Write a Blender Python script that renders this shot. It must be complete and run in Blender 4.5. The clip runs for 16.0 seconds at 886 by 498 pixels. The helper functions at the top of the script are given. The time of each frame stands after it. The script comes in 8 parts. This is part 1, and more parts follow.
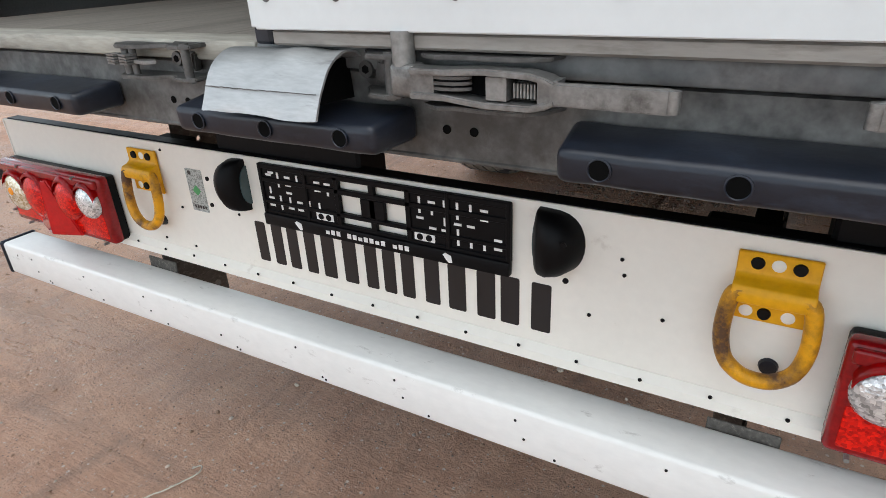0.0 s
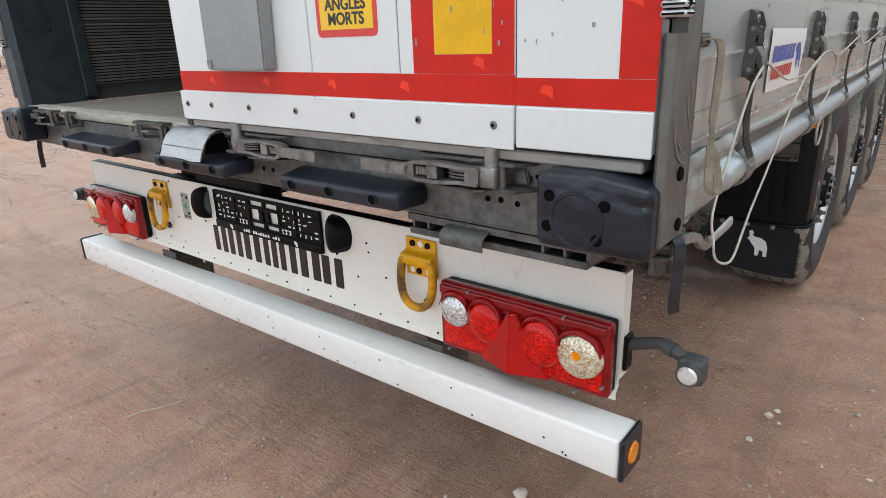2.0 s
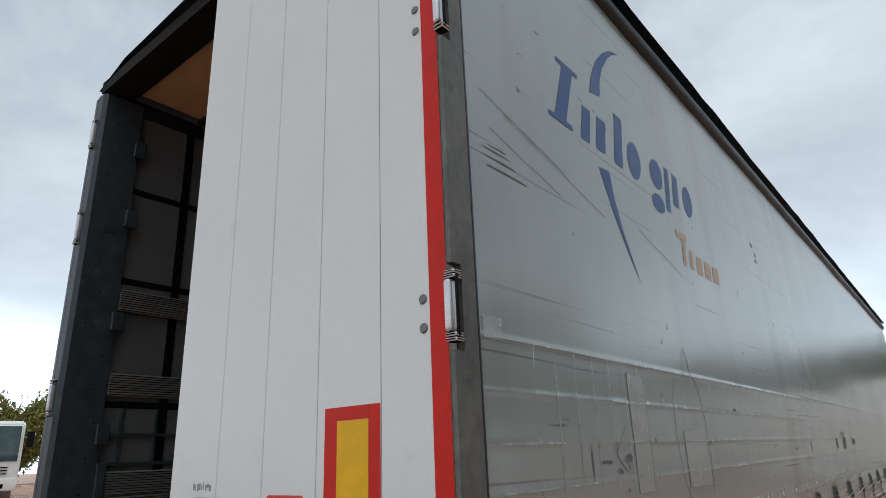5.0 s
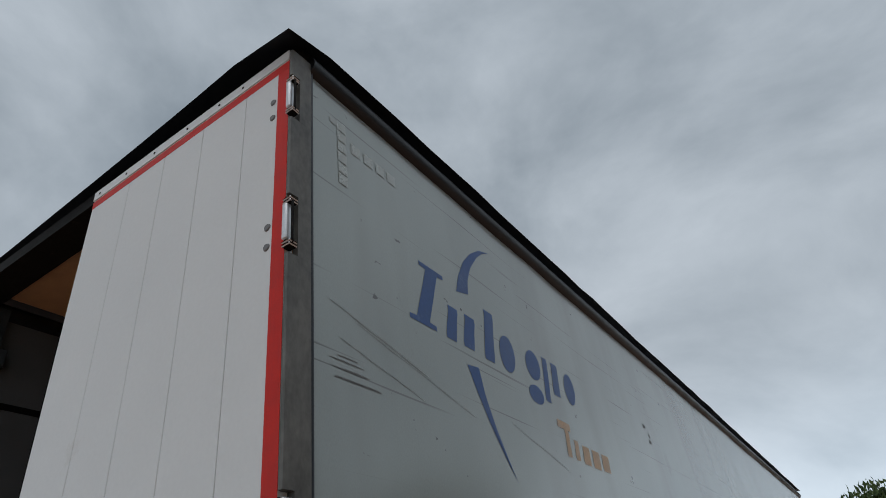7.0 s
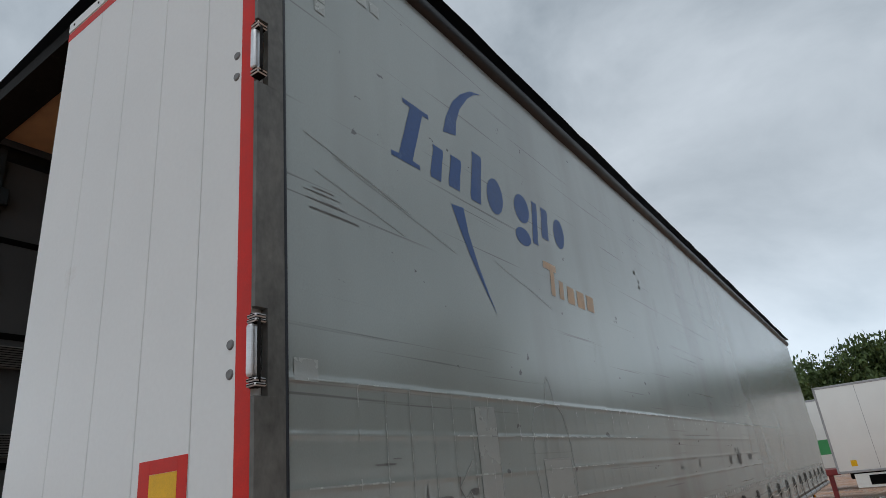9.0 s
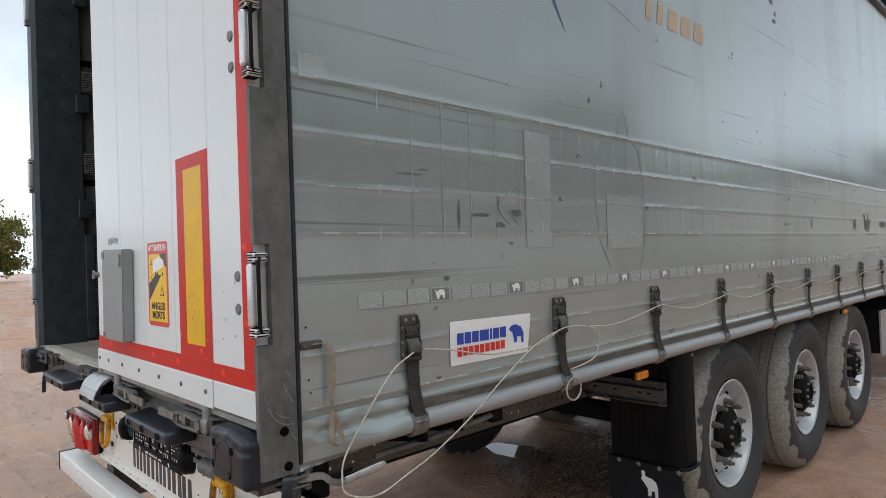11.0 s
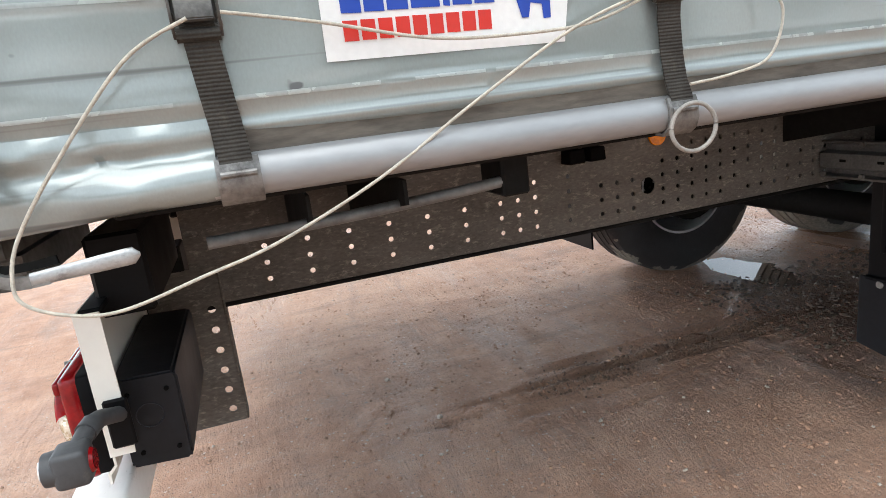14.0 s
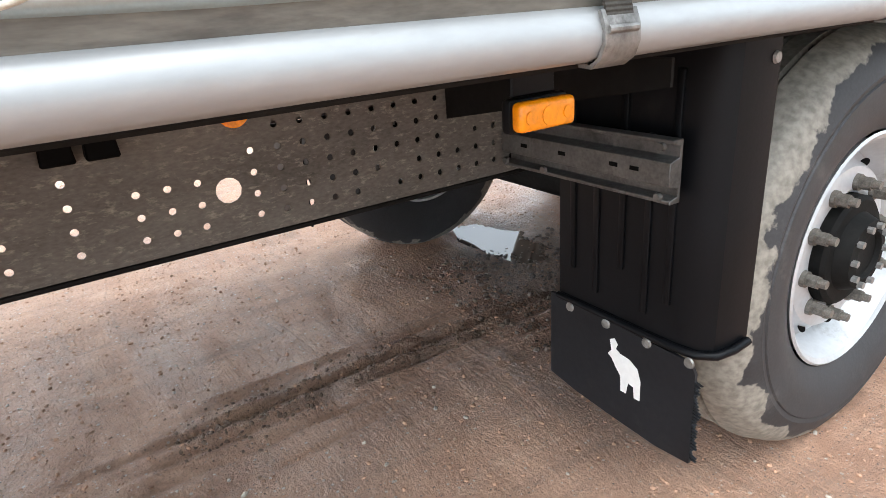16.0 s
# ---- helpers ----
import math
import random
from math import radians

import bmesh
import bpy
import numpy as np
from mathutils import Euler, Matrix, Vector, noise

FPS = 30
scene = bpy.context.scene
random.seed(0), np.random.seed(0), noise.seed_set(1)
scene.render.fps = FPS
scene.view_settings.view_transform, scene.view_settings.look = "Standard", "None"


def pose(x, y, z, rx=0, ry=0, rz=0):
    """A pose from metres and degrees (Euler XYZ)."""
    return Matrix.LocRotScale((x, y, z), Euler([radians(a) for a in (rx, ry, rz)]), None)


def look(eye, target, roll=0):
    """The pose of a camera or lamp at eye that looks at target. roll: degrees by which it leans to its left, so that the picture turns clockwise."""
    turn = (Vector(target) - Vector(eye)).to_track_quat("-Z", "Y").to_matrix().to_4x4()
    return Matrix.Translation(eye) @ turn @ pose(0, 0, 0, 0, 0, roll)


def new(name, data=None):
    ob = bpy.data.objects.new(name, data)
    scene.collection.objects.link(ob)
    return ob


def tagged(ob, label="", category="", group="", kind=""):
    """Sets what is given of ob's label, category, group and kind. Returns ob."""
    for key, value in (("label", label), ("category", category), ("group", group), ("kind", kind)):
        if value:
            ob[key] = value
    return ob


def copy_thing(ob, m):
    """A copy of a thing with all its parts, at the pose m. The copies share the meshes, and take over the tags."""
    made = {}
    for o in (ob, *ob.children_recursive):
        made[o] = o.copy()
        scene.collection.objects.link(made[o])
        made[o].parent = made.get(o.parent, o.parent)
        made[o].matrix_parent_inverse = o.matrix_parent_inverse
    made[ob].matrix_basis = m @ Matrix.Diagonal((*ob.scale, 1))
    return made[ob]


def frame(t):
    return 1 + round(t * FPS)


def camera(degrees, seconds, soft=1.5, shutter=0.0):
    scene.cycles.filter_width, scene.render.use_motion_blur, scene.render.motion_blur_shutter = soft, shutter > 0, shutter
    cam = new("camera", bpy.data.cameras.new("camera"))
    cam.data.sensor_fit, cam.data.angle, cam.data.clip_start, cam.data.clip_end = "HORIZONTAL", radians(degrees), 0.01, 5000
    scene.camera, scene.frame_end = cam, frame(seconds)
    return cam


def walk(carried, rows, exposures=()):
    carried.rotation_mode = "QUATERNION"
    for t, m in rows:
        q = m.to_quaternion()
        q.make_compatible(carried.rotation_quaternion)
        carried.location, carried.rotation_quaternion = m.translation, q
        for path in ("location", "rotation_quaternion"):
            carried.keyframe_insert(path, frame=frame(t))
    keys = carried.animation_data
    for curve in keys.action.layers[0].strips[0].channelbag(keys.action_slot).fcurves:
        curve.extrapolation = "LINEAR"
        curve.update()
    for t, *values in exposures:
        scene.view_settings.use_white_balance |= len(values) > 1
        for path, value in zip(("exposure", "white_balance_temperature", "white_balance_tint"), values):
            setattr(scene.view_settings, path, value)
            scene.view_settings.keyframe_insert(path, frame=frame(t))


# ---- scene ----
cam = camera(71.4, 16.0, soft=0.65)
PATH = [
    (0, (0.642, -0.608, 1.276), (-0.29, 0.933, 0.406), -2.9),
    (0.5, (0.869, -0.629, 1.283), (-0.204, 0.823, 0.422), -4.2),
    (1, (1.088, -0.758, 1.318), (-0.024, 0.721, 0.559), -0.2),
    (1.5, (1.314, -0.863, 1.378), (0.197, 0.611, 0.617), -1.6),
    (2, (1.596, -0.883, 1.387), (0.405, 0.581, 0.725), -2.2),
    (2.5, (1.82, -0.947, 1.423), (0.593, 0.516, 0.826), -3.0),
    (3, (1.97, -1.044, 1.472), (0.763, 0.458, 0.936), -3.2),
    (3.5, (2.076, -1.057, 1.512), (0.87, 0.462, 1.026), -2.7),
    (4, (2.146, -1.069, 1.571), (0.885, 0.481, 1.482), -3.1),
    (4.5, (2.185, -1.111, 1.646), (0.943, 0.426, 1.952), -2.9),
    (5, (2.203, -1.16, 1.727), (1.014, 0.317, 2.365), -2.3),
    (7.5, (2.482, -1.038, 1.789), (1.694, 0.41, 2.922), -9.4),
    (8, (2.521, -1.019, 1.766), (1.674, 0.426, 2.859), -8.8),
    (8.5, (2.517, -1.004, 1.758), (1.58, 0.512, 2.666), -7.0),
    (9, (2.49, -0.975, 1.717), (1.482, 0.593, 2.44), -6.2),
    (9.5, (2.484, -0.953, 1.694), (1.421, 0.645, 2.255), -4.4),
    (10, (2.516, -0.93, 1.637), (1.384, 0.678, 2.001), -3.5),
    (12.3, (2.651, -0.162, 1.422), (0.942, 0.799, 1.028), -5.2),
    (12.5, (2.62, -0.103, 1.381), (0.916, 0.834, 0.914), -5.6),
    (13, (2.419, 0.096, 1.288), (0.628, 0.832, 0.789), -3.9),
    (13.5, (2.268, 0.256, 1.213), (0.433, 0.89, 0.733), -6.3),
    (14, (2.157, 0.471, 1.176), (0.297, 1.034, 0.702), -7.0),
    (14.5, (2.072, 0.703, 1.176), (0.271, 1.42, 0.685), -5.8),
    (15, (1.946, 0.924, 1.148), (0.216, 1.749, 0.577), -5.4),
    (15.5, (1.826, 1.136, 1.139), (0.207, 2.081, 0.441), -4.5),
    (16, (1.793, 1.3, 1.146), (0.218, 2.294, 0.419), -4.3),
]
EXPOSURES = [(0.0, 0.68), (2.0, 0.60), (3.5, 0.52), (4.1, 0.48), (4.5, 0.17), (5.0, -0.13), (7.3, -0.68), (8.5, -0.76), (9.0, -0.45), (10.0, -0.15), (12.3, 0.68), (13.0, 0.77), (13.5, 1.18), (14.5, 1.38), (15.0, 1.55), (15.5, 1.88), (16.0, 1.98)]
walk(cam, [(t, look(eye, target, roll)) for t, eye, target, roll in PATH], EXPOSURES)

# ---- world and light ----
world = bpy.data.worlds.new("overcast")
scene.world = world
world.use_nodes = True
wn, wl = world.node_tree.nodes, world.node_tree.links
wn.clear()
w_out = wn.new("ShaderNodeOutputWorld")
w_bg = wn.new("ShaderNodeBackground")
w_sky = wn.new("ShaderNodeTexSky")
w_sky.sky_type, w_sky.sun_disc = "NISHITA", False
w_sky.sun_elevation, w_sky.sun_rotation = radians(72), radians(146)
w_co = wn.new("ShaderNodeTexCoord")
w_map = wn.new("ShaderNodeMapping")
w_map.inputs["Scale"].default_value = (1.0, 1.0, 1.35)
w_n1 = wn.new("ShaderNodeTexNoise")
w_n1.inputs["Scale"].default_value, w_n1.inputs["Detail"].default_value, w_n1.inputs["Roughness"].default_value = 2.3, 9.0, 0.55
w_n1.inputs["Distortion"].default_value = 0.35
w_ramp = wn.new("ShaderNodeValToRGB")
w_ramp.color_ramp.elements[0].position, w_ramp.color_ramp.elements[0].color = 0.30, (0.385, 0.455, 0.52, 1)
w_ramp.color_ramp.elements[1].position, w_ramp.color_ramp.elements[1].color = 0.71, (0.85, 0.94, 1.03, 1)
w_mix = wn.new("ShaderNodeMix")
w_mix.data_type = "RGBA"
w_mix.inputs["Factor"].default_value = 0.94
w_dim = wn.new("ShaderNodeVectorMath")
w_dim.operation = "SCALE"
w_dim.inputs["Scale"].default_value = 0.12
wl.new(w_co.outputs["Generated"], w_map.inputs["Vector"])
wl.new(w_map.outputs["Vector"], w_n1.inputs["Vector"])
wl.new(w_n1.outputs["Fac"], w_ramp.inputs["Fac"])
wl.new(w_sky.outputs["Color"], w_dim.inputs[0])
wl.new(w_dim.outputs["Vector"], w_mix.inputs["A"])
wl.new(w_ramp.outputs["Color"], w_mix.inputs["B"])
w_sep = wn.new("ShaderNodeSeparateXYZ")
wl.new(w_co.outputs["Generated"], w_sep.inputs["Vector"])
w_rise = wn.new("ShaderNodeMapRange")
w_rise.interpolation_type = "SMOOTHERSTEP"
w_rise.inputs["From Min"].default_value, w_rise.inputs["From Max"].default_value = -0.05, 0.42
w_rise.inputs["To Min"].default_value, w_rise.inputs["To Max"].default_value = 2.0, 0.92
wl.new(w_sep.outputs["Z"], w_rise.inputs["Value"])
w_glow = wn.new("ShaderNodeVectorMath")
w_glow.operation = "SCALE"
wl.new(w_mix.outputs["Result"], w_glow.inputs[0])
wl.new(w_rise.outputs["Result"], w_glow.inputs["Scale"])
wl.new(w_glow.outputs["Vector"], w_bg.inputs["Color"])
w_bg.inputs["Strength"].default_value = 1.13
wl.new(w_bg.outputs["Background"], w_out.inputs["Surface"])
sun = new("sun", bpy.data.lights.new("sun", "SUN"))
sun.data.energy, sun.data.angle, sun.data.color = 1.15, radians(60), (1.0, 0.99, 0.97)
sun.matrix_world = look((3.0, -4.5, 17), (0, 0, 0))


# ---- materials ----
def material(name, color, rough=0.6, metal=0.0, var=0.12, scale=8.0, fine=90.0, bump=0.15, dirt=None, dirt_amount=0.0, dirt_scale=3.0, rough_var=0.15,
             stretch=(1, 1, 1), coat=0.0, spots=0.0, spec=0.5):
    """Paint, metal, rubber or cloth with two scales of grain, and patches of dirt."""
    m = bpy.data.materials.new(name)
    m.use_nodes = True
    n, l = m.node_tree.nodes, m.node_tree.links
    b = n["Principled BSDF"]
    co = n.new("ShaderNodeTexCoord")
    mp = n.new("ShaderNodeMapping")
    mp.inputs["Scale"].default_value = stretch
    l.new(co.outputs["Object"], mp.inputs["Vector"])

    def noise_tex(s, detail=5.0, r=0.55):
        t = n.new("ShaderNodeTexNoise")
        t.inputs["Scale"].default_value, t.inputs["Detail"].default_value, t.inputs["Roughness"].default_value = s, detail, r
        l.new(mp.outputs["Vector"], t.inputs["Vector"])
        return t.outputs["Fac"]

    big, small = noise_tex(scale), noise_tex(fine, 3.0)
    mixed = n.new("ShaderNodeMix")
    l.new(big, mixed.inputs["A"])
    l.new(small, mixed.inputs["B"])
    mixed.inputs["Factor"].default_value = 0.4
    ramp = n.new("ShaderNodeValToRGB")
    lo = tuple(max(0.0, c * (1 - 1.6 * var)) for c in color)
    hi = tuple(min(1.0, c * (1 + 1.2 * var)) for c in color)
    ramp.color_ramp.elements[0].position, ramp.color_ramp.elements[0].color = 0.3, (*lo, 1)
    ramp.color_ramp.elements[1].position, ramp.color_ramp.elements[1].color = 0.7, (*hi, 1)
    l.new(mixed.outputs["Result"], ramp.inputs["Fac"])
    base = ramp.outputs["Color"]
    if dirt:
        d = noise_tex(dirt_scale, 8.0, 0.68)
        mask = n.new("ShaderNodeMapRange")
        mask.inputs["From Min"].default_value, mask.inputs["From Max"].default_value = 0.68 - 0.3 * dirt_amount, 0.86 - 0.3 * dirt_amount
        l.new(d, mask.inputs["Value"])
        dm = n.new("ShaderNodeMix")
        dm.data_type = "RGBA"
        l.new(mask.outputs["Result"], dm.inputs["Factor"])
        l.new(base, dm.inputs["A"])
        dm.inputs["B"].default_value = (*dirt, 1)
        base = dm.outputs["Result"]
    if spots:
        v = n.new("ShaderNodeTexVoronoi")
        v.inputs["Scale"].default_value = 42.0
        l.new(mp.outputs["Vector"], v.inputs["Vector"])
        cut = n.new("ShaderNodeMapRange")
        cut.inputs["From Min"].default_value, cut.inputs["From Max"].default_value = spots, spots * 0.6
        l.new(v.outputs["Distance"], cut.inputs["Value"])
        sm = n.new("ShaderNodeMix")
        sm.data_type = "RGBA"
        l.new(cut.outputs["Result"], sm.inputs["Factor"])
        l.new(base, sm.inputs["A"])
        sm.inputs["B"].default_value = (*(dirt or (0.1, 0.09, 0.08)), 1)
        base = sm.outputs["Result"]
    l.new(base, b.inputs["Base Color"])
    rr = n.new("ShaderNodeMapRange")
    rr.inputs["To Min"].default_value, rr.inputs["To Max"].default_value = max(0.03, rough - rough_var), min(1.0, rough + rough_var)
    l.new(big, rr.inputs["Value"])
    l.new(rr.outputs["Result"], b.inputs["Roughness"])
    b.inputs["Metallic"].default_value = metal
    b.inputs["Coat Weight"].default_value = coat
    b.inputs["Specular IOR Level"].default_value = spec
    if bump:
        bp = n.new("ShaderNodeBump")
        bp.inputs["Strength"].default_value, bp.inputs["Distance"].default_value = bump, 0.004
        l.new(mixed.outputs["Result"], bp.inputs["Height"])
        l.new(bp.outputs["Normal"], b.inputs["Normal"])
    return m


white_paint = material("white paint", (0.65, 0.668, 0.662), 0.38, 0, 0.03, 3, 60, 0.05, (0.50, 0.48, 0.45), 0.14, 5.0, coat=0.1)
bar_paint = material("scuffed white paint", (0.78, 0.77, 0.74), 0.42, 0, 0.05, 4, 70, 0.08, (0.34, 0.31, 0.28), 0.20, 34.0, stretch=(0.5, 1, 1))
cream_paint = material("cream white paint", (0.80, 0.765, 0.69), 0.40, 0, 0.03, 3, 60, 0.05, (0.45, 0.38, 0.30), 0.16, 7.0)
red_tape = material("red reflective tape", (0.54, 0.016, 0.008), 0.45, 0, 0.12, 14, 240, 0.10, (0.38, 0.06, 0.04), 0.10, 10.0, spec=0.22)
yellow_tape = material("yellow reflective sheet", (0.74, 0.42, 0.008), 0.45, 0, 0.12, 14, 240, 0.15, (0.45, 0.22, 0.04), 0.12, 8.0, spec=0.25)
galvanised = material("galvanised steel", (0.17, 0.173, 0.17), 0.55, 0.4, 0.35, 9, 60, 0.2, (0.065, 0.060, 0.053), 0.5, 6.0)
sill_steel = material("weathered galvanised sill", (0.135, 0.134, 0.128), 0.55, 0.3, 0.5, 9, 55, 0.25, (0.058, 0.053, 0.047), 0.55, 8.0)
post_steel = material("grey galvanised post", (0.125, 0.124, 0.114), 0.50, 0.25, 0.34, 7, 45, 0.15, (0.175, 0.172, 0.158), 0.22, 6.0, stretch=(1, 1, 0.6))
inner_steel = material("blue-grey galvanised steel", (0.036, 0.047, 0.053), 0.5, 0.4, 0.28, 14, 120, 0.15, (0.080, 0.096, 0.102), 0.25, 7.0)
dark_steel = material("dark frame steel", (0.010, 0.0097, 0.0092), 0.7, 0.0, 0.35, 8, 70, 0.25, (0.038, 0.033, 0.027), 0.25, 12.0, spec=0.1)
web_steel = material("dusty dark frame steel", (0.112, 0.102, 0.090), 0.66, 0.0, 0.35, 7, 180, 0.35, (0.26, 0.235, 0.20), 0.46, 110.0, spec=0.2, stretch=(1, 0.4, 1))
bright_steel = material("worn bright steel", (0.275, 0.273, 0.262), 0.42, 0.55, 0.30, 14, 120, 0.2, (0.075, 0.069, 0.062), 0.48, 16.0)
scratched_sheet = material("scratched grey sheet", (0.43, 0.435, 0.43), 0.38, 0.55, 0.14, 10, 60, 0.12, (0.17, 0.165, 0.16), 0.36, 7.0, stretch=(0.9, 3.5, 5))
pale_scuff = material("pale scuffs", (0.19, 0.19, 0.18), 0.6, 0, 0.3, 40, 200, 0.1)
cast_steel = material("grey cast steel", (0.120, 0.117, 0.111), 0.48, 0.5, 0.35, 18, 120, 0.3, (0.040, 0.037, 0.034), 0.5, 16.0)
aluminium = material("brushed aluminium", (0.62, 0.63, 0.64), 0.36, 0.7, 0.10, 5, 60, 0.12, (0.32, 0.31, 0.30), 0.22, 9.0, stretch=(1, 0.3, 6))
rail_alu = material("dull aluminium rail", (0.335, 0.342, 0.345), 0.45, 0.4, 0.08, 3, 60, 0.05, (0.21, 0.185, 0.155), 0.30, 6.0, stretch=(1, 0.5, 1.6))
rubber = material("black rubber", (0.0095, 0.0125, 0.0200), 0.36, 0, 0.35, 9, 60, 0.25, (0.032, 0.042, 0.062), 0.42, 11.0, spec=0.42, stretch=(0.7, 1, 1.6))
flap_rubber = material("black flap rubber", (0.0085, 0.0095, 0.0120), 0.50, 0, 0.3, 8, 60, 0.25, (0.024, 0.024, 0.024), 0.35, 7.0, spec=0.26)
lever_steel = material("worn forged steel", (0.215, 0.210, 0.200), 0.40, 0.55, 0.30, 22, 140, 0.25, (0.055, 0.050, 0.044), 0.42, 18.0)
lip_alu = material("dull door lip", (0.30, 0.285, 0.26), 0.5, 0.3, 0.2, 9, 70, 0.15, (0.13, 0.115, 0.10), 0.4, 12.0, stretch=(0.4, 1, 2))
plastic_black = material("black plastic", (0.004, 0.004, 0.0046), 0.48, 0, 0.2, 10, 150, 0.12, (0.018, 0.017, 0.016), 0.2, 9.0, spec=0.12)
fender_plastic = material("black fender plastic", (0.0036, 0.0041, 0.0052), 0.42, 0, 0.2, 5, 120, 0.12, (0.014, 0.0138, 0.0135), 0.25, 4.0, spec=0.15)
# near-black for dark parts, and for shade painted into holes and gaps
matte_dark = material("dark void paint", (0.004, 0.004, 0.004), 0.9, 0, 0.2, 6, 60, 0.1, spec=0.05)
yellow_paint = material("yellow painted steel", (0.74, 0.36, 0.004), 0.42, 0, 0.12, 10, 80, 0.15, (0.20, 0.09, 0.02), 0.24, 14.0, spec=0.35)
rust_yellow = material("rusty yellow painted steel", (0.72, 0.33, 0.006), 0.45, 0, 0.2, 12, 80, 0.2, (0.095, 0.048, 0.026), 0.76, 11.0, spec=0.3)
black_ink = material("black print", (0.010, 0.010, 0.011), 0.35, 0, 0.1, 10, 90, 0.0)
blue_ink = material("faded blue print", (0.022, 0.075, 0.24), 0.45, 0, 0.12, 5, 60, 0.05, (0.10, 0.17, 0.32), 0.25, 8.0)
blue_logo = material("blue print", (0.015, 0.06, 0.38), 0.35, 0, 0.05, 10, 90, 0.0)
red_ink = material("red print", (0.60, 0.03, 0.02), 0.35, 0, 0.05, 10, 90, 0.0)
orange_ink = material("faded orange print", (0.48, 0.34, 0.21), 0.45, 0, 0.2, 6, 60, 0.05, (0.42, 0.40, 0.36), 0.5, 9.0)
white_ink = material("white print", (0.78, 0.78, 0.76), 0.4, 0, 0.06, 10, 90, 0.0)
grey_tape = material("silver reflective tape", (0.37, 0.405, 0.39), 0.28, 0.25, 0.18, 260, 500, 0.25, (0.29, 0.31, 0.30), 0.30, 260.0)
webbing = material("dark grey webbing", (0.050, 0.046, 0.040), 0.85, 0, 0.3, 20, 300, 0.5, (0.13, 0.115, 0.09), 0.3, 14.0, spec=0.2)
pod_grey = material("grey rubber lamp body", (0.055, 0.056, 0.058), 0.55, 0, 0.2, 14, 120, 0.2, (0.10, 0.095, 0.085), 0.3, 30.0)
groove_dirt = material("dirty channel aluminium", (0.13, 0.115, 0.095), 0.6, 0.2, 0.4, 9, 70, 0.3, (0.055, 0.045, 0.036), 0.45, 8.0, stretch=(1, 0.4, 2))


def add_ribs(m, period=0.0052, depth=0.0010):
    """Cross ribs of woven webbing."""
    n, l = m.node_tree.nodes, m.node_tree.links
    b = n["Principled BSDF"]
    co = n.new("ShaderNodeTexCoord")
    w = n.new("ShaderNodeTexWave")
    w.wave_type, w.bands_direction = "BANDS", "Z"
    w.inputs["Scale"].default_value, w.inputs["Distortion"].default_value = 0.314 / period, 0.4
    l.new(co.outputs["Object"], w.inputs["Vector"])
    bp = n.new("ShaderNodeBump")
    bp.inputs["Strength"].default_value, bp.inputs["Distance"].default_value = 1.0, depth
    l.new(w.outputs["Fac"], bp.inputs["Height"])
    l.new(bp.outputs["Normal"], b.inputs["Normal"])


add_ribs(webbing)
buckle_steel = material("grey buckle steel", (0.095, 0.09, 0.082), 0.45, 0.5, 0.35, 30, 160, 0.25, (0.20, 0.185, 0.16), 0.28, 25.0)
leather = material("worn tan strap", (0.24, 0.20, 0.15), 0.6, 0, 0.3, 16, 120, 0.25, (0.36, 0.33, 0.28), 0.3, 9.0)
cord_fibre = material("off-white cord", (0.50, 0.46, 0.385), 0.85, 0, 0.25, 60, 400, 0.3, (0.30, 0.26, 0.21), 0.35, 30.0)
worn_cord = material("greyed cord loop", (0.31, 0.29, 0.26), 0.7, 0, 0.25, 40, 300, 0.3, (0.18, 0.16, 0.14), 0.35, 30.0)
plank_wood = material("grey weathered wood", (0.14, 0.135, 0.125), 0.75, 0, 0.35, 5, 60, 0.35, (0.07, 0.065, 0.06), 0.4, 8.0, stretch=(2, 0.35, 9))
floor_wood = material("worn plywood floor", (0.24, 0.215, 0.185), 0.7, 0, 0.3, 4, 60, 0.3, (0.12, 0.105, 0.09), 0.4, 4.0, stretch=(6, 0.4, 1))
edge_wood = material("worn floor edge", (0.36, 0.34, 0.29), 0.7, 0, 0.25, 8, 60, 0.3, (0.16, 0.14, 0.12), 0.35, 6.0, stretch=(0.5, 3, 3))
roof_cloth = material("tan translucent roof sheet", (0.55, 0.33, 0.17), 0.7, 0, 0.12, 8, 300, 0.1)
roof_black = material("black roof tarpaulin", (0.006, 0.0065, 0.008), 0.40, 0, 0.2, 6, 80, 0.2, (0.02, 0.021, 0.023), 0.25, 5.0, spec=0.4)
inner_cloth = material("grey inner curtain", (0.085, 0.088, 0.088), 0.75, 0, 0.15, 3, 200, 0.15, (0.15, 0.15, 0.15), 0.15, 3.0, spec=0.25)
clear_lens = material("clear ribbed lens", (0.78, 0.78, 0.76), 0.12, 0.35, 0.25, 40, 160, 0.5, coat=1.0)
amber_lens = material("amber lens", (0.88, 0.26, 0.002), 0.2, 0, 0.2, 60, 200, 0.4, coat=0.1, spec=0.35)
red_deep = material("deep red lens", (0.24, 0.004, 0.006), 0.12, 0, 0.25, 30, 170, 0.10, (0.40, 0.004, 0.004), 0.25, 14.0, coat=0.15, spec=0.35)


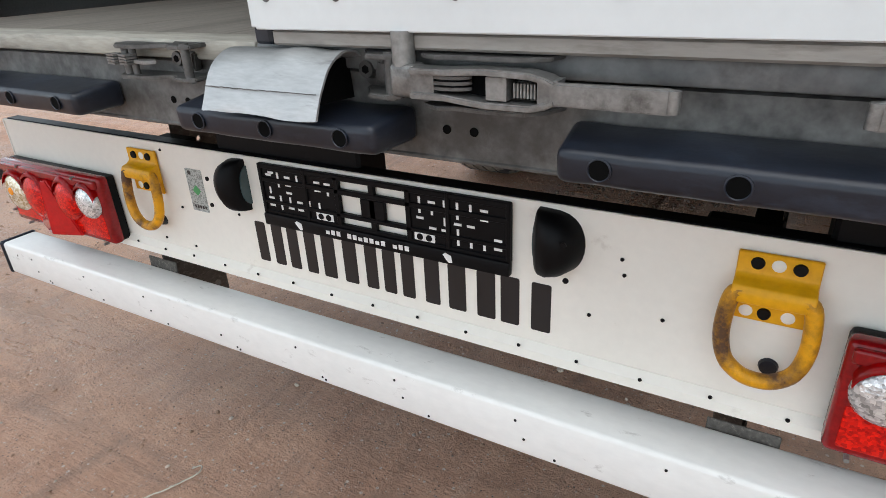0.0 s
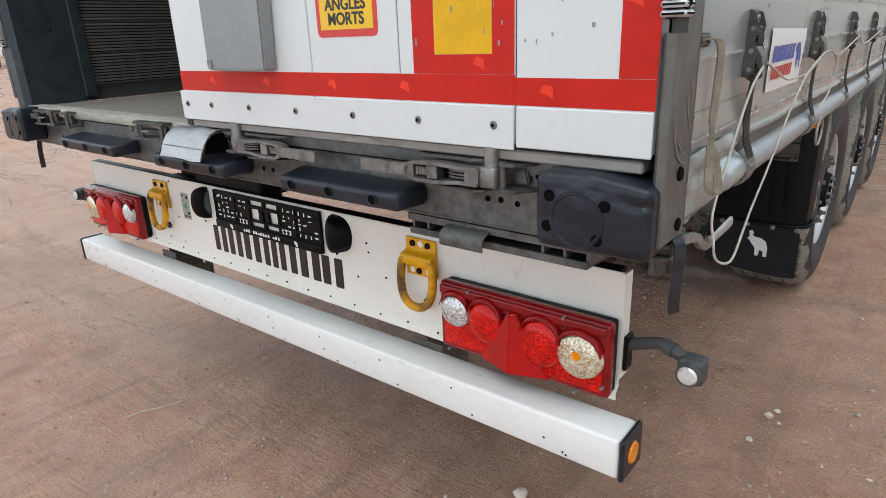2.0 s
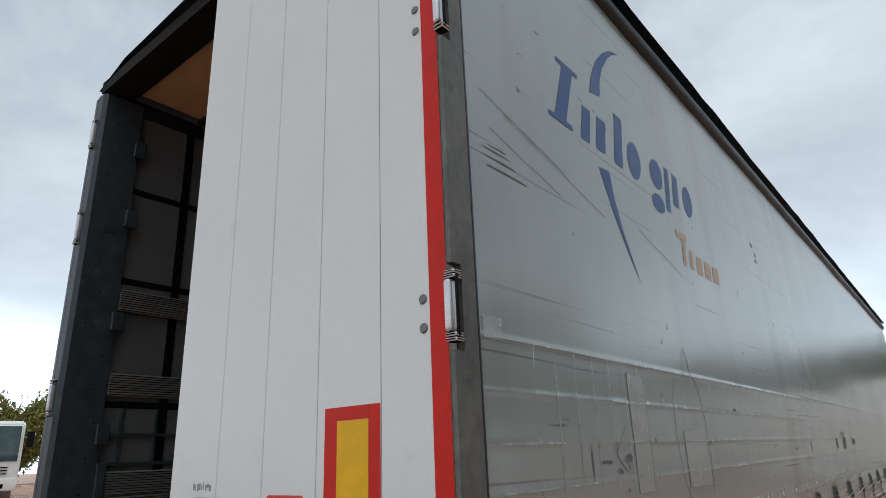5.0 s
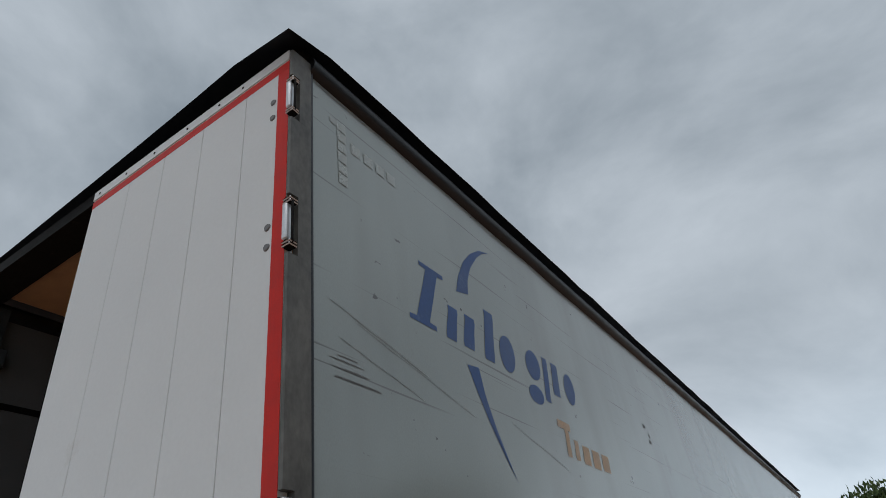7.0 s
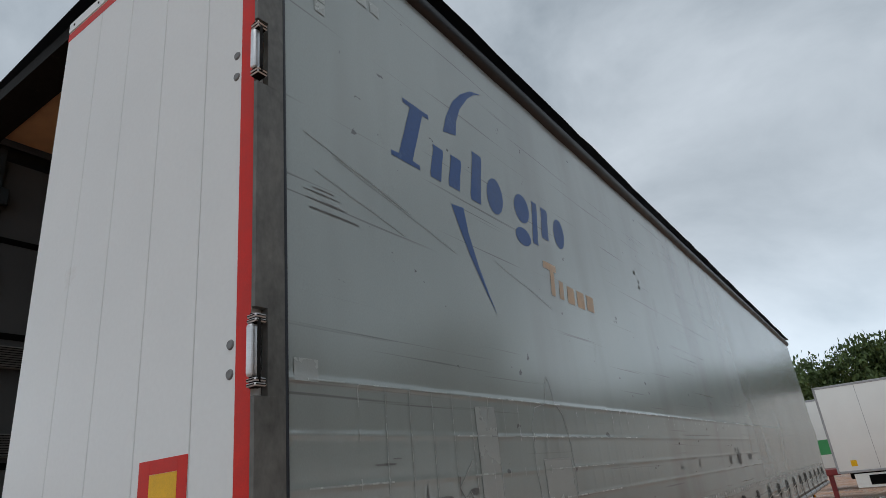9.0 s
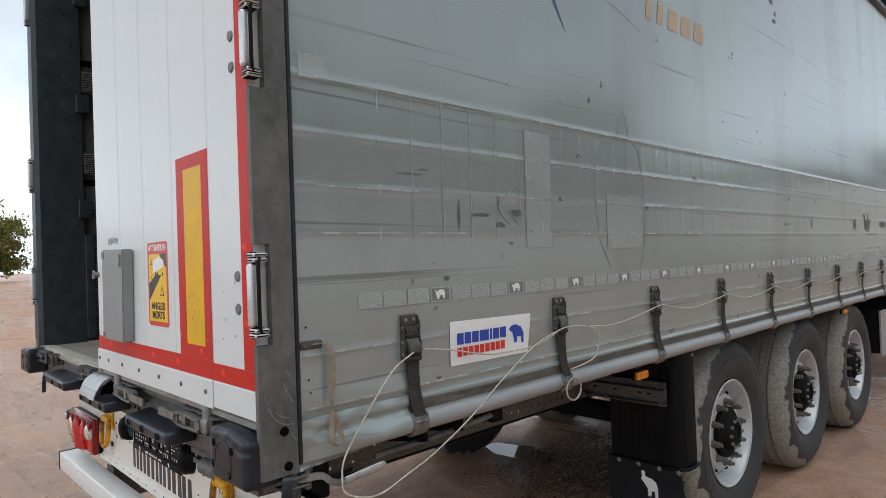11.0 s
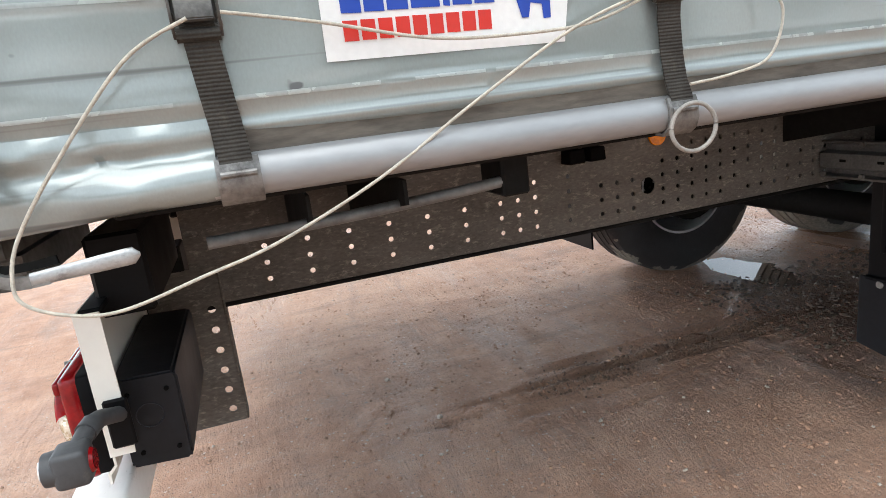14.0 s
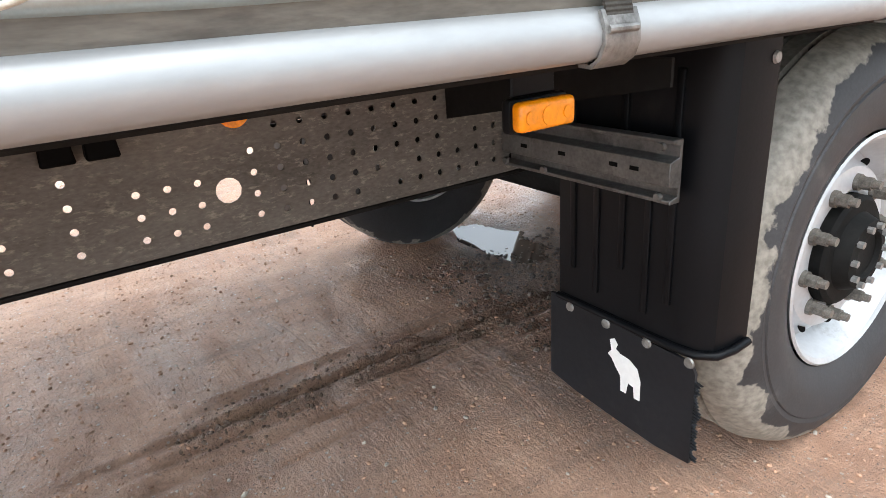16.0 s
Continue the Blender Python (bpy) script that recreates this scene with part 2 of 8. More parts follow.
def facet_lens(name, lo, hi, metal, size):
    """Moulded lens: glints and shade of small facets put into the colour, under a smooth clear skin."""
    m = bpy.data.materials.new(name)
    m.use_nodes = True
    n, l = m.node_tree.nodes, m.node_tree.links
    b = n["Principled BSDF"]
    co = n.new("ShaderNodeTexCoord")
    v = n.new("ShaderNodeTexVoronoi")
    v.distance = "CHEBYCHEV"
    v.inputs["Scale"].default_value = size
    l.new(co.outputs["Object"], v.inputs["Vector"])
    one = n.new("ShaderNodeSeparateColor")
    l.new(v.outputs["Color"], one.inputs["Color"])
    soft = n.new("ShaderNodeTexNoise")
    soft.inputs["Scale"].default_value, soft.inputs["Detail"].default_value = 22.0, 2.0
    l.new(co.outputs["Object"], soft.inputs["Vector"])
    both = n.new("ShaderNodeMath")
    both.operation = "ADD"
    l.new(one.outputs["Red"], both.inputs[0])
    l.new(soft.outputs["Fac"], both.inputs[1])
    ramp = n.new("ShaderNodeValToRGB")
    ramp.color_ramp.elements[0].position, ramp.color_ramp.elements[0].color = 0.22, (*lo, 1)
    ramp.color_ramp.elements[1].position, ramp.color_ramp.elements[1].color = 0.78, (*hi, 1)
    half = n.new("ShaderNodeMath")
    half.operation = "MULTIPLY"
    half.inputs[1].default_value = 0.5
    l.new(both.outputs["Value"], half.inputs[0])
    l.new(half.outputs["Value"], ramp.inputs["Fac"])
    l.new(ramp.outputs["Color"], b.inputs["Base Color"])
    bp = n.new("ShaderNodeBump")
    bp.inputs["Strength"].default_value, bp.inputs["Distance"].default_value = 0.35, 0.003
    l.new(v.outputs["Distance"], bp.inputs["Height"])
    l.new(bp.outputs["Normal"], b.inputs["Normal"])
    b.inputs["Roughness"].default_value, b.inputs["Metallic"].default_value = 0.16, metal
    b.inputs["Coat Weight"].default_value, b.inputs["Coat Roughness"].default_value = 0.30, 0.03
    b.inputs["Specular IOR Level"].default_value = 0.15
    return m


red_facets = facet_lens("red faceted lens", (0.30, 0.001, 0.002), (0.84, 0.012, 0.004), 0.0, 260.0)
clear_facets = facet_lens("clear faceted lens", (0.30, 0.30, 0.30), (0.95, 0.95, 0.94), 0.55, 240.0)
amber_facets = facet_lens("clear lens over an amber bulb", (0.42, 0.30, 0.12), (0.95, 0.91, 0.78), 0.5, 240.0)
red_skin = material("smooth red lens", (0.44, 0.003, 0.004), 0.10, 0, 0.2, 20, 120, 0.03, (0.66, 0.008, 0.005), 0.2, 14.0, coat=0.2, spec=0.35)
red_dark = material("dark red lens ground", (0.070, 0.001, 0.002), 0.15, 0, 0.3, 20, 120, 0.05, (0.16, 0.002, 0.003), 0.3, 30.0, spec=0.3)
rim_paint = material("silver wheel paint", (0.50, 0.51, 0.52), 0.36, 0.35, 0.1, 7, 70, 0.12, (0.23, 0.205, 0.17), 0.28, 8.0)
nut_steel = material("rusty wheel nut steel", (0.17, 0.155, 0.135), 0.55, 0.5, 0.35, 60, 260, 0.3, (0.10, 0.06, 0.04), 0.4, 40.0)
box_white = material("white trailer panel", (0.74, 0.75, 0.72), 0.45, 0, 0.03, 1.5, 30, 0.05, (0.5, 0.48, 0.44), 0.15, 2.0)
glass_dark = material("dark cab glass", (0.045, 0.075, 0.080), 0.12, 0, 0.3, 2, 20, 0.0)
green_paint = material("green stripe paint", (0.05, 0.30, 0.10), 0.45, 0, 0.1)
red_paint = material("dull red chassis paint", (0.26, 0.03, 0.03), 0.5, 0, 0.2)
tipper_paint = material("orange-yellow body paint", (0.72, 0.36, 0.02), 0.42, 0, 0.1, 2, 30, 0.1, (0.45, 0.24, 0.06), 0.2, 2.0)
blue_paint = material("blue cab paint", (0.03, 0.10, 0.40), 0.4, 0, 0.1)
bark = material("bark", (0.10, 0.075, 0.05), 0.9, 0, 0.3, 6, 40, 0.6)
sheet_grey = material("grey load cover", (0.25, 0.26, 0.26), 0.6, 0, 0.2, 2, 30, 0.3)


def leaf_material(name, a, c):
    m = bpy.data.materials.new(name)
    m.use_nodes = True
    n, l = m.node_tree.nodes, m.node_tree.links
    b = n["Principled BSDF"]
    g = n.new("ShaderNodeNewGeometry")
    r = n.new("ShaderNodeValToRGB")
    r.color_ramp.elements[0].color, r.color_ramp.elements[1].color = (*a, 1), (*c, 1)
    l.new(g.outputs["Random Per Island"], r.inputs["Fac"])
    l.new(r.outputs["Color"], b.inputs["Base Color"])
    b.inputs["Roughness"].default_value = 0.7
    return m


leaves_green = leaf_material("green leaves", (0.030, 0.060, 0.014), (0.100, 0.150, 0.040))
leaves_yellow = leaf_material("yellowing leaves", (0.10, 0.11, 0.02), (0.26, 0.24, 0.06))


def curtain_material():
    """Silver-grey tarpaulin: satin cloth with faint vertical streaks, scuffs and long scratches."""
    m = material("silver-grey tarpaulin", (0.336, 0.374, 0.362), 0.22, 0.35, 0.07, 1.2, 300, 0.04, (0.19, 0.20, 0.195), 0.12, 1.4, 0.05, stretch=(1, 1, 0.5))
    n, l = m.node_tree.nodes, m.node_tree.links
    b = n["Principled BSDF"]
    old = b.inputs["Base Color"].links[0].from_socket
    co = n.new("ShaderNodeTexCoord")

    def streak(scale, rot, lo, hi, tone, size):
        mp = n.new("ShaderNodeMapping")
        mp.inputs["Scale"].default_value, mp.inputs["Rotation"].default_value = scale, (rot, 0, 0)
        l.new(co.outputs["Object"], mp.inputs["Vector"])
        t = n.new("ShaderNodeTexNoise")
        t.inputs["Scale"].default_value, t.inputs["Detail"].default_value, t.inputs["Roughness"].default_value = size, 3.0, 0.5
        l.new(mp.outputs["Vector"], t.inputs["Vector"])
        r = n.new("ShaderNodeMapRange")
        r.inputs["From Min"].default_value, r.inputs["From Max"].default_value = lo, hi
        l.new(t.outputs["Fac"], r.inputs["Value"])
        x = n.new("ShaderNodeMix")
        x.data_type = "RGBA"
        l.new(r.outputs["Result"], x.inputs["Factor"])
        x.inputs["B"].default_value = (*tone, 1)
        return x

    s1 = streak((1, 0.9, 0.16), 0.0, 0.50, 0.76, (0.25, 0.26, 0.255), 2.2)
    s2 = streak((1, 0.35, 26), 0.14, 0.64, 0.70, (0.20, 0.21, 0.205), 1.6)
    s3 = streak((1, 16, 26), 0.1, 0.715, 0.74, (0.14, 0.145, 0.145), 0.6)
    l.new(old, s1.inputs["A"])
    l.new(s1.outputs["Result"], s2.inputs["A"])
    l.new(s2.outputs["Result"], s3.inputs["A"])
    l.new(s3.outputs["Result"], b.inputs["Base Color"])
    return m


tarp = curtain_material()


def tyre_material():
    """Black tyre rubber with a ragged coat of dried mud over tread and shoulder; the wheel's centre is the object's origin."""
    m = material("muddy tyre rubber", (0.030, 0.030, 0.032), 0.62, 0, 0.25, 14, 140, 0.2, (0.09, 0.085, 0.08), 0.3, 6.0)
    n, l = m.node_tree.nodes, m.node_tree.links
    b = n["Principled BSDF"]
    old = b.inputs["Base Color"].links[0].from_socket
    co = n.new("ShaderNodeTexCoord")
    sep = n.new("ShaderNodeSeparateXYZ")
    l.new(co.outputs["Object"], sep.inputs["Vector"])
    flat = n.new("ShaderNodeCombineXYZ")
    l.new(sep.outputs["Y"], flat.inputs["Y"])
    l.new(sep.outputs["Z"], flat.inputs["Z"])
    ln = n.new("ShaderNodeVectorMath")
    ln.operation = "LENGTH"
    l.new(flat.outputs["Vector"], ln.inputs[0])
    t = n.new("ShaderNodeTexNoise")
    t.inputs["Scale"].default_value, t.inputs["Detail"].default_value = 9.0, 6.0
    l.new(co.outputs["Object"], t.inputs["Vector"])
    add = n.new("ShaderNodeMath")
    add.operation = "MULTIPLY_ADD"
    l.new(t.outputs["Fac"], add.inputs[0])
    add.inputs[1].default_value = 0.20
    lean_on = n.new("ShaderNodeMath")
    lean_on.operation = "MULTIPLY_ADD"
    l.new(sep.outputs["Y"], lean_on.inputs[0])
    lean_on.inputs[1].default_value = -0.115
    l.new(ln.outputs["Value"], lean_on.inputs[2])
    l.new(lean_on.outputs["Value"], add.inputs[2])
    r = n.new("ShaderNodeMapRange")
    r.inputs["From Min"].default_value, r.inputs["From Max"].default_value = 0.606, 0.612
    l.new(add.outputs["Value"], r.inputs["Value"])
    t2 = n.new("ShaderNodeTexNoise")
    t2.inputs["Scale"].default_value, t2.inputs["Detail"].default_value = 60.0, 8.0
    l.new(co.outputs["Object"], t2.inputs["Vector"])
    mud = n.new("ShaderNodeValToRGB")
    mud.color_ramp.elements[0].position, mud.color_ramp.elements[0].color = 0.34, (0.165, 0.150, 0.125, 1)
    mud.color_ramp.elements[1].position, mud.color_ramp.elements[1].color = 0.66, (0.29, 0.264, 0.222, 1)
    l.new(t2.outputs["Fac"], mud.inputs["Fac"])
    x = n.new("ShaderNodeMix")
    x.data_type = "RGBA"
    l.new(r.outputs["Result"], x.inputs["Factor"])
    l.new(old, x.inputs["A"])
    l.new(mud.outputs["Color"], x.inputs["B"])
    l.new(x.outputs["Result"], b.inputs["Base Color"])
    return m


tyre_rubber = tyre_material()


def ground_material():
    """Damp reddish-brown yard: packed earth with gravel grains, pale dry patches and glossy wet ones."""
    m = bpy.data.materials.new("damp packed earth")
    m.use_nodes = True
    n, l = m.node_tree.nodes, m.node_tree.links
    b = n["Principled BSDF"]
    co = n.new("ShaderNodeTexCoord")

    def tex(s, d, r=0.6, stretch=None, turn=0.12):
        t = n.new("ShaderNodeTexNoise")
        t.inputs["Scale"].default_value, t.inputs["Detail"].default_value, t.inputs["Roughness"].default_value = s, d, r
        t.inputs["Distortion"].default_value = 0.55 if stretch else 0.0
        if stretch:
            mp = n.new("ShaderNodeMapping")
            mp.inputs["Scale"].default_value, mp.inputs["Rotation"].default_value = stretch, (0, 0, turn)
            l.new(co.outputs["Object"], mp.inputs["Vector"])
            l.new(mp.outputs["Vector"], t.inputs["Vector"])
        else:
            l.new(co.outputs["Object"], t.inputs["Vector"])
        return t.outputs["Fac"]

    def blend(fac, a, c):
        x = n.new("ShaderNodeMix")
        x.data_type = "RGBA"
        l.new(fac, x.inputs["Factor"])
        for k, v in (("A", a), ("B", c)):
            if isinstance(v, tuple):
                x.inputs[k].default_value = (*v, 1)
            else:
                l.new(v, x.inputs[k])
        return x.outputs["Result"]

    def span(v, lo, hi, to0=0.0, to1=1.0):
        r = n.new("ShaderNodeMapRange")
        r.inputs["From Min"].default_value, r.inputs["From Max"].default_value = lo, hi
        r.inputs["To Min"].default_value, r.inputs["To Max"].default_value = to0, to1
        l.new(v, r.inputs["Value"])
        return r.outputs["Result"]

    wide, mid, fine, tracks = tex(0.5, 5), tex(5, 8, 0.68), tex(60, 6, 0.72), tex(1.0, 11, 0.72, (0.55, 2.8, 1))
    grit = tex(170, 3, 0.6)
    c = blend(span(mid, 0.34, 0.66), (0.445, 0.214, 0.118), (0.645, 0.352, 0.212))
    c = blend(span(wide, 0.46, 0.70, 0.0, 0.7), c, (0.690, 0.420, 0.276))
    c = blend(span(tracks, 0.53, 0.64, 0.0, 0.60), c, (0.320, 0.185, 0.120))
    lanes = tex(1.5, 10, 0.70, (4.2, 0.55, 1), -0.10)
    c = blend(span(lanes, 0.52, 0.66, 0.0, 0.55), c, (0.285, 0.168, 0.114))
    c = blend(span(lanes, 0.42, 0.34, 0.0, 0.45), c, (0.660, 0.430, 0.298))
    for size, lo, hi, tone in ((38.0, 0.22, 0.14, (0.62, 0.50, 0.41)), (85.0, 0.24, 0.14, (0.60, 0.48, 0.39)), (62.0, 0.22, 0.12, (0.14, 0.092, 0.068))):
        v = n.new("ShaderNodeTexVoronoi")
        v.inputs["Scale"].default_value = size
        l.new(co.outputs["Object"], v.inputs["Vector"])
        few = n.new("ShaderNodeSeparateColor")
        l.new(v.outputs["Color"], few.inputs["Color"])
        both = n.new("ShaderNodeMath")
        both.operation = "MULTIPLY"
        l.new(span(v.outputs["Distance"], lo, hi), both.inputs[0])
        l.new(span(few.outputs["Red"], 0.68, 0.71), both.inputs[1])
        c = blend(both.outputs["Value"], c, tone)
    c = blend(span(fine, 0.55, 0.66, 0.0, 0.50), c, (0.220, 0.140, 0.098))
    c = blend(span(grit, 0.57, 0.67, 0.0, 0.38), c, (0.170, 0.110, 0.078))
    wet = tex(0.42, 8, 0.62, (0.55, 1.9, 1), 0.2)
    gloss = n.new("ShaderNodeMath")
    gloss.operation = "MULTIPLY"
    l.new(span(tracks, 0.38, 0.64, 0.72, 0.50), gloss.inputs[0])
    l.new(span(wet, 0.47, 0.60, 1.0, 0.42), gloss.inputs[1])
    l.new(gloss.outputs["Value"], b.inputs["Roughness"])
    c = blend(span(wet, 0.50, 0.60, 0.0, 0.22), c, (0.30, 0.175, 0.115))
    sep = n.new("ShaderNodeSeparateXYZ")
    l.new(co.outputs["Object"], sep.inputs["Vector"])

    def maths(op, p, q):
        t = n.new("ShaderNodeMath")
        t.operation = op
        for k, v in enumerate((p, q)):
            if isinstance(v, (int, float)):
                t.inputs[k].default_value = v
            else:
                l.new(v, t.inputs[k])
        return t.outputs["Value"]

    # soaked earth along the rut and round the puddle, ragged at the rim
    for cx, cy, rx, ry, deep in ((0.06, 2.15, 0.10, 1.0, 0.45), (-0.10, 3.15, 0.75, 0.42, 0.65)):
        away = maths("ADD", maths("POWER", maths("DIVIDE", maths("SUBTRACT", sep.outputs["X"], cx), rx), 2.0), maths("POWER", maths("DIVIDE", maths("SUBTRACT", sep.outputs["Y"], cy), ry), 2.0))
        ragged = maths("ADD", away, maths("MULTIPLY", maths("SUBTRACT", mid, 0.5), 3.0))
        c = blend(span(ragged, 1.15, 0.35, 0.0, deep), c, (0.150, 0.092, 0.062))
    dull = n.new("ShaderNodeHueSaturation")
    dull.inputs["Saturation"].default_value, dull.inputs["Value"].default_value = 0.91, 0.91
    l.new(c, dull.inputs["Color"])
    l.new(dull.outputs["Color"], b.inputs["Base Color"])
    h = n.new("ShaderNodeMath")
    h.operation = "MULTIPLY_ADD"
    l.new(mid, h.inputs[0])
    h.inputs[1].default_value = 1.6
    l.new(fine, h.inputs[2])
    h2 = n.new("ShaderNodeMath")
    h2.operation = "MULTIPLY_ADD"
    l.new(grit, h2.inputs[0])
    h2.inputs[1].default_value = 0.35
    l.new(h.outputs["Value"], h2.inputs[2])
    h3 = n.new("ShaderNodeMath")
    h3.operation = "MULTIPLY_ADD"
    l.new(tracks, h3.inputs[0])
    h3.inputs[1].default_value = 3.2
    l.new(h2.outputs["Value"], h3.inputs[2])
    bp = n.new("ShaderNodeBump")
    bp.inputs["Strength"].default_value, bp.inputs["Distance"].default_value = 1.0, 0.016
    l.new(h3.outputs["Value"], bp.inputs["Height"])
    l.new(bp.outputs["Normal"], b.inputs["Normal"])
    return m


earth = ground_material()
pebble_stone = material("pale gravel", (0.50, 0.42, 0.35), 0.8, 0, 0.35, 3, 40, 0.3)
wet_stone = material("wet dark gravel", (0.135, 0.092, 0.068), 0.4, 0, 0.35, 3, 40, 0.3)
water = bpy.data.materials.new("muddy water")
water.use_nodes = True
water.node_tree.nodes["Principled BSDF"].inputs["Base Color"].default_value = (0.10, 0.07, 0.055, 1)
water.node_tree.nodes["Principled BSDF"].inputs["Roughness"].default_value = 0.03


# ---- building helpers ----
def box(bm, x0, x1, y0, y1, z0, z1, b=0.0, seg=1, mi=0):
    g = bmesh.ops.create_cube(bm, size=1, matrix=Matrix.Translation(((x0 + x1) / 2, (y0 + y1) / 2, (z0 + z1) / 2)) @ Matrix.Diagonal((x1 - x0, y1 - y0, z1 - z0, 1)))
    faces = {f for v in g["verts"] for f in v.link_faces}
    for f in faces:
        f.material_index = mi
    if b:
        bmesh.ops.bevel(bm, geom=list({e for f in faces for e in f.edges}), offset=b, segments=seg, affect="EDGES", profile=0.5)
    return g["verts"]


def cyl(bm, p0, p1, r0, r1=None, n=16, mi=0):
    p0, p1 = Vector(p0), Vector(p1)
    d = p1 - p0
    m = Matrix.Translation((p0 + p1) / 2) @ d.to_track_quat("Z", "Y").to_matrix().to_4x4()
    g = bmesh.ops.create_cone(bm, cap_ends=True, segments=n, radius1=r0, radius2=r0 if r1 is None else r1, depth=d.length, matrix=m)
    for f in {f for v in g["verts"] for f in v.link_faces}:
        f.material_index = mi


def ball(bm, p, r, scale=(1, 1, 1), sub=2, mi=0):
    g = bmesh.ops.create_icosphere(bm, subdivisions=sub, radius=r, matrix=Matrix.Translation(p) @ Matrix.Diagonal((*scale, 1)))
    for f in {f for v in g["verts"] for f in v.link_faces}:
        f.material_index = mi


def prism(bm, poly, plane, d0, d1, mi=0):
    """A polygon in the plane 'xz', 'yz' or 'xy', given depth along the third axis."""
    def at(p, d):
        return {"xz": (p[0], d, p[1]), "yz": (d, p[0], p[1]), "xy": (p[0], p[1], d)}[plane]
    a, c = [bm.verts.new(at(p, d0)) for p in poly], [bm.verts.new(at(p, d1)) for p in poly]
    fs = [bm.faces.new(a), bm.faces.new(c[::-1])]
    for i in range(len(poly)):
        j = (i + 1) % len(poly)
        fs.append(bm.faces.new((a[i], c[i], c[j], a[j])))
    for f in fs:
        f.material_index = mi
    bmesh.ops.recalc_face_normals(bm, faces=fs)


def smooth_path(points, steps=6):
    """Points on a smooth line through the given ones."""
    p = [Vector(q) for q in points]
    out = []
    for i in range(len(p) - 1):
        a, b, c, d = p[max(i - 1, 0)], p[i], p[i + 1], p[min(i + 2, len(p) - 1)]
        for k in range(steps):
            t = k / steps
            out.append(0.5 * ((2 * b) + (c - a) * t + (2 * a - 5 * b + 4 * c - d) * t * t + (3 * b - a - 3 * c + d) * t ** 3))
    return out + [p[-1]]


def sweep(bm, path, section, up=(0, 0, 1), mi=0, closed=False, side=None):
    """A closed section [(side, up)] carried along a path."""
    path = [Vector(p) for p in path]
    rings = []
    for i, p in enumerate(path):
        if closed:
            d = (path[(i + 1) % len(path)] - path[i - 1]).normalized()
        else:
            d = (path[min(i + 1, len(path) - 1)] - path[max(i - 1, 0)]).normalized()
        s = d.cross(Vector(up))
        s = Vector(side) if side else s.normalized() if s.length > 1e-4 else Vector((1, 0, 0))
        u = s.cross(d).normalized()
        rings.append([bm.verts.new(p + s * a + u * b) for a, b in section])
    fs = []
    n = len(section)
    for i in range(len(rings) if closed else len(rings) - 1):
        r0, r1 = rings[i], rings[(i + 1) % len(rings)]
        for k in range(n):
            fs.append(bm.faces.new((r0[k], r1[k], r1[(k + 1) % n], r0[(k + 1) % n])))
    if not closed:
        fs += [bm.faces.new(rings[0]), bm.faces.new(rings[-1][::-1])]
    for f in fs:
        f.material_index = mi
    bmesh.ops.recalc_face_normals(bm, faces=fs)


def ring_section(r, n=8):
    return [(r * math.cos(2 * math.pi * k / n), r * math.sin(2 * math.pi * k / n)) for k in range(n)]


def flat_section(w, t):
    return [(-w / 2, -t / 2), (w / 2, -t / 2), (w / 2, t / 2), (-w / 2, t / 2)]


def lathe(bm, profile, n=48, mi=0):
    """A profile [(x, r)] turned round the x axis."""
    rings = []
    for x, r in profile:
        rings.append([bm.verts.new((x, r * math.cos(2 * math.pi * k / n), r * math.sin(2 * math.pi * k / n))) for k in range(n)])
    fs = []
    for a, c in zip(rings, rings[1:]):
        for k in range(n):
            fs.append(bm.faces.new((a[k], c[k], c[(k + 1) % n], a[(k + 1) % n])))
    for f in fs:
        f.material_index = mi
    bmesh.ops.recalc_face_normals(bm, faces=fs)


def mesh_of(name, bm, mats, sharp=35):
    me = bpy.data.meshes.new(name)
    for f in bm.faces:
        f.smooth = True
    bm.to_mesh(me)
    bm.free()
    for m in mats if isinstance(mats, (list, tuple)) else [mats]:
        me.materials.append(m)
    me.set_sharp_from_angle(angle=radians(sharp))
    return me


def part(name, bm, mats, parent=None, label="", sharp=35):
    ob = new(name, mesh_of(name, bm, mats, sharp))
    if parent:
        ob.parent = parent
        ob.matrix_parent_inverse = root_matrix(parent).inverted()
    if label:
        ob["label"] = label
    return ob


def root_matrix(ob):
    m = ob.matrix_parent_inverse @ ob.matrix_basis if ob.parent else ob.matrix_basis
    return root_matrix(ob.parent) @ m if ob.parent else m


def again(ob, offset, parent, turn=None):
    """A further piece on the same mesh, moved by offset."""
    o = new(ob.name.split(".")[0], ob.data)
    o.parent = parent
    o.matrix_parent_inverse = root_matrix(parent).inverted()
    o.matrix_basis = Matrix.Translation(offset) @ (turn or Matrix.Identity(4))
    if ob.get("label"):
        o["label"] = ob["label"]
    return o


def thing(name, base, label, category, group="", kind=""):
    e = new(name)
    e.location = base
    e.empty_display_size = 0.1
    return tagged(e, label, category, group, kind)


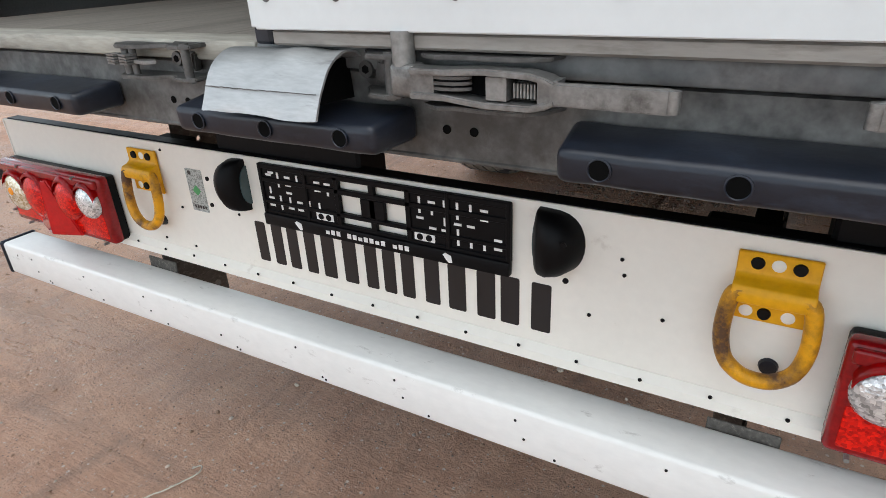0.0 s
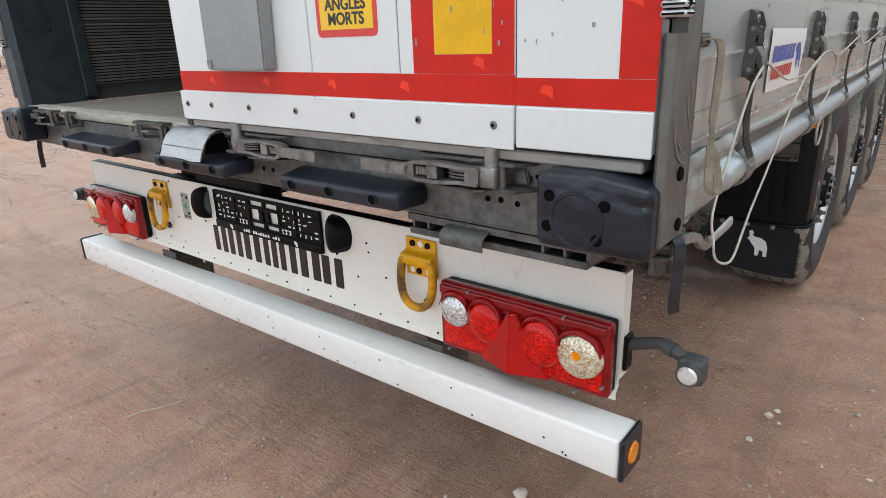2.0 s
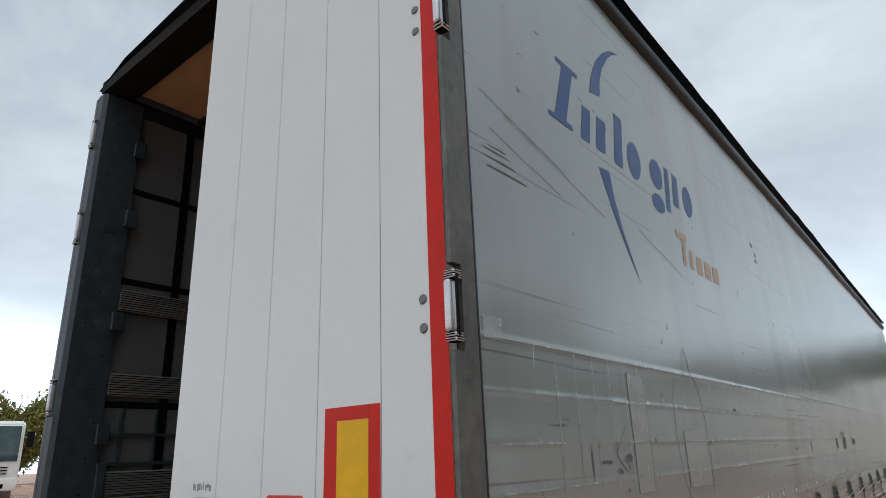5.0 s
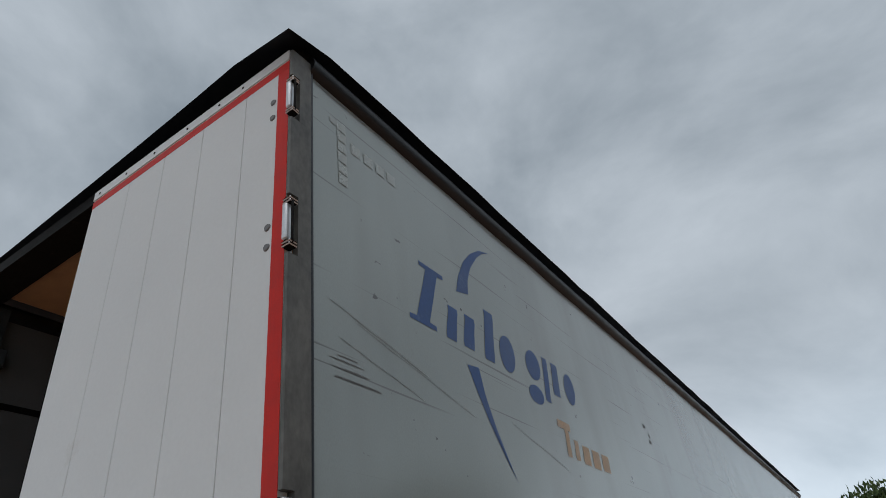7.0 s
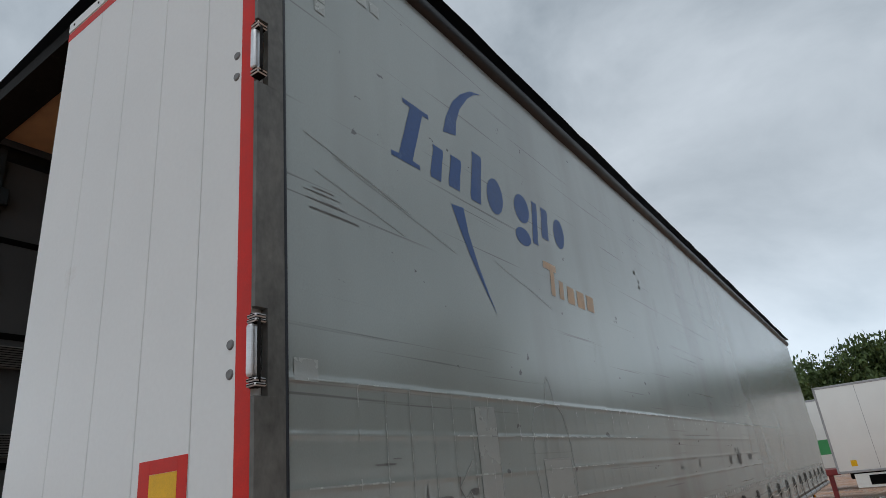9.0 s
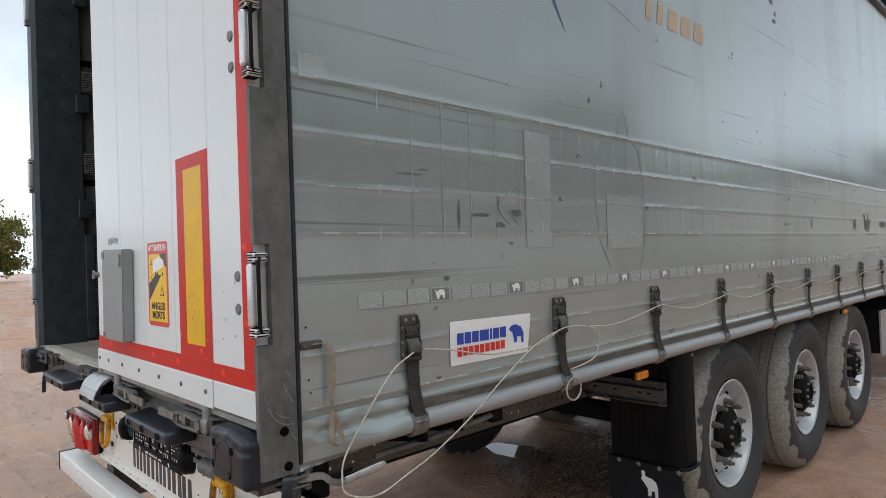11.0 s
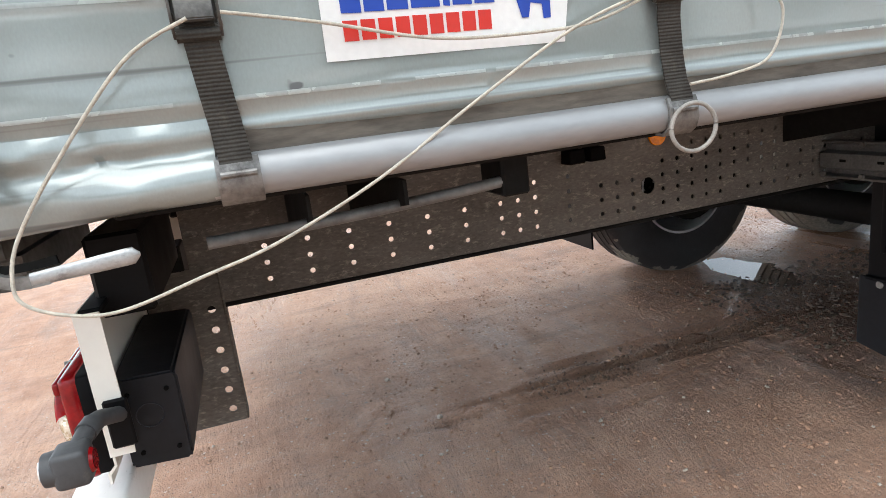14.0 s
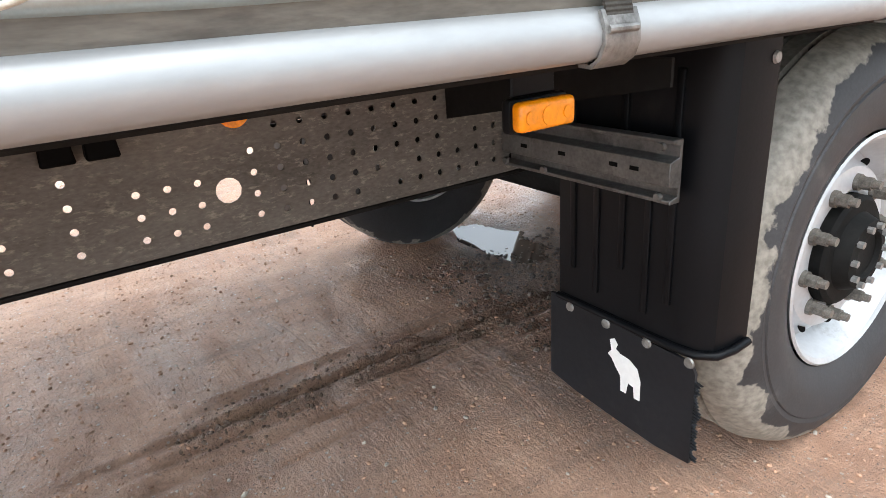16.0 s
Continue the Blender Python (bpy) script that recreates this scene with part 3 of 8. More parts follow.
def words(name, body, size, m, mat, parent, bold=0.0, label="", depth=0.0004):
    """Lettering in the built-in font, centred at the pose m, facing its z."""
    cu = bpy.data.curves.new(name, "FONT")
    cu.body, cu.size, cu.align_x, cu.align_y, cu.extrude, cu.offset = body, size, "CENTER", "CENTER", depth, bold
    o = bpy.data.objects.new("lettering_curve", cu)
    scene.collection.objects.link(o)
    bpy.context.view_layer.update()
    me = bpy.data.meshes.new_from_object(o.evaluated_get(bpy.context.evaluated_depsgraph_get()))
    bpy.data.objects.remove(o)
    me.transform(m)
    me.materials.clear()
    me.materials.append(mat)
    ob = new(name, me)
    ob.parent = parent
    ob.matrix_parent_inverse = root_matrix(parent).inverted()
    if label:
        ob["label"] = label
    return ob


# ---- ground ----
RUT = 0.03            # where a tyre rut runs under the trailer


def ground_height(x, y):
    h = 0.010 * noise.noise((x * 0.7, y * 0.7, 3.1)) + 0.006 * noise.noise((x * 3.1, y * 3.1, 7.7)) + 0.0045 * noise.noise((x * 12, y * 12, 1.3)) + 0.004 * noise.noise((x * 1.6, y * 9.0, 5.3))
    near = math.exp(-((x * x + (y - 1.5) ** 2) / 90.0))
    rut = 0.0
    if abs(x) < 1.2 and 0 < y < 5:
        fade = math.exp(-((y - 2.15) / 0.85) ** 2)
        c = RUT + 0.012 * math.sin(2.1 * y) + 0.010 * noise.noise((y * 2.2, 0.3, 0))
        lump = max(0.0, 0.55 + 1.3 * noise.noise((y * 7, 2.0, 4)) + 0.5 * noise.noise((y * 23, x * 20, 1)))
        rut += fade * (0.026 * lump * math.exp(-((x - c) / 0.016) ** 2) - 0.016 * math.exp(-((x - c - 0.030) / 0.016) ** 2))
        for k, d in ((0.075, 0.0128), (0.12, -0.0128), (0.155, 0.0112), (0.21, -0.0112), (0.26, 0.0096), (-0.07, -0.0096), (-0.12, 0.0096), (0.33, -0.0080)):
            rut += d * math.exp(-((x - c - k) / 0.014) ** 2) * (0.6 + noise.noise((x * 12, y * 4, 4))) * math.exp(-((y - 2.1) / 1.3) ** 2)
    dip = -0.030 * math.exp(-(((x + 0.62) / 0.33) ** 2 + ((y - 3.16) / 0.16) ** 2))
    a = min(1.0, max(0.0, (-x - 7.0) / 12.0))
    rise = 0.64 * a * a * (3 - 2 * a) + 0.0085 * min(16.0, max(0.0, -x - 19.0))
    return h * (0.35 + near) + rut + dip + rise


def axis_steps(lo, hi, step, far):
    inner = np.arange(lo, hi + 1e-6, step)
    out, d = [], step
    while sum(out) < far:
        d *= 1.22
        out.append(d)
    c = np.cumsum(out)
    return np.concatenate((lo - c[::-1], inner, hi + c))


gx, gy = axis_steps(-3.2, 2.8, 0.035, 900), axis_steps(-1.2, 4.6, 0.030, 900)
gx = np.concatenate((gx[gx < -0.30], np.arange(-0.30, 0.50, 0.010), gx[gx > 0.505]))
g_verts = [(float(x), float(y), ground_height(float(x), float(y)) if abs(x) < 60 and abs(y) < 60 else 0.776 if x < -30 else 0.0) for y in gy for x in gx]
g_faces = [(j * len(gx) + i, j * len(gx) + i + 1, (j + 1) * len(gx) + i + 1, (j + 1) * len(gx) + i) for j in range(len(gy) - 1) for i in range(len(gx) - 1)]
g_mesh = bpy.data.meshes.new("ground")
g_mesh.from_pydata(g_verts, [], g_faces)
g_mesh.polygons.foreach_set("use_smooth", [True] * len(g_mesh.polygons))
g_mesh.materials.append(earth)
ground = tagged(new("ground", g_mesh), "damp reddish-brown packed earth yard with tyre tracks", "ground", kind="structure")


def puddle(cx, cy, rx, ry, z):
    bm = bmesh.new()
    pts = []
    for k in range(48):
        a = 2 * math.pi * k / 48
        r = 1 + 0.22 * noise.noise((2 * math.cos(a), 2 * math.sin(a), cx))
        pts.append(bm.verts.new((cx + rx * r * math.cos(a), cy + ry * r * math.sin(a), z)))
    bm.faces.new(pts)
    return tagged(part("puddle", bm, water), "shallow rain puddle reflecting the grey sky on earth", "puddle", kind="structure")


puddle(-0.62, 3.16, 0.42, 0.20, -0.012)

# ---- the trailer: one thing ----
HALF = 1.285          # half width over the curtains
LONG = 13.62          # length of the body
trailer = thing("semi_trailer", (0, 6.8, 0), "silver-grey curtain-side semi-trailer with one rear door open, on earth", "trailer")


def rail_web(x):
    """Side web of the chassis beam with a pattern of round holes, real openings through the sheet."""
    bm = bmesh.new()
    rnd = random.Random(4)
    cw, z_rows = 0.0515, [0.766, 0.782, 0.823, 0.864, 0.905, 0.946, 0.987, 1.05]
    y0, cols = 0.356, 40

    def skins(q):
        bm.faces.new([bm.verts.new((x, p[0], p[1])) for p in q])
        bm.faces.new([bm.verts.new((x - 0.005, p[0], p[1])) for p in reversed(q)])

    def holed(ya, yb, za, zb, r, cy=None, cz=None):
        cy, cz, n = (ya + yb) / 2 if cy is None else cy, (za + zb) / 2 if cz is None else cz, 12
        ring = [(cy + r * math.cos(2 * math.pi * k / n), cz + r * math.sin(2 * math.pi * k / n)) for k in range(n)]
        rim = []
        for k in range(n):
            a = 2 * math.pi * k / n
            s = min((yb - cy if math.cos(a) > 0 else cy - ya) / max(abs(math.cos(a)), 1e-6), (zb - cz if math.sin(a) > 0 else cz - za) / max(abs(math.sin(a)), 1e-6))
            rim.append((cy + s * math.cos(a), cz + s * math.sin(a)))
        corners = [(yb, zb), (ya, zb), (ya, za), (yb, za)]
        for k in range(n):
            j = (k + 1) % n
            q = [ring[k], rim[k]]
            a0 = 2 * math.pi * k / n
            for c in corners:
                ac = math.atan2(c[1] - cz, c[0] - cy) % (2 * math.pi)
                if a0 + 1e-4 < ac < a0 + 2 * math.pi / n - 1e-4:
                    q.append(c)
            q += [rim[j], ring[j]]
            skins(q)
            bm.faces.new([bm.verts.new(p) for p in ((x, *ring[k]), (x, *ring[j]), (x - 0.005, *ring[j]), (x - 0.005, *ring[k]))])

    def plain(ya, yb, za, zb):
        skins(((ya, za), (yb, za), (yb, zb), (ya, zb)))

    big = 23
    for i in range(cols):
        ya, yb = y0 + i * cw, y0 + (i + 1) * cw
        if i == big:
            plain(ya, yb, z_rows[0], z_rows[1])
            holed(ya, yb, z_rows[1], z_rows[5], 0.0245, None, 0.860)
            plain(ya, yb, z_rows[5], z_rows[7])
            continue
        plain(ya, yb, z_rows[0], z_rows[1])
        plain(ya, yb, z_rows[6], z_rows[7])
        on = i in (0, 2, 4, 6, 8, 10, 12, 14, 15, 16, 18) or i > 19
        rows = (1, 2, 3) if i < 13 else (1, 2, 3, 4) if i < 19 else (1, 2, 3) if i < 24 else (1, 2, 3, 4, 5)
        for k in range(1, 6):
            if on and k in rows and (i < 24 or rnd.random() > 0.10):
                holed(ya, yb, z_rows[k], z_rows[k + 1], 0.0068)
            else:
                plain(ya, yb, z_rows[k], z_rows[k + 1])
    plain(0.31, y0, z_rows[0], z_rows[7])
    plain(y0 + cols * cw, 11.6, z_rows[0], z_rows[7])
    return bm


beam_r = part("chassis_beam", rail_web(0.65), web_steel, trailer, "dusty dark steel beam pierced by round holes", sharp=20)
again(beam_r, (-1.3, 0, 0), trailer)
for s in (1, -1):
    bm = bmesh.new()
    box(bm, s * 0.65 - 0.06, s * 0.65 + 0.06, 0.31, 11.6, 1.05, 1.064, 0.002)
    part("beam_flange", bm, dark_steel, trailer)
    bm = bmesh.new()
    box(bm, s * 0.65 - 0.055 * (s > 0) - 0.0, s * 0.65 + 0.055 * (s < 0) + 0.0, 0.31, 11.6, 0.754, 0.764, 0.002)
    part("beam_flange", bm, dark_steel, trailer)

bm = bmesh.new()
box(bm, -1.20, 1.20, -0.03, 0.03, -0.035, 0.035, 0.004)
cross = part("cross_member", bm, dark_steel, trailer)
cross.matrix_basis = Matrix.Translation((0, 0.42, 1.10))
for i in range(1, 20):
    again(cross, (0, 0.42 + 0.66 * i, 1.10), trailer)

# floor, its worn rear edge and boards
bm = bmesh.new()
box(bm, -1.22, 1.22, 0.10, LONG, 1.150, 1.172, 0.002)
floor_panel = part("floor_panel", bm, floor_wood, trailer, "grey worn plywood load floor")
bm = bmesh.new()
box(bm, -0.028, 1.225, 0.030, 0.098, 1.146, 1.174, 0.004, 2)
part("sill_cap", bm, galvanised, trailer)
bm = bmesh.new()
box(bm, -1.225, -0.030, 0.030, 0.098, 1.146, 1.176, 0.006, 2)
part("floor_edge", bm, edge_wood, trailer, "chipped pale edge of the load floor")

# rear sill
bm = bmesh.new()
prism(bm, [(0.045, 1.040), (0.045, 1.140), (0.060, 1.146), (0.16, 1.146), (0.16, 1.040)], "yz", -1.24, 1.24)
box(bm, -1.24, 1.24, 0.043, 0.12, 1.034, 1.042, 0.003)
sill = part("rear_sill", bm, sill_steel, trailer, "weathered galvanised steel sill with lock fittings")
bm = bmesh.new()
cyl(bm, (0, 0.0448, 0), (0, 0.0435, 0), 0.0058, n=12)
hole = part("bolt_hole", bm, matte_dark, sill)
hole.matrix_basis = Matrix.Translation((0.262, 0, 1.076))
for x, z in ((0.300, 1.076), (-0.25, 1.078), (-0.215, 1.078), (0.866, 1.104), (0.955, 1.090), (0.984, 1.091), (1.020, 1.088), (-0.93, 1.07), (-0.97, 1.07)):
    again(hole, (x, 0, z), sill)


# ---- rubber buffers ----
def buffer(x0, x1, holes):
    """A moulded rubber block with rounded edges and raked ends; dark discs paint in the bolt holes' shade."""
    bm = bmesh.new()
    prof = [(0.043, 1.060), (-0.040, 1.058), (-0.044, 1.094), (0.043, 1.104)]
    n = 14
    rings = []
    for i in range(n + 1):
        t = i / n
        rake = 0.010 if i in (0, n) else 0.0
        rings.append([bm.verts.new((x0 + (x1 - x0) * t + (rake if i == 0 else -rake) * (1 if y < 0 else 0), y + 0.0012 * noise.noise((7 * t, x0, z * 9)), z + 0.0014 * noise.noise((9 * t + x0, y * 30, z * 20)))) for y, z in prof])
    for a, c in zip(rings, rings[1:]):
        for k in range(4):
            bm.faces.new((a[k], c[k], c[(k + 1) % 4], a[(k + 1) % 4]))
    bm.faces.new(rings[0])
    bm.faces.new(rings[-1][::-1])
    bmesh.ops.recalc_face_normals(bm, faces=bm.faces[:])
    sharp = [e for e in bm.edges if len(e.link_faces) == 2 and e.calc_face_angle() > 0.5]
    bmesh.ops.bevel(bm, geom=sharp, offset=0.009, segments=3, affect="EDGES", profile=0.5)
    ob = part("rubber_buffer", bm, rubber, trailer, "scuffed black rubber buffer with bolt holes", 40)
    for hx in holes:
        bm = bmesh.new()
        cyl(bm, (hx, -0.0446, 1.078), (hx, -0.038, 1.078), 0.0112, n=20)
        hole_disc = part("bolt_hole_disc", bm, matte_dark, ob)
        bm = bmesh.new()
        sweep(bm, [(hx + 0.0114 * math.cos(a), -0.0446, 1.078 + 0.0114 * math.sin(a)) for a in np.linspace(0, 2 * math.pi, 21)[:-1]], ring_section(0.0012, 5), up=(0, 1, 0), closed=True)
        part("disc_rim", bm, rubber, hole_disc, sharp=70)
    return ob


buffer(-0.78, -0.374, (-0.73, -0.575, -0.435))
buffer(-0.148, 0.222, (-0.087, 0.039, 0.163))
buffer(0.426, 0.810, (0.481, 0.605, 0.735))


def corner_buffer(s):
    bm = bmesh.new()
    box(bm, 1.106, 1.296, -0.044, 0.045, 1.052, 1.176, 0.014, 3)
    bmesh.ops.subdivide_edges(bm, edges=[e for e in bm.edges if e.calc_length() > 0.05], cuts=15, use_grid_fill=True)
    for q in bm.verts:
        edge = math.exp(-((q.co.z - 1.158 + 0.10 * (q.co.x - 1.18)) / 0.014) ** 2) * min(1.0, max(0.0, (q.co.x - 1.125) / 0.03))
        wear = edge * (0.5 + noise.noise(q.co * 55) + 0.6 * noise.noise(q.co * 130))
        q.co.y += 0.006 * wear * (1 if q.co.y < -0.01 else 0)
        q.co.z -= 0.005 * max(wear, 0)
        q.co.z += 0.002 * noise.noise(q.co * 14) - 0.012 * max(0.0, (q.co.x - 1.2) / 0.1) * min(1.0, max(0.0, (q.co.z - 1.06) / 0.11))
        q.co.x *= s
    if s < 0:
        bmesh.ops.reverse_faces(bm, faces=bm.faces[:])
    ob = part("corner_buffer", bm, rubber, trailer, "thick black rubber corner buffer, worn on top", 50)
    bm = bmesh.new()
    lathe(bm, [(0.0, 0.0), (0.0, 0.040), (0.0018, 0.041), (0.0018, 0.046), (0.0, 0.047)], 40)
    bmesh.ops.transform(bm, matrix=Matrix.Translation((s * 1.180, -0.0436, 1.105)) @ Matrix.Rotation(radians(-90), 4, "Z"), verts=bm.verts)
    part("embossed_ring", bm, rubber, ob)
    # proud dark discs, the shade of the bolt holes set down as colour
    for hx, hz in ((1.133, 1.139), (1.226, 1.133), (1.130, 1.089), (1.216, 1.078)):
        bm = bmesh.new()
        cyl(bm, (s * hx, -0.0450, hz), (s * hx, -0.037, hz), 0.0095, n=16)
        part("bolt_hole_disc", bm, matte_dark, ob)
    return ob


corner_buffer(1)
corner_buffer(-1)

# bent sheet over the middle buffer: curled, creased across, its end turned in
def cover_strip(rows, half):
    bm = bmesh.new()
    grid = []
    for xc, y, z in smooth_path(rows, 5):
        grid.append([bm.verts.new((xc + half * u, y + 0.003 * noise.noise((u * 3, z * 30, 2)), z + 0.004 * noise.noise((u * 2.2, z * 14, 5)))) for u in np.linspace(-1, 1, 15)])
    for a, c in zip(grid, grid[1:]):
        for k in range(14):
            bm.faces.new((a[k], a[k + 1], c[k + 1], c[k]))
    bmesh.ops.recalc_face_normals(bm, faces=bm.faces[:])
    bmesh.ops.solidify(bm, geom=bm.faces[:], thickness=0.003)
    return bm


flap_sheet = part("bent_cover_plate", cover_strip([(0.052, 0.040, 1.160), (0.051, 0.018, 1.172), (0.050, -0.006, 1.172), (0.048, -0.030, 1.158), (0.047, -0.046, 1.134), (0.046, -0.054, 1.118), (0.044, -0.060, 1.099)], 0.099), scratched_sheet, trailer, "bent sheet of scratched aluminium over the buffer", 50)
bm = bmesh.new()
sweep(bm, [(-0.050 + 0.0066 * k, -0.0512, 1.130 + 0.0012 * noise.noise((k * 0.7, 1.13, 1))) for k in range(30)], flat_section(0.0010, 0.0010))
part("sheet_crease", bm, cast_steel, flap_sheet)
bm = bmesh.new()
prism(bm, [(0.035, 1.160), (0.004, 1.158), (-0.022, 1.140), (-0.030, 1.112), (0.040, 1.108)], "yz", 0.120, 0.126)
part("sheet_stay", bm, matte_dark, flap_sheet)


# ---- door lock fittings ----
def lock_root(x):
    o = thing("door_lock", (x, 0.04, 1.145), "", "")
    o.parent = trailer
    o.matrix_parent_inverse = root_matrix(trailer).inverted()
    for k in ("label", "category"):
        if k in o:
            del o[k]
    return o


def softened(bm, r=0.0016):
    bmesh.ops.bevel(bm, geom=[e for e in bm.edges if len(e.link_faces) == 2 and e.calc_face_angle() > 0.6], offset=r, segments=2, affect="EDGES")


def keeper(put, u):
    """Two shelf plates with a pin between them and a bolted back plate beside; u is the pin's place."""
    bm = bmesh.new()
    prism(bm, [(u + 0.030, 1.118), (u + 0.030, 1.172), (u - 0.015, 1.174), (u - 0.045, 1.168), (u - 0.058, 1.156), (u - 0.058, 1.138), (u - 0.045, 1.124), (u - 0.015, 1.116)], "xz", 0.045, 0.038)
    softened(bm)
    put("back_plate", bm)
    for z in (1.120, 1.166):
        bm = bmesh.new()
        prism(bm, [(u + 0.026, 0.042), (u + 0.026, 0.000), (u + 0.010, -0.010), (u - 0.016, -0.008), (u - 0.026, 0.010), (u - 0.044, 0.030), (u - 0.046, 0.042)], "xy", z, z + 0.006)
        softened(bm)
        put("keeper_plate", bm)
    bm = bmesh.new()
    cyl(bm, (u + 0.012, 0.002, 1.118), (u + 0.012, 0.002, 1.174), 0.0068, n=14)
    put("pin", bm)
    bm = bmesh.new()
    prism(bm, [(u - 0.028, 1.134), (u + 0.000, 1.130), (u + 0.002, 1.158), (u - 0.022, 1.160)], "xz", 0.038, 0.022)
    softened(bm, 0.003)
    put("keeper_block", bm)
    bm = bmesh.new()
    cyl(bm, (u - 0.043, 0.038, 1.147), (u - 0.043, 0.027, 1.147), 0.0125, 0.0105, 16)
    put("bolt", bm)
    bm = bmesh.new()
    cyl(bm, (u - 0.043, 0.027, 1.147), (u - 0.043, 0.0262, 1.147), 0.0055, n=6)
    put("bolt_socket", bm, matte_dark)


def lever_lock(x, side):
    """A shut lock: upright rod in a barrel, a windowed lever body with a flat handle, and the keeper. side: 1 handle to the right, -1 to the left."""
    o = lock_root(x)

    def put(name, bm, m=cast_steel, label=""):
        for v in bm.verts:
            v.co.x = x + side * v.co.x
        if side < 0:
            bmesh.ops.reverse_faces(bm, faces=bm.faces[:])
        part(name, bm, m, o, label)

    keeper(put, -0.034)
    bm = bmesh.new()
    cyl(bm, (0, 0, 1.160), (0, 0, 1.198), 0.0135, n=20)
    put("lock_rod", bm, bright_steel)
    bm = bmesh.new()
    box(bm, -0.014, 0.022, -0.014, 0.014, 1.125, 1.163, 0.006, 3)
    put("barrel", bm, lever_steel)
    top, low = [(0.018, 1.161), (0.062, 1.161), (0.110, 1.164), (0.162, 1.162), (0.180, 1.158), (0.190, 1.153)], [(0.018, 1.127), (0.062, 1.127), (0.110, 1.122), (0.162, 1.122), (0.180, 1.126), (0.190, 1.131)]
    for line, sgn in ((top, -1), (low, 1)):
        bm = bmesh.new()
        prism(bm, line + [(u, z + sgn * 0.0070) for u, z in reversed(line)], "xz", -0.022, 0.006)
        softened(bm)
        put("lever_cheek", bm, lever_steel)
    for a, b in ((0.018, 0.048), (0.112, 0.136), (0.170, 0.192)):
        bm = bmesh.new()
        prism(bm, [(a, 1.131), (b, 1.131), (b, 1.155), (a, 1.155)], "xz", -0.017, 0.004)
        put("lever_web", bm, lever_steel)
    # dark sheet that paints the shade within the lever's windows
    bm = bmesh.new()
    box(bm, 0.046, 0.172, 0.004, 0.008, 1.130, 1.156)
    put("lever_shade", bm, matte_dark)
    for k in range(3):
        bm = bmesh.new()
        prism(bm, [(0.062 + 0.028 * math.cos(a), -0.006 + 0.013 * math.sin(a)) for a in np.linspace(0, 2 * math.pi, 17)[:-1]], "xy", 1.138 + 0.006 * k, 1.1415 + 0.006 * k)
        put("catch_plate", bm)
    for k in range(7):
        bm = bmesh.new()
        box(bm, 0.1415 + 0.0038 * k, 0.1440 + 0.0038 * k, -0.013, 0.002, 1.134, 1.150, 0.0008)
        put("spring_coil", bm, bright_steel)
    bm = bmesh.new()
    prism(bm, [(0.186, 1.130), (0.186, 1.154), (0.200, 1.1535), (0.298, 1.1540), (0.306, 1.1520), (0.308, 1.1320), (0.300, 1.1295), (0.200, 1.1305)], "xz", -0.021, -0.012)
    softened(bm, 0.002)
    put("lever_handle", bm, lever_steel)
    bm = bmesh.new()
    cyl(bm, (0.303, -0.017, 1.1315), (0.303, -0.017, 1.1525), 0.0062, n=14)
    put("handle_lip", bm, lever_steel)
    for z, u1 in ((1.1685, 0.175), (1.112, 0.170)):
        bm = bmesh.new()
        prism(bm, [(0.020, 0.042), (0.020, 0.004), (0.045, -0.008), (0.062, -0.002), (0.110, -0.006), (0.150, -0.004), (u1, 0.012), (u1 + 0.012, 0.042)], "xy", z, z + 0.005)
        softened(bm, 0.0012)
        put("keeper_shelf", bm)
    return o


def open_lock(x, fork):
    """Keeper of the leaf that stands open; fork adds the forked tongue tips beside it."""
    o = lock_root(x)

    def put(name, bm, m=cast_steel, label=""):
        for v in bm.verts:
            v.co.x += x
        part(name, bm, m, o, label)

    keeper(put, 0.0)
    if fork:
        for z in (1.118, 1.164):
            bm = bmesh.new()
            prism(bm, [(-0.155, 0.042), (-0.160, 0.010), (-0.140, -0.006), (-0.085, -0.004), (-0.060, 0.012), (-0.030, 0.016), (-0.030, 0.042)], "xy", z, z + 0.006)
            softened(bm, 0.0012)
            put("keeper_shelf", bm)
        for u, r in ((-0.135, 0.0065), (-0.118, 0.0055)):
            bm = bmesh.new()
            cyl(bm, (u, 0.008, 1.120), (u, 0.008, 1.168), r, n=12)
            put("pin", bm)
        for u in (-0.152, -0.122):
            for k in range(4):
                bm = bmesh.new()
                prism(bm, [(u - 0.014, -0.006), (u + 0.010, -0.010), (u + 0.014, 0.006), (u - 0.010, 0.010)], "xy", 1.140 + 0.0042 * k, 1.143 + 0.0042 * k)
                put("tongue_leaf", bm, lever_steel)
        bm = bmesh.new()
        prism(bm, [(-0.100, -0.006), (-0.070, -0.012), (-0.055, 0.000), (-0.072, 0.012), (-0.098, 0.008)], "xy", 1.143, 1.148)
        softened(bm, 0.001)
        put("tongue_tip", bm, lever_steel)
    return o


lever_lock(0.235, 1)
lever_lock(0.995, -1)
open_lock(-0.155, True)
open_lock(-0.80, False)
open_lock(-0.93, True)

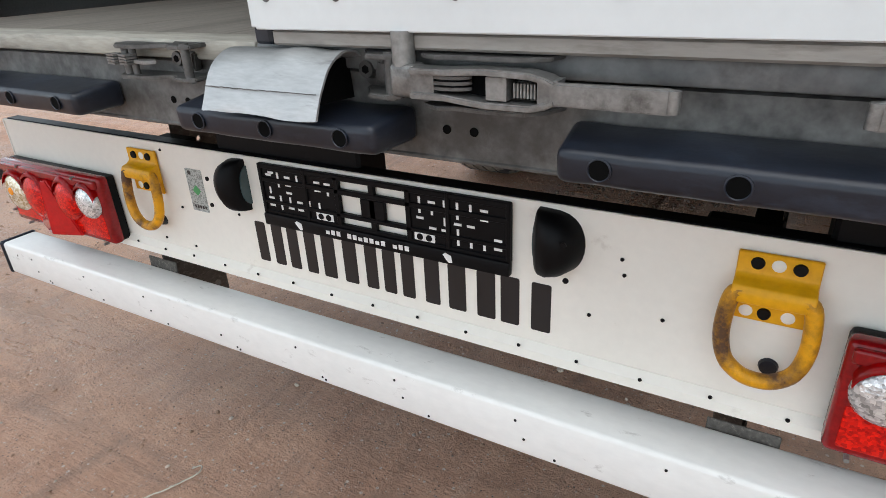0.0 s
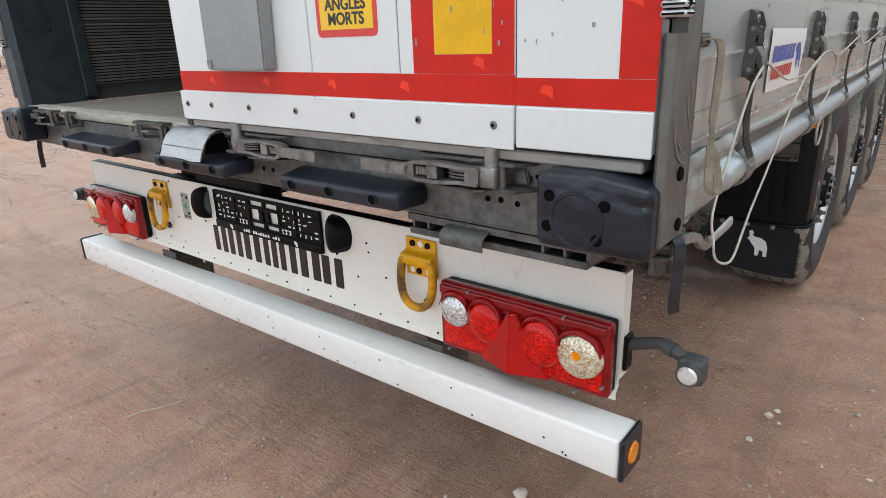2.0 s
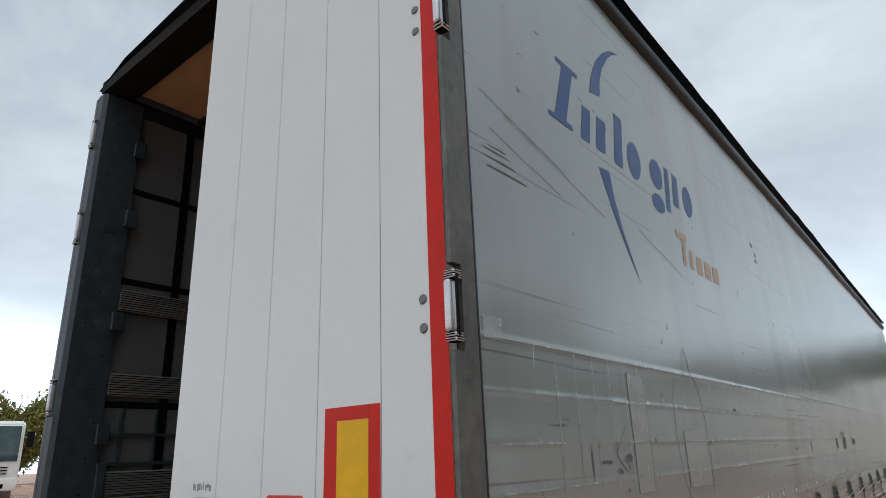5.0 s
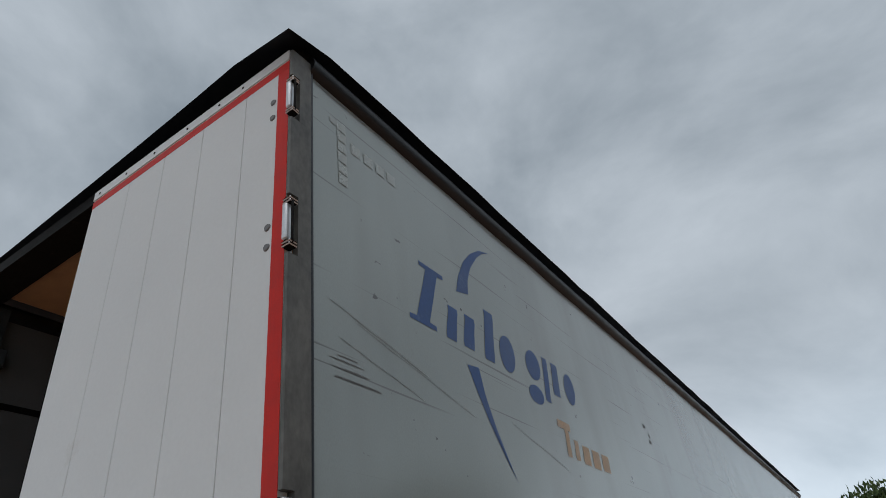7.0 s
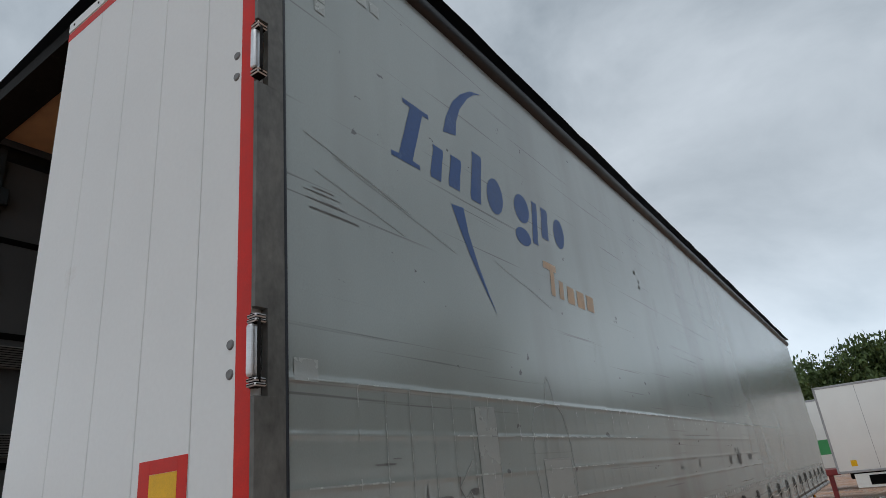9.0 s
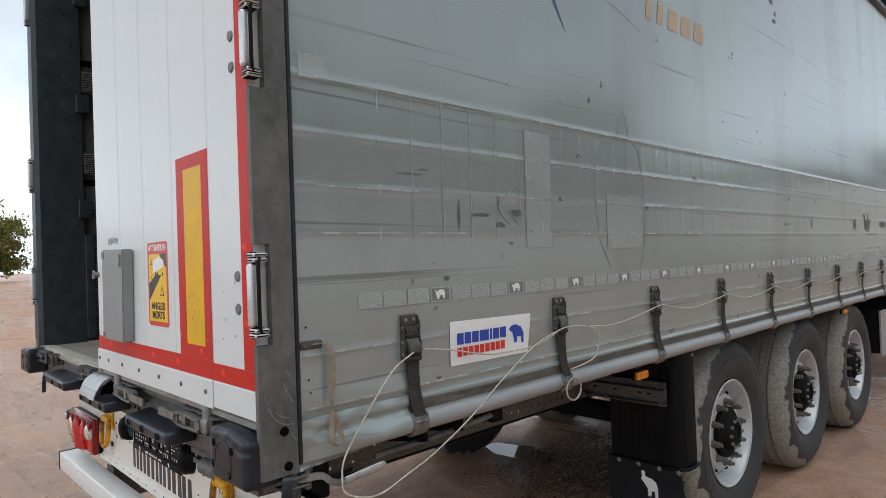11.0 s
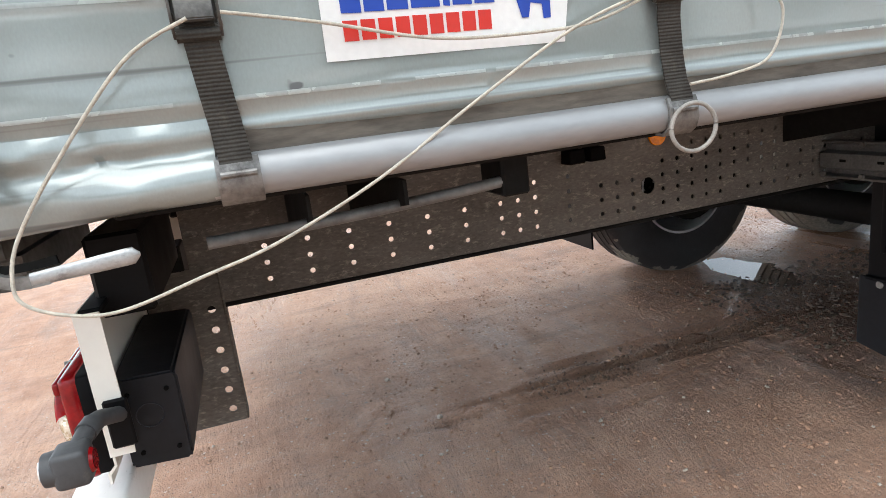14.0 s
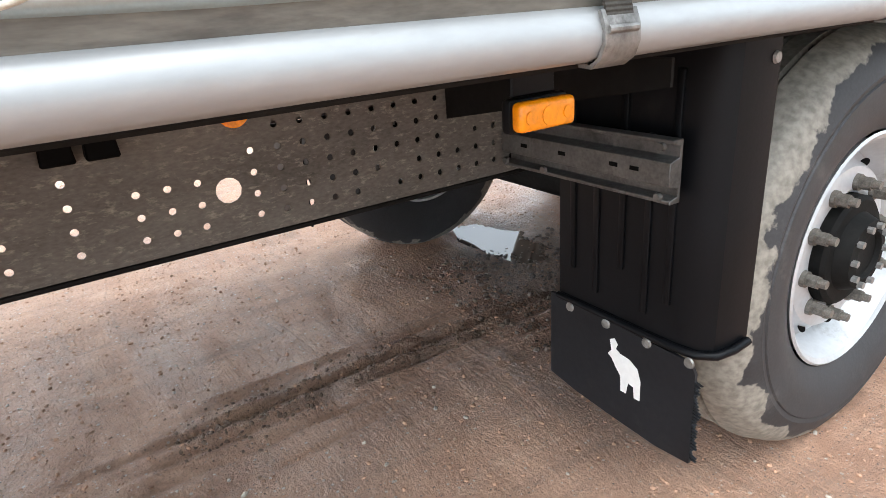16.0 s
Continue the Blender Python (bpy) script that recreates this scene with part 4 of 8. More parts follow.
# parked catch channel under the sill
bm = bmesh.new()
prism(bm, [(0.050, 1.030), (0.050, 1.016), (0.056, 1.016), (0.056, 1.024), (0.146, 1.024), (0.146, 0.986), (0.062, 0.990), (0.062, 0.998), (0.055, 0.998), (0.055, 0.984), (0.152, 0.980), (0.152, 1.030)], "yz", 0.745, 1.155)
# added dark sheet: the shade inside the channel as a colour
inner = bmesh.new()
box(inner, 0.75, 1.15, 0.140, 0.1455, 0.988, 1.022)
part("channel_shade", inner, matte_dark, trailer)
channel = part("catch_channel", bm, sill_steel, trailer, "open galvanised channel under the sill")
for xx in (0.745, 0.785, 1.06, 1.105, 1.150):
    bm = bmesh.new()
    box(bm, xx, xx + 0.006, 0.064, 0.146, 0.988, 1.024)
    part("channel_rib", bm, galvanised, channel)
bm = bmesh.new()
sweep(bm, smooth_path([(0.905, 0.075, 1.022), (0.903, 0.045, 1.020), (0.90, 0.028, 1.006), (0.898, 0.030, 0.984)], 4), flat_section(0.104, 0.003), side=(1, 0, 0))
part("bent_tab", bm, sill_steel, channel)


# ---- rear door, the shut leaf ----
def at_part(name):
    e = thing(name, (0, 0, 0), "", "")
    for k in ("label", "category"):
        if k in e:
            del e[k]
    e.parent = trailer
    e.matrix_parent_inverse = root_matrix(trailer).inverted()
    return e


door = at_part("rear_door")
door["label"] = "white planked rear door, shut, with red outline tape"
edges = (0.015, 0.300, 0.542, 0.790, 1.043, 1.276)
for a, b in zip(edges, edges[1:]):
    bm = bmesh.new()
    box(bm, a + 0.0012, b - 0.0012, 0.0, 0.034, 1.205, 3.822, 0.0018)
    part("door_plank", bm, white_paint, door)
bm = bmesh.new()
box(bm, 0.017, 1.272, 0.004, 0.032, 1.206, 3.815)
part("door_core", bm, matte_dark, door)
bm = bmesh.new()
box(bm, 0.014, 1.042, -0.006, 0.000, 1.196, 1.268, 0.0015)
box(bm, 0.002, 0.014, -0.002, 0.030, 1.198, 1.268, 0.0015)
part("kick_plate", bm, white_paint, door)
bm = bmesh.new()
box(bm, 1.046, 1.276, -0.004, 0.000, 1.201, 1.268, 0.0015)
part("kick_plate", bm, white_paint, door)
bm = bmesh.new()
box(bm, 0.030, 1.262, 0.004, 0.032, 1.176, 1.195, 0.003)
part("bottom_lip", bm, lip_alu, door, "dull aluminium lip under the door")
bm = bmesh.new()
box(bm, -0.004, 0.026, 0.006, 0.034, 1.176, 1.204, 0.004)
part("door_seal", bm, rubber, door)
bm = bmesh.new()
cyl(bm, (0, -0.006, 0), (0, -0.0085, 0), 0.0075, 0.006, 14)
cyl(bm, (0, -0.0085, 0), (0, -0.0088, 0), 0.0035, 0.0035, 6, 1)
kb = part("bolt", bm, [galvanised, matte_dark], door)
kb.matrix_basis = Matrix.Translation((1.003, 0, 1.236))
for x in (0.040, 0.150, 0.308, 0.480, 0.660, 0.835):
    again(kb, (x, 0, 1.236), door)
bm = bmesh.new()
cyl(bm, (0, 0.0, 0), (0, -0.004, 0), 0.014, 0.011, 16)
db = part("hinge_bolt", bm, galvanised, door)
db.matrix_basis = Matrix.Translation((1.197, 0, 1.456))
for z in (1.534, 2.035, 2.110, 2.930, 3.007, 3.503, 3.584):
    again(db, (1.197, 0, z), door)


def plate(name, x0, x1, z0, z1, y, mat, parent, t=0.0008, label=""):
    bm = bmesh.new()
    box(bm, x0, x1, y - t, y, z0, z1)
    return part(name, bm, mat, parent, label)


plate("red_tape", 0.017, 1.042, 1.270, 1.318, -0.0002, red_tape, door)
plate("red_tape", 1.0425, 1.276, 1.270, 1.314, -0.0002, red_tape, door)
plate("red_tape", 1.219, 1.276, 1.3145, 3.722, -0.0002, red_tape, door)
plate("red_tape", 0.015, 1.276, 3.7225, 3.764, -0.0002, red_tape, door)
plate("red_panel", 0.826, 0.8755, 1.3185, 1.865, -0.0002, red_tape, door)
plate("red_panel", 0.9985, 1.041, 1.3185, 1.865, -0.0002, red_tape, door)
plate("red_panel", 0.876, 0.998, 1.3185, 1.351, -0.0002, red_tape, door)
plate("red_panel", 0.876, 0.998, 1.829, 1.865, -0.0002, red_tape, door)
plate("yellow_reflector", 0.8765, 0.9975, 1.3515, 1.8285, -0.0002, yellow_tape, door)
bright_red = material("bright red print", (0.80, 0.05, 0.02), 0.45, 0, 0.1, spec=0.2)
for x, z in ((0.16, 1.295), (0.38, 1.295), (0.60, 1.294), (0.80, 1.293), (0.97, 1.335), (1.10, 1.292), (1.236, 1.42), (1.236, 1.60)):
    bm = bmesh.new()
    prism(bm, [(x - 0.012, z), (x - 0.004, z + 0.012), (x + 0.011, z + 0.009), (x + 0.013, z - 0.010), (x + 0.002, z - 0.004)], "xz", -0.0014, -0.0010)
    part("tape_mark", bm, bright_red, door)
bm = bmesh.new()
box(bm, 0.015, 1.276, -0.004, 0.0, 3.770, 3.822, 0.0015)
top_strip = part("top_strip", bm, white_paint, door)
bm = bmesh.new()
cyl(bm, (0, -0.004, 0), (0, -0.006, 0), 0.006, 0.005, 12)
tb = part("bolt", bm, dark_steel, door)
tb.matrix_basis = Matrix.Translation((0.06, 0, 3.796))
for x in (0.26, 0.46, 0.68, 0.88, 1.02):
    again(tb, (x, 0, 3.796), door)

# document box on the door
bm = bmesh.new()
prism(bm, [(0.206, 1.322), (0.428, 1.322), (0.440, 1.626), (0.212, 1.632)], "xz", -0.036, -0.0005)
bmesh.ops.bevel(bm, geom=bm.edges[:], offset=0.004, segments=2, affect="EDGES")
part("document_box", bm, material("grey sheet metal box", (0.27, 0.28, 0.28), 0.5, 0.4, 0.12, 6, 80, 0.1), door, "flat grey metal document box")
bm = bmesh.new()
box(bm, 0.212, 0.236, -0.039, -0.036, 1.600, 1.624, 0.001)
part("box_hinge", bm, bright_steel, door)
bm = bmesh.new()
box(bm, 0.212, 0.230, -0.039, -0.036, 1.328, 1.346, 0.001)
part("box_hinge", bm, bright_steel, door)
bm = bmesh.new()
cyl(bm, (0.418, -0.036, 1.604), (0.418, -0.044, 1.604), 0.007, n=12)
box(bm, 0.414, 0.422, -0.043, -0.036, 1.570, 1.606, 0.001)
part("box_latch", bm, bright_steel, door)
bm = bmesh.new()
cyl(bm, (0.032, 0.0, 1.545), (0.032, -0.016, 1.545), 0.010, 0.008, 12)
sweep(bm, [(0.018 + 0.014 * math.cos(a), -0.014, 1.545 + 0.014 * math.sin(a)) for a in np.linspace(0, 2 * math.pi, 17)[:-1]], ring_section(0.003, 6), up=(0, 1, 0), closed=True)
part("eye_bolt", bm, bright_steel, door)

# warning sticker: red frame, yellow field, black bands, a white lorry shape
sticker = bmesh.new()


def rounded(x0, x1, z0, z1, r, n=5):
    pts = []
    for cx, cz, a0 in ((x1 - r, z1 - r, 0), (x0 + r, z1 - r, 90), (x0 + r, z0 + r, 180), (x1 - r, z0 + r, 270)):
        for k in range(n + 1):
            a = radians(a0 + 90 * k / n)
            pts.append((cx + r * math.cos(a), cz + r * math.sin(a)))
    return pts


prism(sticker, rounded(0.573, 0.742, 1.386, 1.640, 0.012), "xz", -0.0008, 0.0, 0)
prism(sticker, [(0.584, 1.400), (0.731, 1.400), (0.731, 1.604), (0.584, 1.604)], "xz", -0.0012, -0.0008, 1)
prism(sticker, [(0.675, 1.604), (0.731, 1.604), (0.731, 1.560)], "xz", -0.0015, -0.0012, 2)
prism(sticker, [(0.584, 1.515), (0.640, 1.540), (0.690, 1.540), (0.584, 1.462)], "xz", -0.0015, -0.0012, 2)
prism(sticker, [(0.618, 1.545), (0.690, 1.560), (0.690, 1.590), (0.672, 1.596), (0.622, 1.582)], "xz", -0.0018, -0.0015, 3)
prism(sticker, [(0.690, 1.560), (0.712, 1.566), (0.712, 1.584), (0.690, 1.590)], "xz", -0.0018, -0.0015, 3)
for wx in (0.645, 0.660, 0.702):
    prism(sticker, [(wx + 0.006 * math.cos(a), 1.543 + 0.006 * math.sin(a)) for a in np.linspace(0, 2 * math.pi, 11)[:-1]], "xz", -0.0020, -0.0018, 2)
for tx, tz, ts in ((0.606, 1.580, 0.011), (0.606, 1.528, 0.009), (0.694, 1.492, 0.017)):
    prism(sticker, [(tx - ts, tz - ts * 0.8), (tx + ts, tz - ts * 0.8), (tx, tz + ts)], "xz", -0.0018, -0.0015, 2)
    prism(sticker, [(tx - ts * 0.66, tz - ts * 0.6), (tx + ts * 0.66, tz - ts * 0.6), (tx, tz + ts * 0.62)], "xz", -0.0020, -0.0018, 1)
yellow_print = material("yellow print", (0.80, 0.50, 0.01), 0.4, 0, 0.05)
part("warning_sticker", sticker, [red_ink, yellow_print, black_ink, white_ink], door, "red and yellow blind-spot warning sticker")
words("lettering", "ATTENTION", 0.0262, pose(0.6575, -0.0012, 1.6215, 90, 0, 0), white_ink, door, 0.0006)
words("lettering", "ANGLES", 0.0310, pose(0.6575, -0.0016, 1.4455, 90, 0, 0), black_ink, door, 0.0008)
words("lettering", "MORTS", 0.0310, pose(0.6575, -0.0016, 1.4185, 90, 0, 0), black_ink, door, 0.0008)
# scuff marks and a torn label rest
rs = random.Random(12)
for k in range(9):
    x, z = 0.165 + 0.012 * k, 1.655 + 0.010 * rs.random()
    plate("label_scrap", x, x + 0.004 + 0.008 * rs.random(), z - 0.012 * rs.random(), z + 0.014, -0.0004, sheet_grey, door, 0.0003)
for k in range(22):
    x, z = 0.83 + 0.36 * rs.random(), 1.36 + 0.16 * rs.random()
    plate("scratch", x, x + 0.001 + 0.004 * rs.random(), z, z + 0.003 + 0.010 * rs.random(), -0.0014, sheet_grey, door, 0.0003)


# ---- hinges, posts ----
def hinge(z0, z1, s=1):
    bm = bmesh.new()
    h = z1 - z0
    box(bm, 1.2600, 1.282, -0.034, -0.006, z0 + 0.026, z1 - 0.026, 0.008, 3, 0)
    cyl(bm, (1.271, -0.020, z0), (1.271, -0.020, z1), 0.0075, n=12, mi=1)
    for z in (z0 + 0.002, z0 + 0.014, z1 - 0.024, z1 - 0.012):
        box(bm, 1.258, 1.294, -0.030, 0.006, z, z + 0.009, 0.003, 1, 1)
    sweep(bm, smooth_path([(1.286, -0.010, z0 + 0.016), (1.293, -0.018, z0 + 0.026), (1.294, -0.019, (z0 + z1) / 2), (1.293, -0.018, z1 - 0.026), (1.286, -0.010, z1 - 0.016)], 4), ring_section(0.0045, 6), up=(0, 1, 0), mi=1)
    for v in bm.verts:
        v.co.x = s * (v.co.x + (0.019 if s > 0 else 0.0))
        v.co.y += 0.013 if s > 0 else 0.040
    if s < 0:
        bmesh.ops.reverse_faces(bm, faces=bm.faces[:])
    return bm


HINGES = ((1.393, 1.590), (1.985, 2.168), (2.880, 3.072), (3.455, 3.640))
POST = [(1.279, 0.004), (1.288, -0.010), (1.300, -0.008), (1.302, 0.086), (1.286, 0.090), (1.279, 0.090)]
for s in (1, -1):
    post = at_part("corner_post")
    post["label"] = "grey galvanised steel corner post with door hinges"
    if s > 0:
        z = 1.070
        for z0, z1 in HINGES + ((3.818, 0.0),):
            bm = bmesh.new()
            prism(bm, POST, "xy", z, z0 - 0.018)
            part("post_profile", bm, post_steel, post)
            if z1:
                bm = bmesh.new()
                prism(bm, [(1.279, 0.030), (1.3015, 0.030), (1.302, 0.086), (1.286, 0.090), (1.279, 0.090)], "xy", z0 - 0.018, z1 + 0.018)
                part("post_recess", bm, post_steel, post)
            z = z1 + 0.018
    else:
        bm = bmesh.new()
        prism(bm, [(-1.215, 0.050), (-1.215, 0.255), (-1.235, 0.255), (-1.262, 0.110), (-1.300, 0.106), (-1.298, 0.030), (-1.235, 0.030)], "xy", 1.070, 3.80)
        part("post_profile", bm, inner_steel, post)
    bm = bmesh.new()
    box(bm, s * 1.262 if s > 0 else -1.30, 1.30 if s > 0 else -1.262, 0.090, 0.101, 1.085, 3.80, 0.003)
    part("post_seal", bm, rubber, post)
    for z0, z1 in HINGES:
        part("hinge", hinge(z0, z1, s), [aluminium, dark_steel], post, "bright steel strap hinge")
    # near-black stubs stand for the shade inside two holes of the post
    for y, z in ((0.052, 1.173), (0.060, 1.091)):
        bm = bmesh.new()
        cyl(bm, (s * 1.2995, y, z), (s * 1.3045, y, z), 0.012, 0.010, 16)
        part("post_hole_stub", bm, matte_dark, post)

for pts, w in (([(0.012, 1.235), (0.030, 1.205), (0.052, 1.190), (0.078, 1.186)], 0.0030), ([(0.030, 1.222), (0.050, 1.206), (0.066, 1.203)], 0.0022), ([(0.052, 1.285), (0.062, 1.262), (0.076, 1.236)], 0.0035),
               ([(0.058, 1.312), (0.070, 1.298), (0.074, 1.270)], 0.0022), ([(0.070, 1.165), (0.078, 1.152), (0.084, 1.146)], 0.0030), ([(0.004, 1.262), (0.012, 1.240)], 0.0025), ([(0.040, 1.060 + 0.03), (0.060, 1.078)], 0.002)):
    line = smooth_path([(1.3023, y, z) for y, z in pts], 5)
    bm = bmesh.new()
    sweep(bm, line, flat_section(w, 0.0005), side=(0, 0.6, 0.8))
    part("scuff", bm, pale_scuff, trailer)
words("post_number", "1225", 0.05, pose(-1.2135, 0.15, 2.98, 90, 0, 90), black_ink, trailer, 0.0, "handwritten number")
rs = random.Random(5)
bm = bmesh.new()
for k in range(14):
    y, z = 0.10 + 0.12 * rs.random(), 1.45 + 0.24 * k * 0.7
    cyl(bm, (-1.2149, y, z), (-1.2135, y, z), 0.004, n=8)
part("post_holes", bm, matte_dark, trailer)
for z in (1.85, 2.43, 3.02, 3.45):
    bm = bmesh.new()
    box(bm, -1.214, -1.19, 0.225, 0.29, z, z + 0.10, 0.004)
    part("board_pocket", bm, inner_steel, trailer)

# left leaf, folded back along the side
leaf = at_part("open_door")
leaf["label"] = "white rear door leaf folded back along the side"
bm = bmesh.new()
box(bm, -1.336, -1.310, 0.06, 1.27, 1.20, 3.80, 0.004)
part("door_leaf", bm, white_paint, leaf)
bm = bmesh.new()
box(bm, -1.338, -1.306, 0.032, 0.060, 1.20, 3.80, 0.004)
part("leaf_edge", bm, rubber, leaf)

# rear header and roof
bm = bmesh.new()
prism(bm, [(0.035, 3.822), (0.035, 3.895), (0.12, 3.905), (0.20, 3.88), (0.20, 3.822)], "yz", -1.285, 1.285)
part("rear_header", bm, dark_steel, trailer)
bm = bmesh.new()
for s in (1, -1):
    sweep(bm, [(s * 1.272, 0.085 + 0.0 * k, 3.800) if k == 0 else (s * 1.272, LONG, 3.800) for k in range(2)], ring_section(0.052, 16))
part("roof_rail", bm, roof_black, trailer, "dark round roof rail", 60)
bm = bmesh.new()
ny = 60
rows = []
for j in range(ny + 1):
    y = -0.075 + (LONG + 0.12) * j / ny
    row = []
    for i in range(9):
        t = i / 8
        x = -1.330 + 2.675 * t
        yy = y if j else y + 0.11 * (1 - t) ** 0.7
        w = 0.008 * noise.noise((x * 2, y * 1.1, 2)) + (0.012 * noise.noise((x * 3, y * 4, 5)) if i in (0, 8) else 0)
        drop = (0.075 if i in (0, 8) else 0.0) + (0.018 + 0.037 * t if j == 0 else 0.0)
        row.append(bm.verts.new((x + 0.006 * noise.noise((y * 2, x, 8)), yy, 3.950 - drop + w)))
    rows.append(row)
for a, c in zip(rows, rows[1:]):
    for i in range(8):
        bm.faces.new((a[i], a[i + 1], c[i + 1], c[i]))
bmesh.ops.solidify(bm, geom=bm.faces[:], thickness=0.012)
part("roof_sheet", bm, [roof_black], trailer, "black roof tarpaulin with a ragged overhang", 60)
bm = bmesh.new()
box(bm, -1.20, 1.20, 0.22, LONG - 0.1, 3.862, 3.866)
part("roof_lining", bm, roof_cloth, trailer, "tan woven roof lining")
bm = bmesh.new()
box(bm, -1.22, 1.22, -0.02, 0.02, 3.832, 3.858, 0.003)
bow = part("roof_bow", bm, dark_steel, trailer)
bow.matrix_basis = Matrix.Translation((0, 0.62, 0))
for i in range(1, 20):
    again(bow, (0, 0.62 + 0.66 * i, 0), trailer)

# inside: side boards, stanchions and curtain of the far side, front wall
bm = bmesh.new()
box(bm, -1.265, -1.255, 0.25, LONG - 0.1, 1.17, 3.80)
part("far_curtain", bm, inner_cloth, trailer, "grey inside of the far curtain")
bm = bmesh.new()
box(bm, -1.24, -1.215, 0.262, 3.2, 0.0, 0.118, 0.004)
board = part("side_board", bm, plank_wood, trailer, "grey weathered grooved side board")
board.matrix_basis = Matrix.Translation((0, 0, 1.235))
for z in (1.357, 1.479, 1.601, 2.092, 2.545):
    again(board, (0, 0, z), trailer)
for y0 in (3.32, 6.4, 9.5):
    for z in (1.235, 1.357, 1.479, 1.601, 2.092, 2.545):
        again(board, (0, y0 - 0.262, z), trailer)
bm = bmesh.new()
for k in range(9):
    box(bm, -1.2145, -1.2125, 0.262, 3.2, 0.006 + 0.0125 * k, 0.010 + 0.0125 * k)
groove = part("board_groove", bm, matte_dark, trailer)
groove.matrix_basis = Matrix.Translation((0, 0, 1.235))
for z in (1.357, 1.479, 1.601, 2.092, 2.545):
    again(groove, (0, 0, z), trailer)
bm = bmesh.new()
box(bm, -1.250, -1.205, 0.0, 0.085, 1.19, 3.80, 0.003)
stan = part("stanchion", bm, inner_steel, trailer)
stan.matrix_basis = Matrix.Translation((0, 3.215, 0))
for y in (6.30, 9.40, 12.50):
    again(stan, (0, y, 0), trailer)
bm = bmesh.new()
box(bm, -1.222, -1.205, 0.255, 0.300, 1.19, 1.76, 0.003)
part("board_guide", bm, inner_steel, trailer)
bm = bmesh.new()
box(bm, -1.2545, -1.2500, 0.25, LONG - 0.1, 0, 0.035)
hs = part("curtain_strap", bm, matte_dark, trailer)
hs.matrix_basis = Matrix.Translation((0, 0, 2.035))
for z in (2.705, 3.245):
    again(hs, (0, 0, z), trailer)
bm = bmesh.new()
box(bm, -1.2545, -1.2495, 0.0, 0.05, 1.70, 3.79)
vs = part("curtain_strap", bm, matte_dark, trailer)
vs.matrix_basis = Matrix.Translation((0, 0.56, 0))
for i in range(1, 12):
    again(vs, (0, 0.56 + 0.70 * i, 0), trailer)
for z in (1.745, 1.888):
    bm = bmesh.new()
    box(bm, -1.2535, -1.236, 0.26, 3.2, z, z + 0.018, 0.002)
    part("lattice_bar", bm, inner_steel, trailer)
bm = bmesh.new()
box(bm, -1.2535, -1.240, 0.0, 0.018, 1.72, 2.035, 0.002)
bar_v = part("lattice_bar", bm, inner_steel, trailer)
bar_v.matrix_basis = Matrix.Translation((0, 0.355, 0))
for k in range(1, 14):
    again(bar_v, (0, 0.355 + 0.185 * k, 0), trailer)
bm = bmesh.new()
box(bm, -1.25, 1.25, LONG - 0.05, LONG, 1.17, 3.83)
part("front_wall", bm, plank_wood, trailer)


# ---- white rear panel with plate holder, lamps and lashing rings ----
PY = 0.198            # face of the panel
rear_panel = at_part("rear_panel")
rear_panel["label"] = "cream-white steel rear panel with black lettering blocks"
bm = bmesh.new()
box(bm, -1.170, 1.170, PY, PY + 0.004, 0.684, 0.934, 0.001)
prism(bm, [(PY, 0.684), (PY - 0.012, 0.672), (PY - 0.012, 0.655), (PY - 0.008, 0.655), (PY - 0.008, 0.670), (PY + 0.004, 0.684)], "yz", -1.170, 1.170)
for s in (1, -1):
    box(bm, s * 1.170 - 0.002, s * 1.170 + 0.002, PY - 0.002, PY + 0.034, 0.700, 0.932)
part("panel_sheet", bm, cream_paint, rear_panel)
bm = bmesh.new()
box(bm, -1.16, 1.16, PY + 0.004, PY + 0.034, 0.928, 0.936, 0.001)
part("panel_top_angle", bm, plastic_black, rear_panel)
bm = bmesh.new()
cyl(bm, (0, PY - 0.012, 0), (0, PY - 0.0140, 0), 0.0032, 0.0026, 10)
rivet = part("rivet", bm, plastic_black, rear_panel)
rivet.matrix_basis = Matrix.Translation((-1.10, 0, 0.676))
for i in range(1, 23):
    again(rivet, (-1.10 + 0.1 * i, 0, 0.676 + 0.002 * math.sin(i * 2.3)), rear_panel)
for x, z in ((-0.545, 0.918), (-0.515, 0.790), (0.412, 0.760), (-0.335, 0.802), (0.46, 0.84), (0.455, 0.865), (0.52, 0.78), (0.485, 0.665), (-0.60, 0.70), (-0.50, 0.697), (0.39, 0.652)):
    again(rivet, (x, 0.0115, z), rear_panel)

# lettering blocks: plain shapes in place of the maker's name
blocks = ((-0.294, -0.222), (-0.208, -0.136), (-0.120, -0.036), (-0.016, 0.092), (0.114, 0.144), (0.162, 0.252), (0.262, 0.350))
for i, (a, b) in enumerate(blocks):
    n = 1 if b - a < 0.05 else 3 if b - a > 0.1 else 2
    w = (b - a) * (1.0 if n == 1 else 0.38 if n == 2 else 0.25)
    for k in range(n):
        x = a + (b - a - w) * (k / (n - 1) if n > 1 else 0)
        bm = bmesh.new()
        prism(bm, rounded(x, x + w, 0.707, 0.796, 0.004), "xz", PY - 0.0008, PY)
        part("lettering_bar", bm, black_ink, rear_panel)

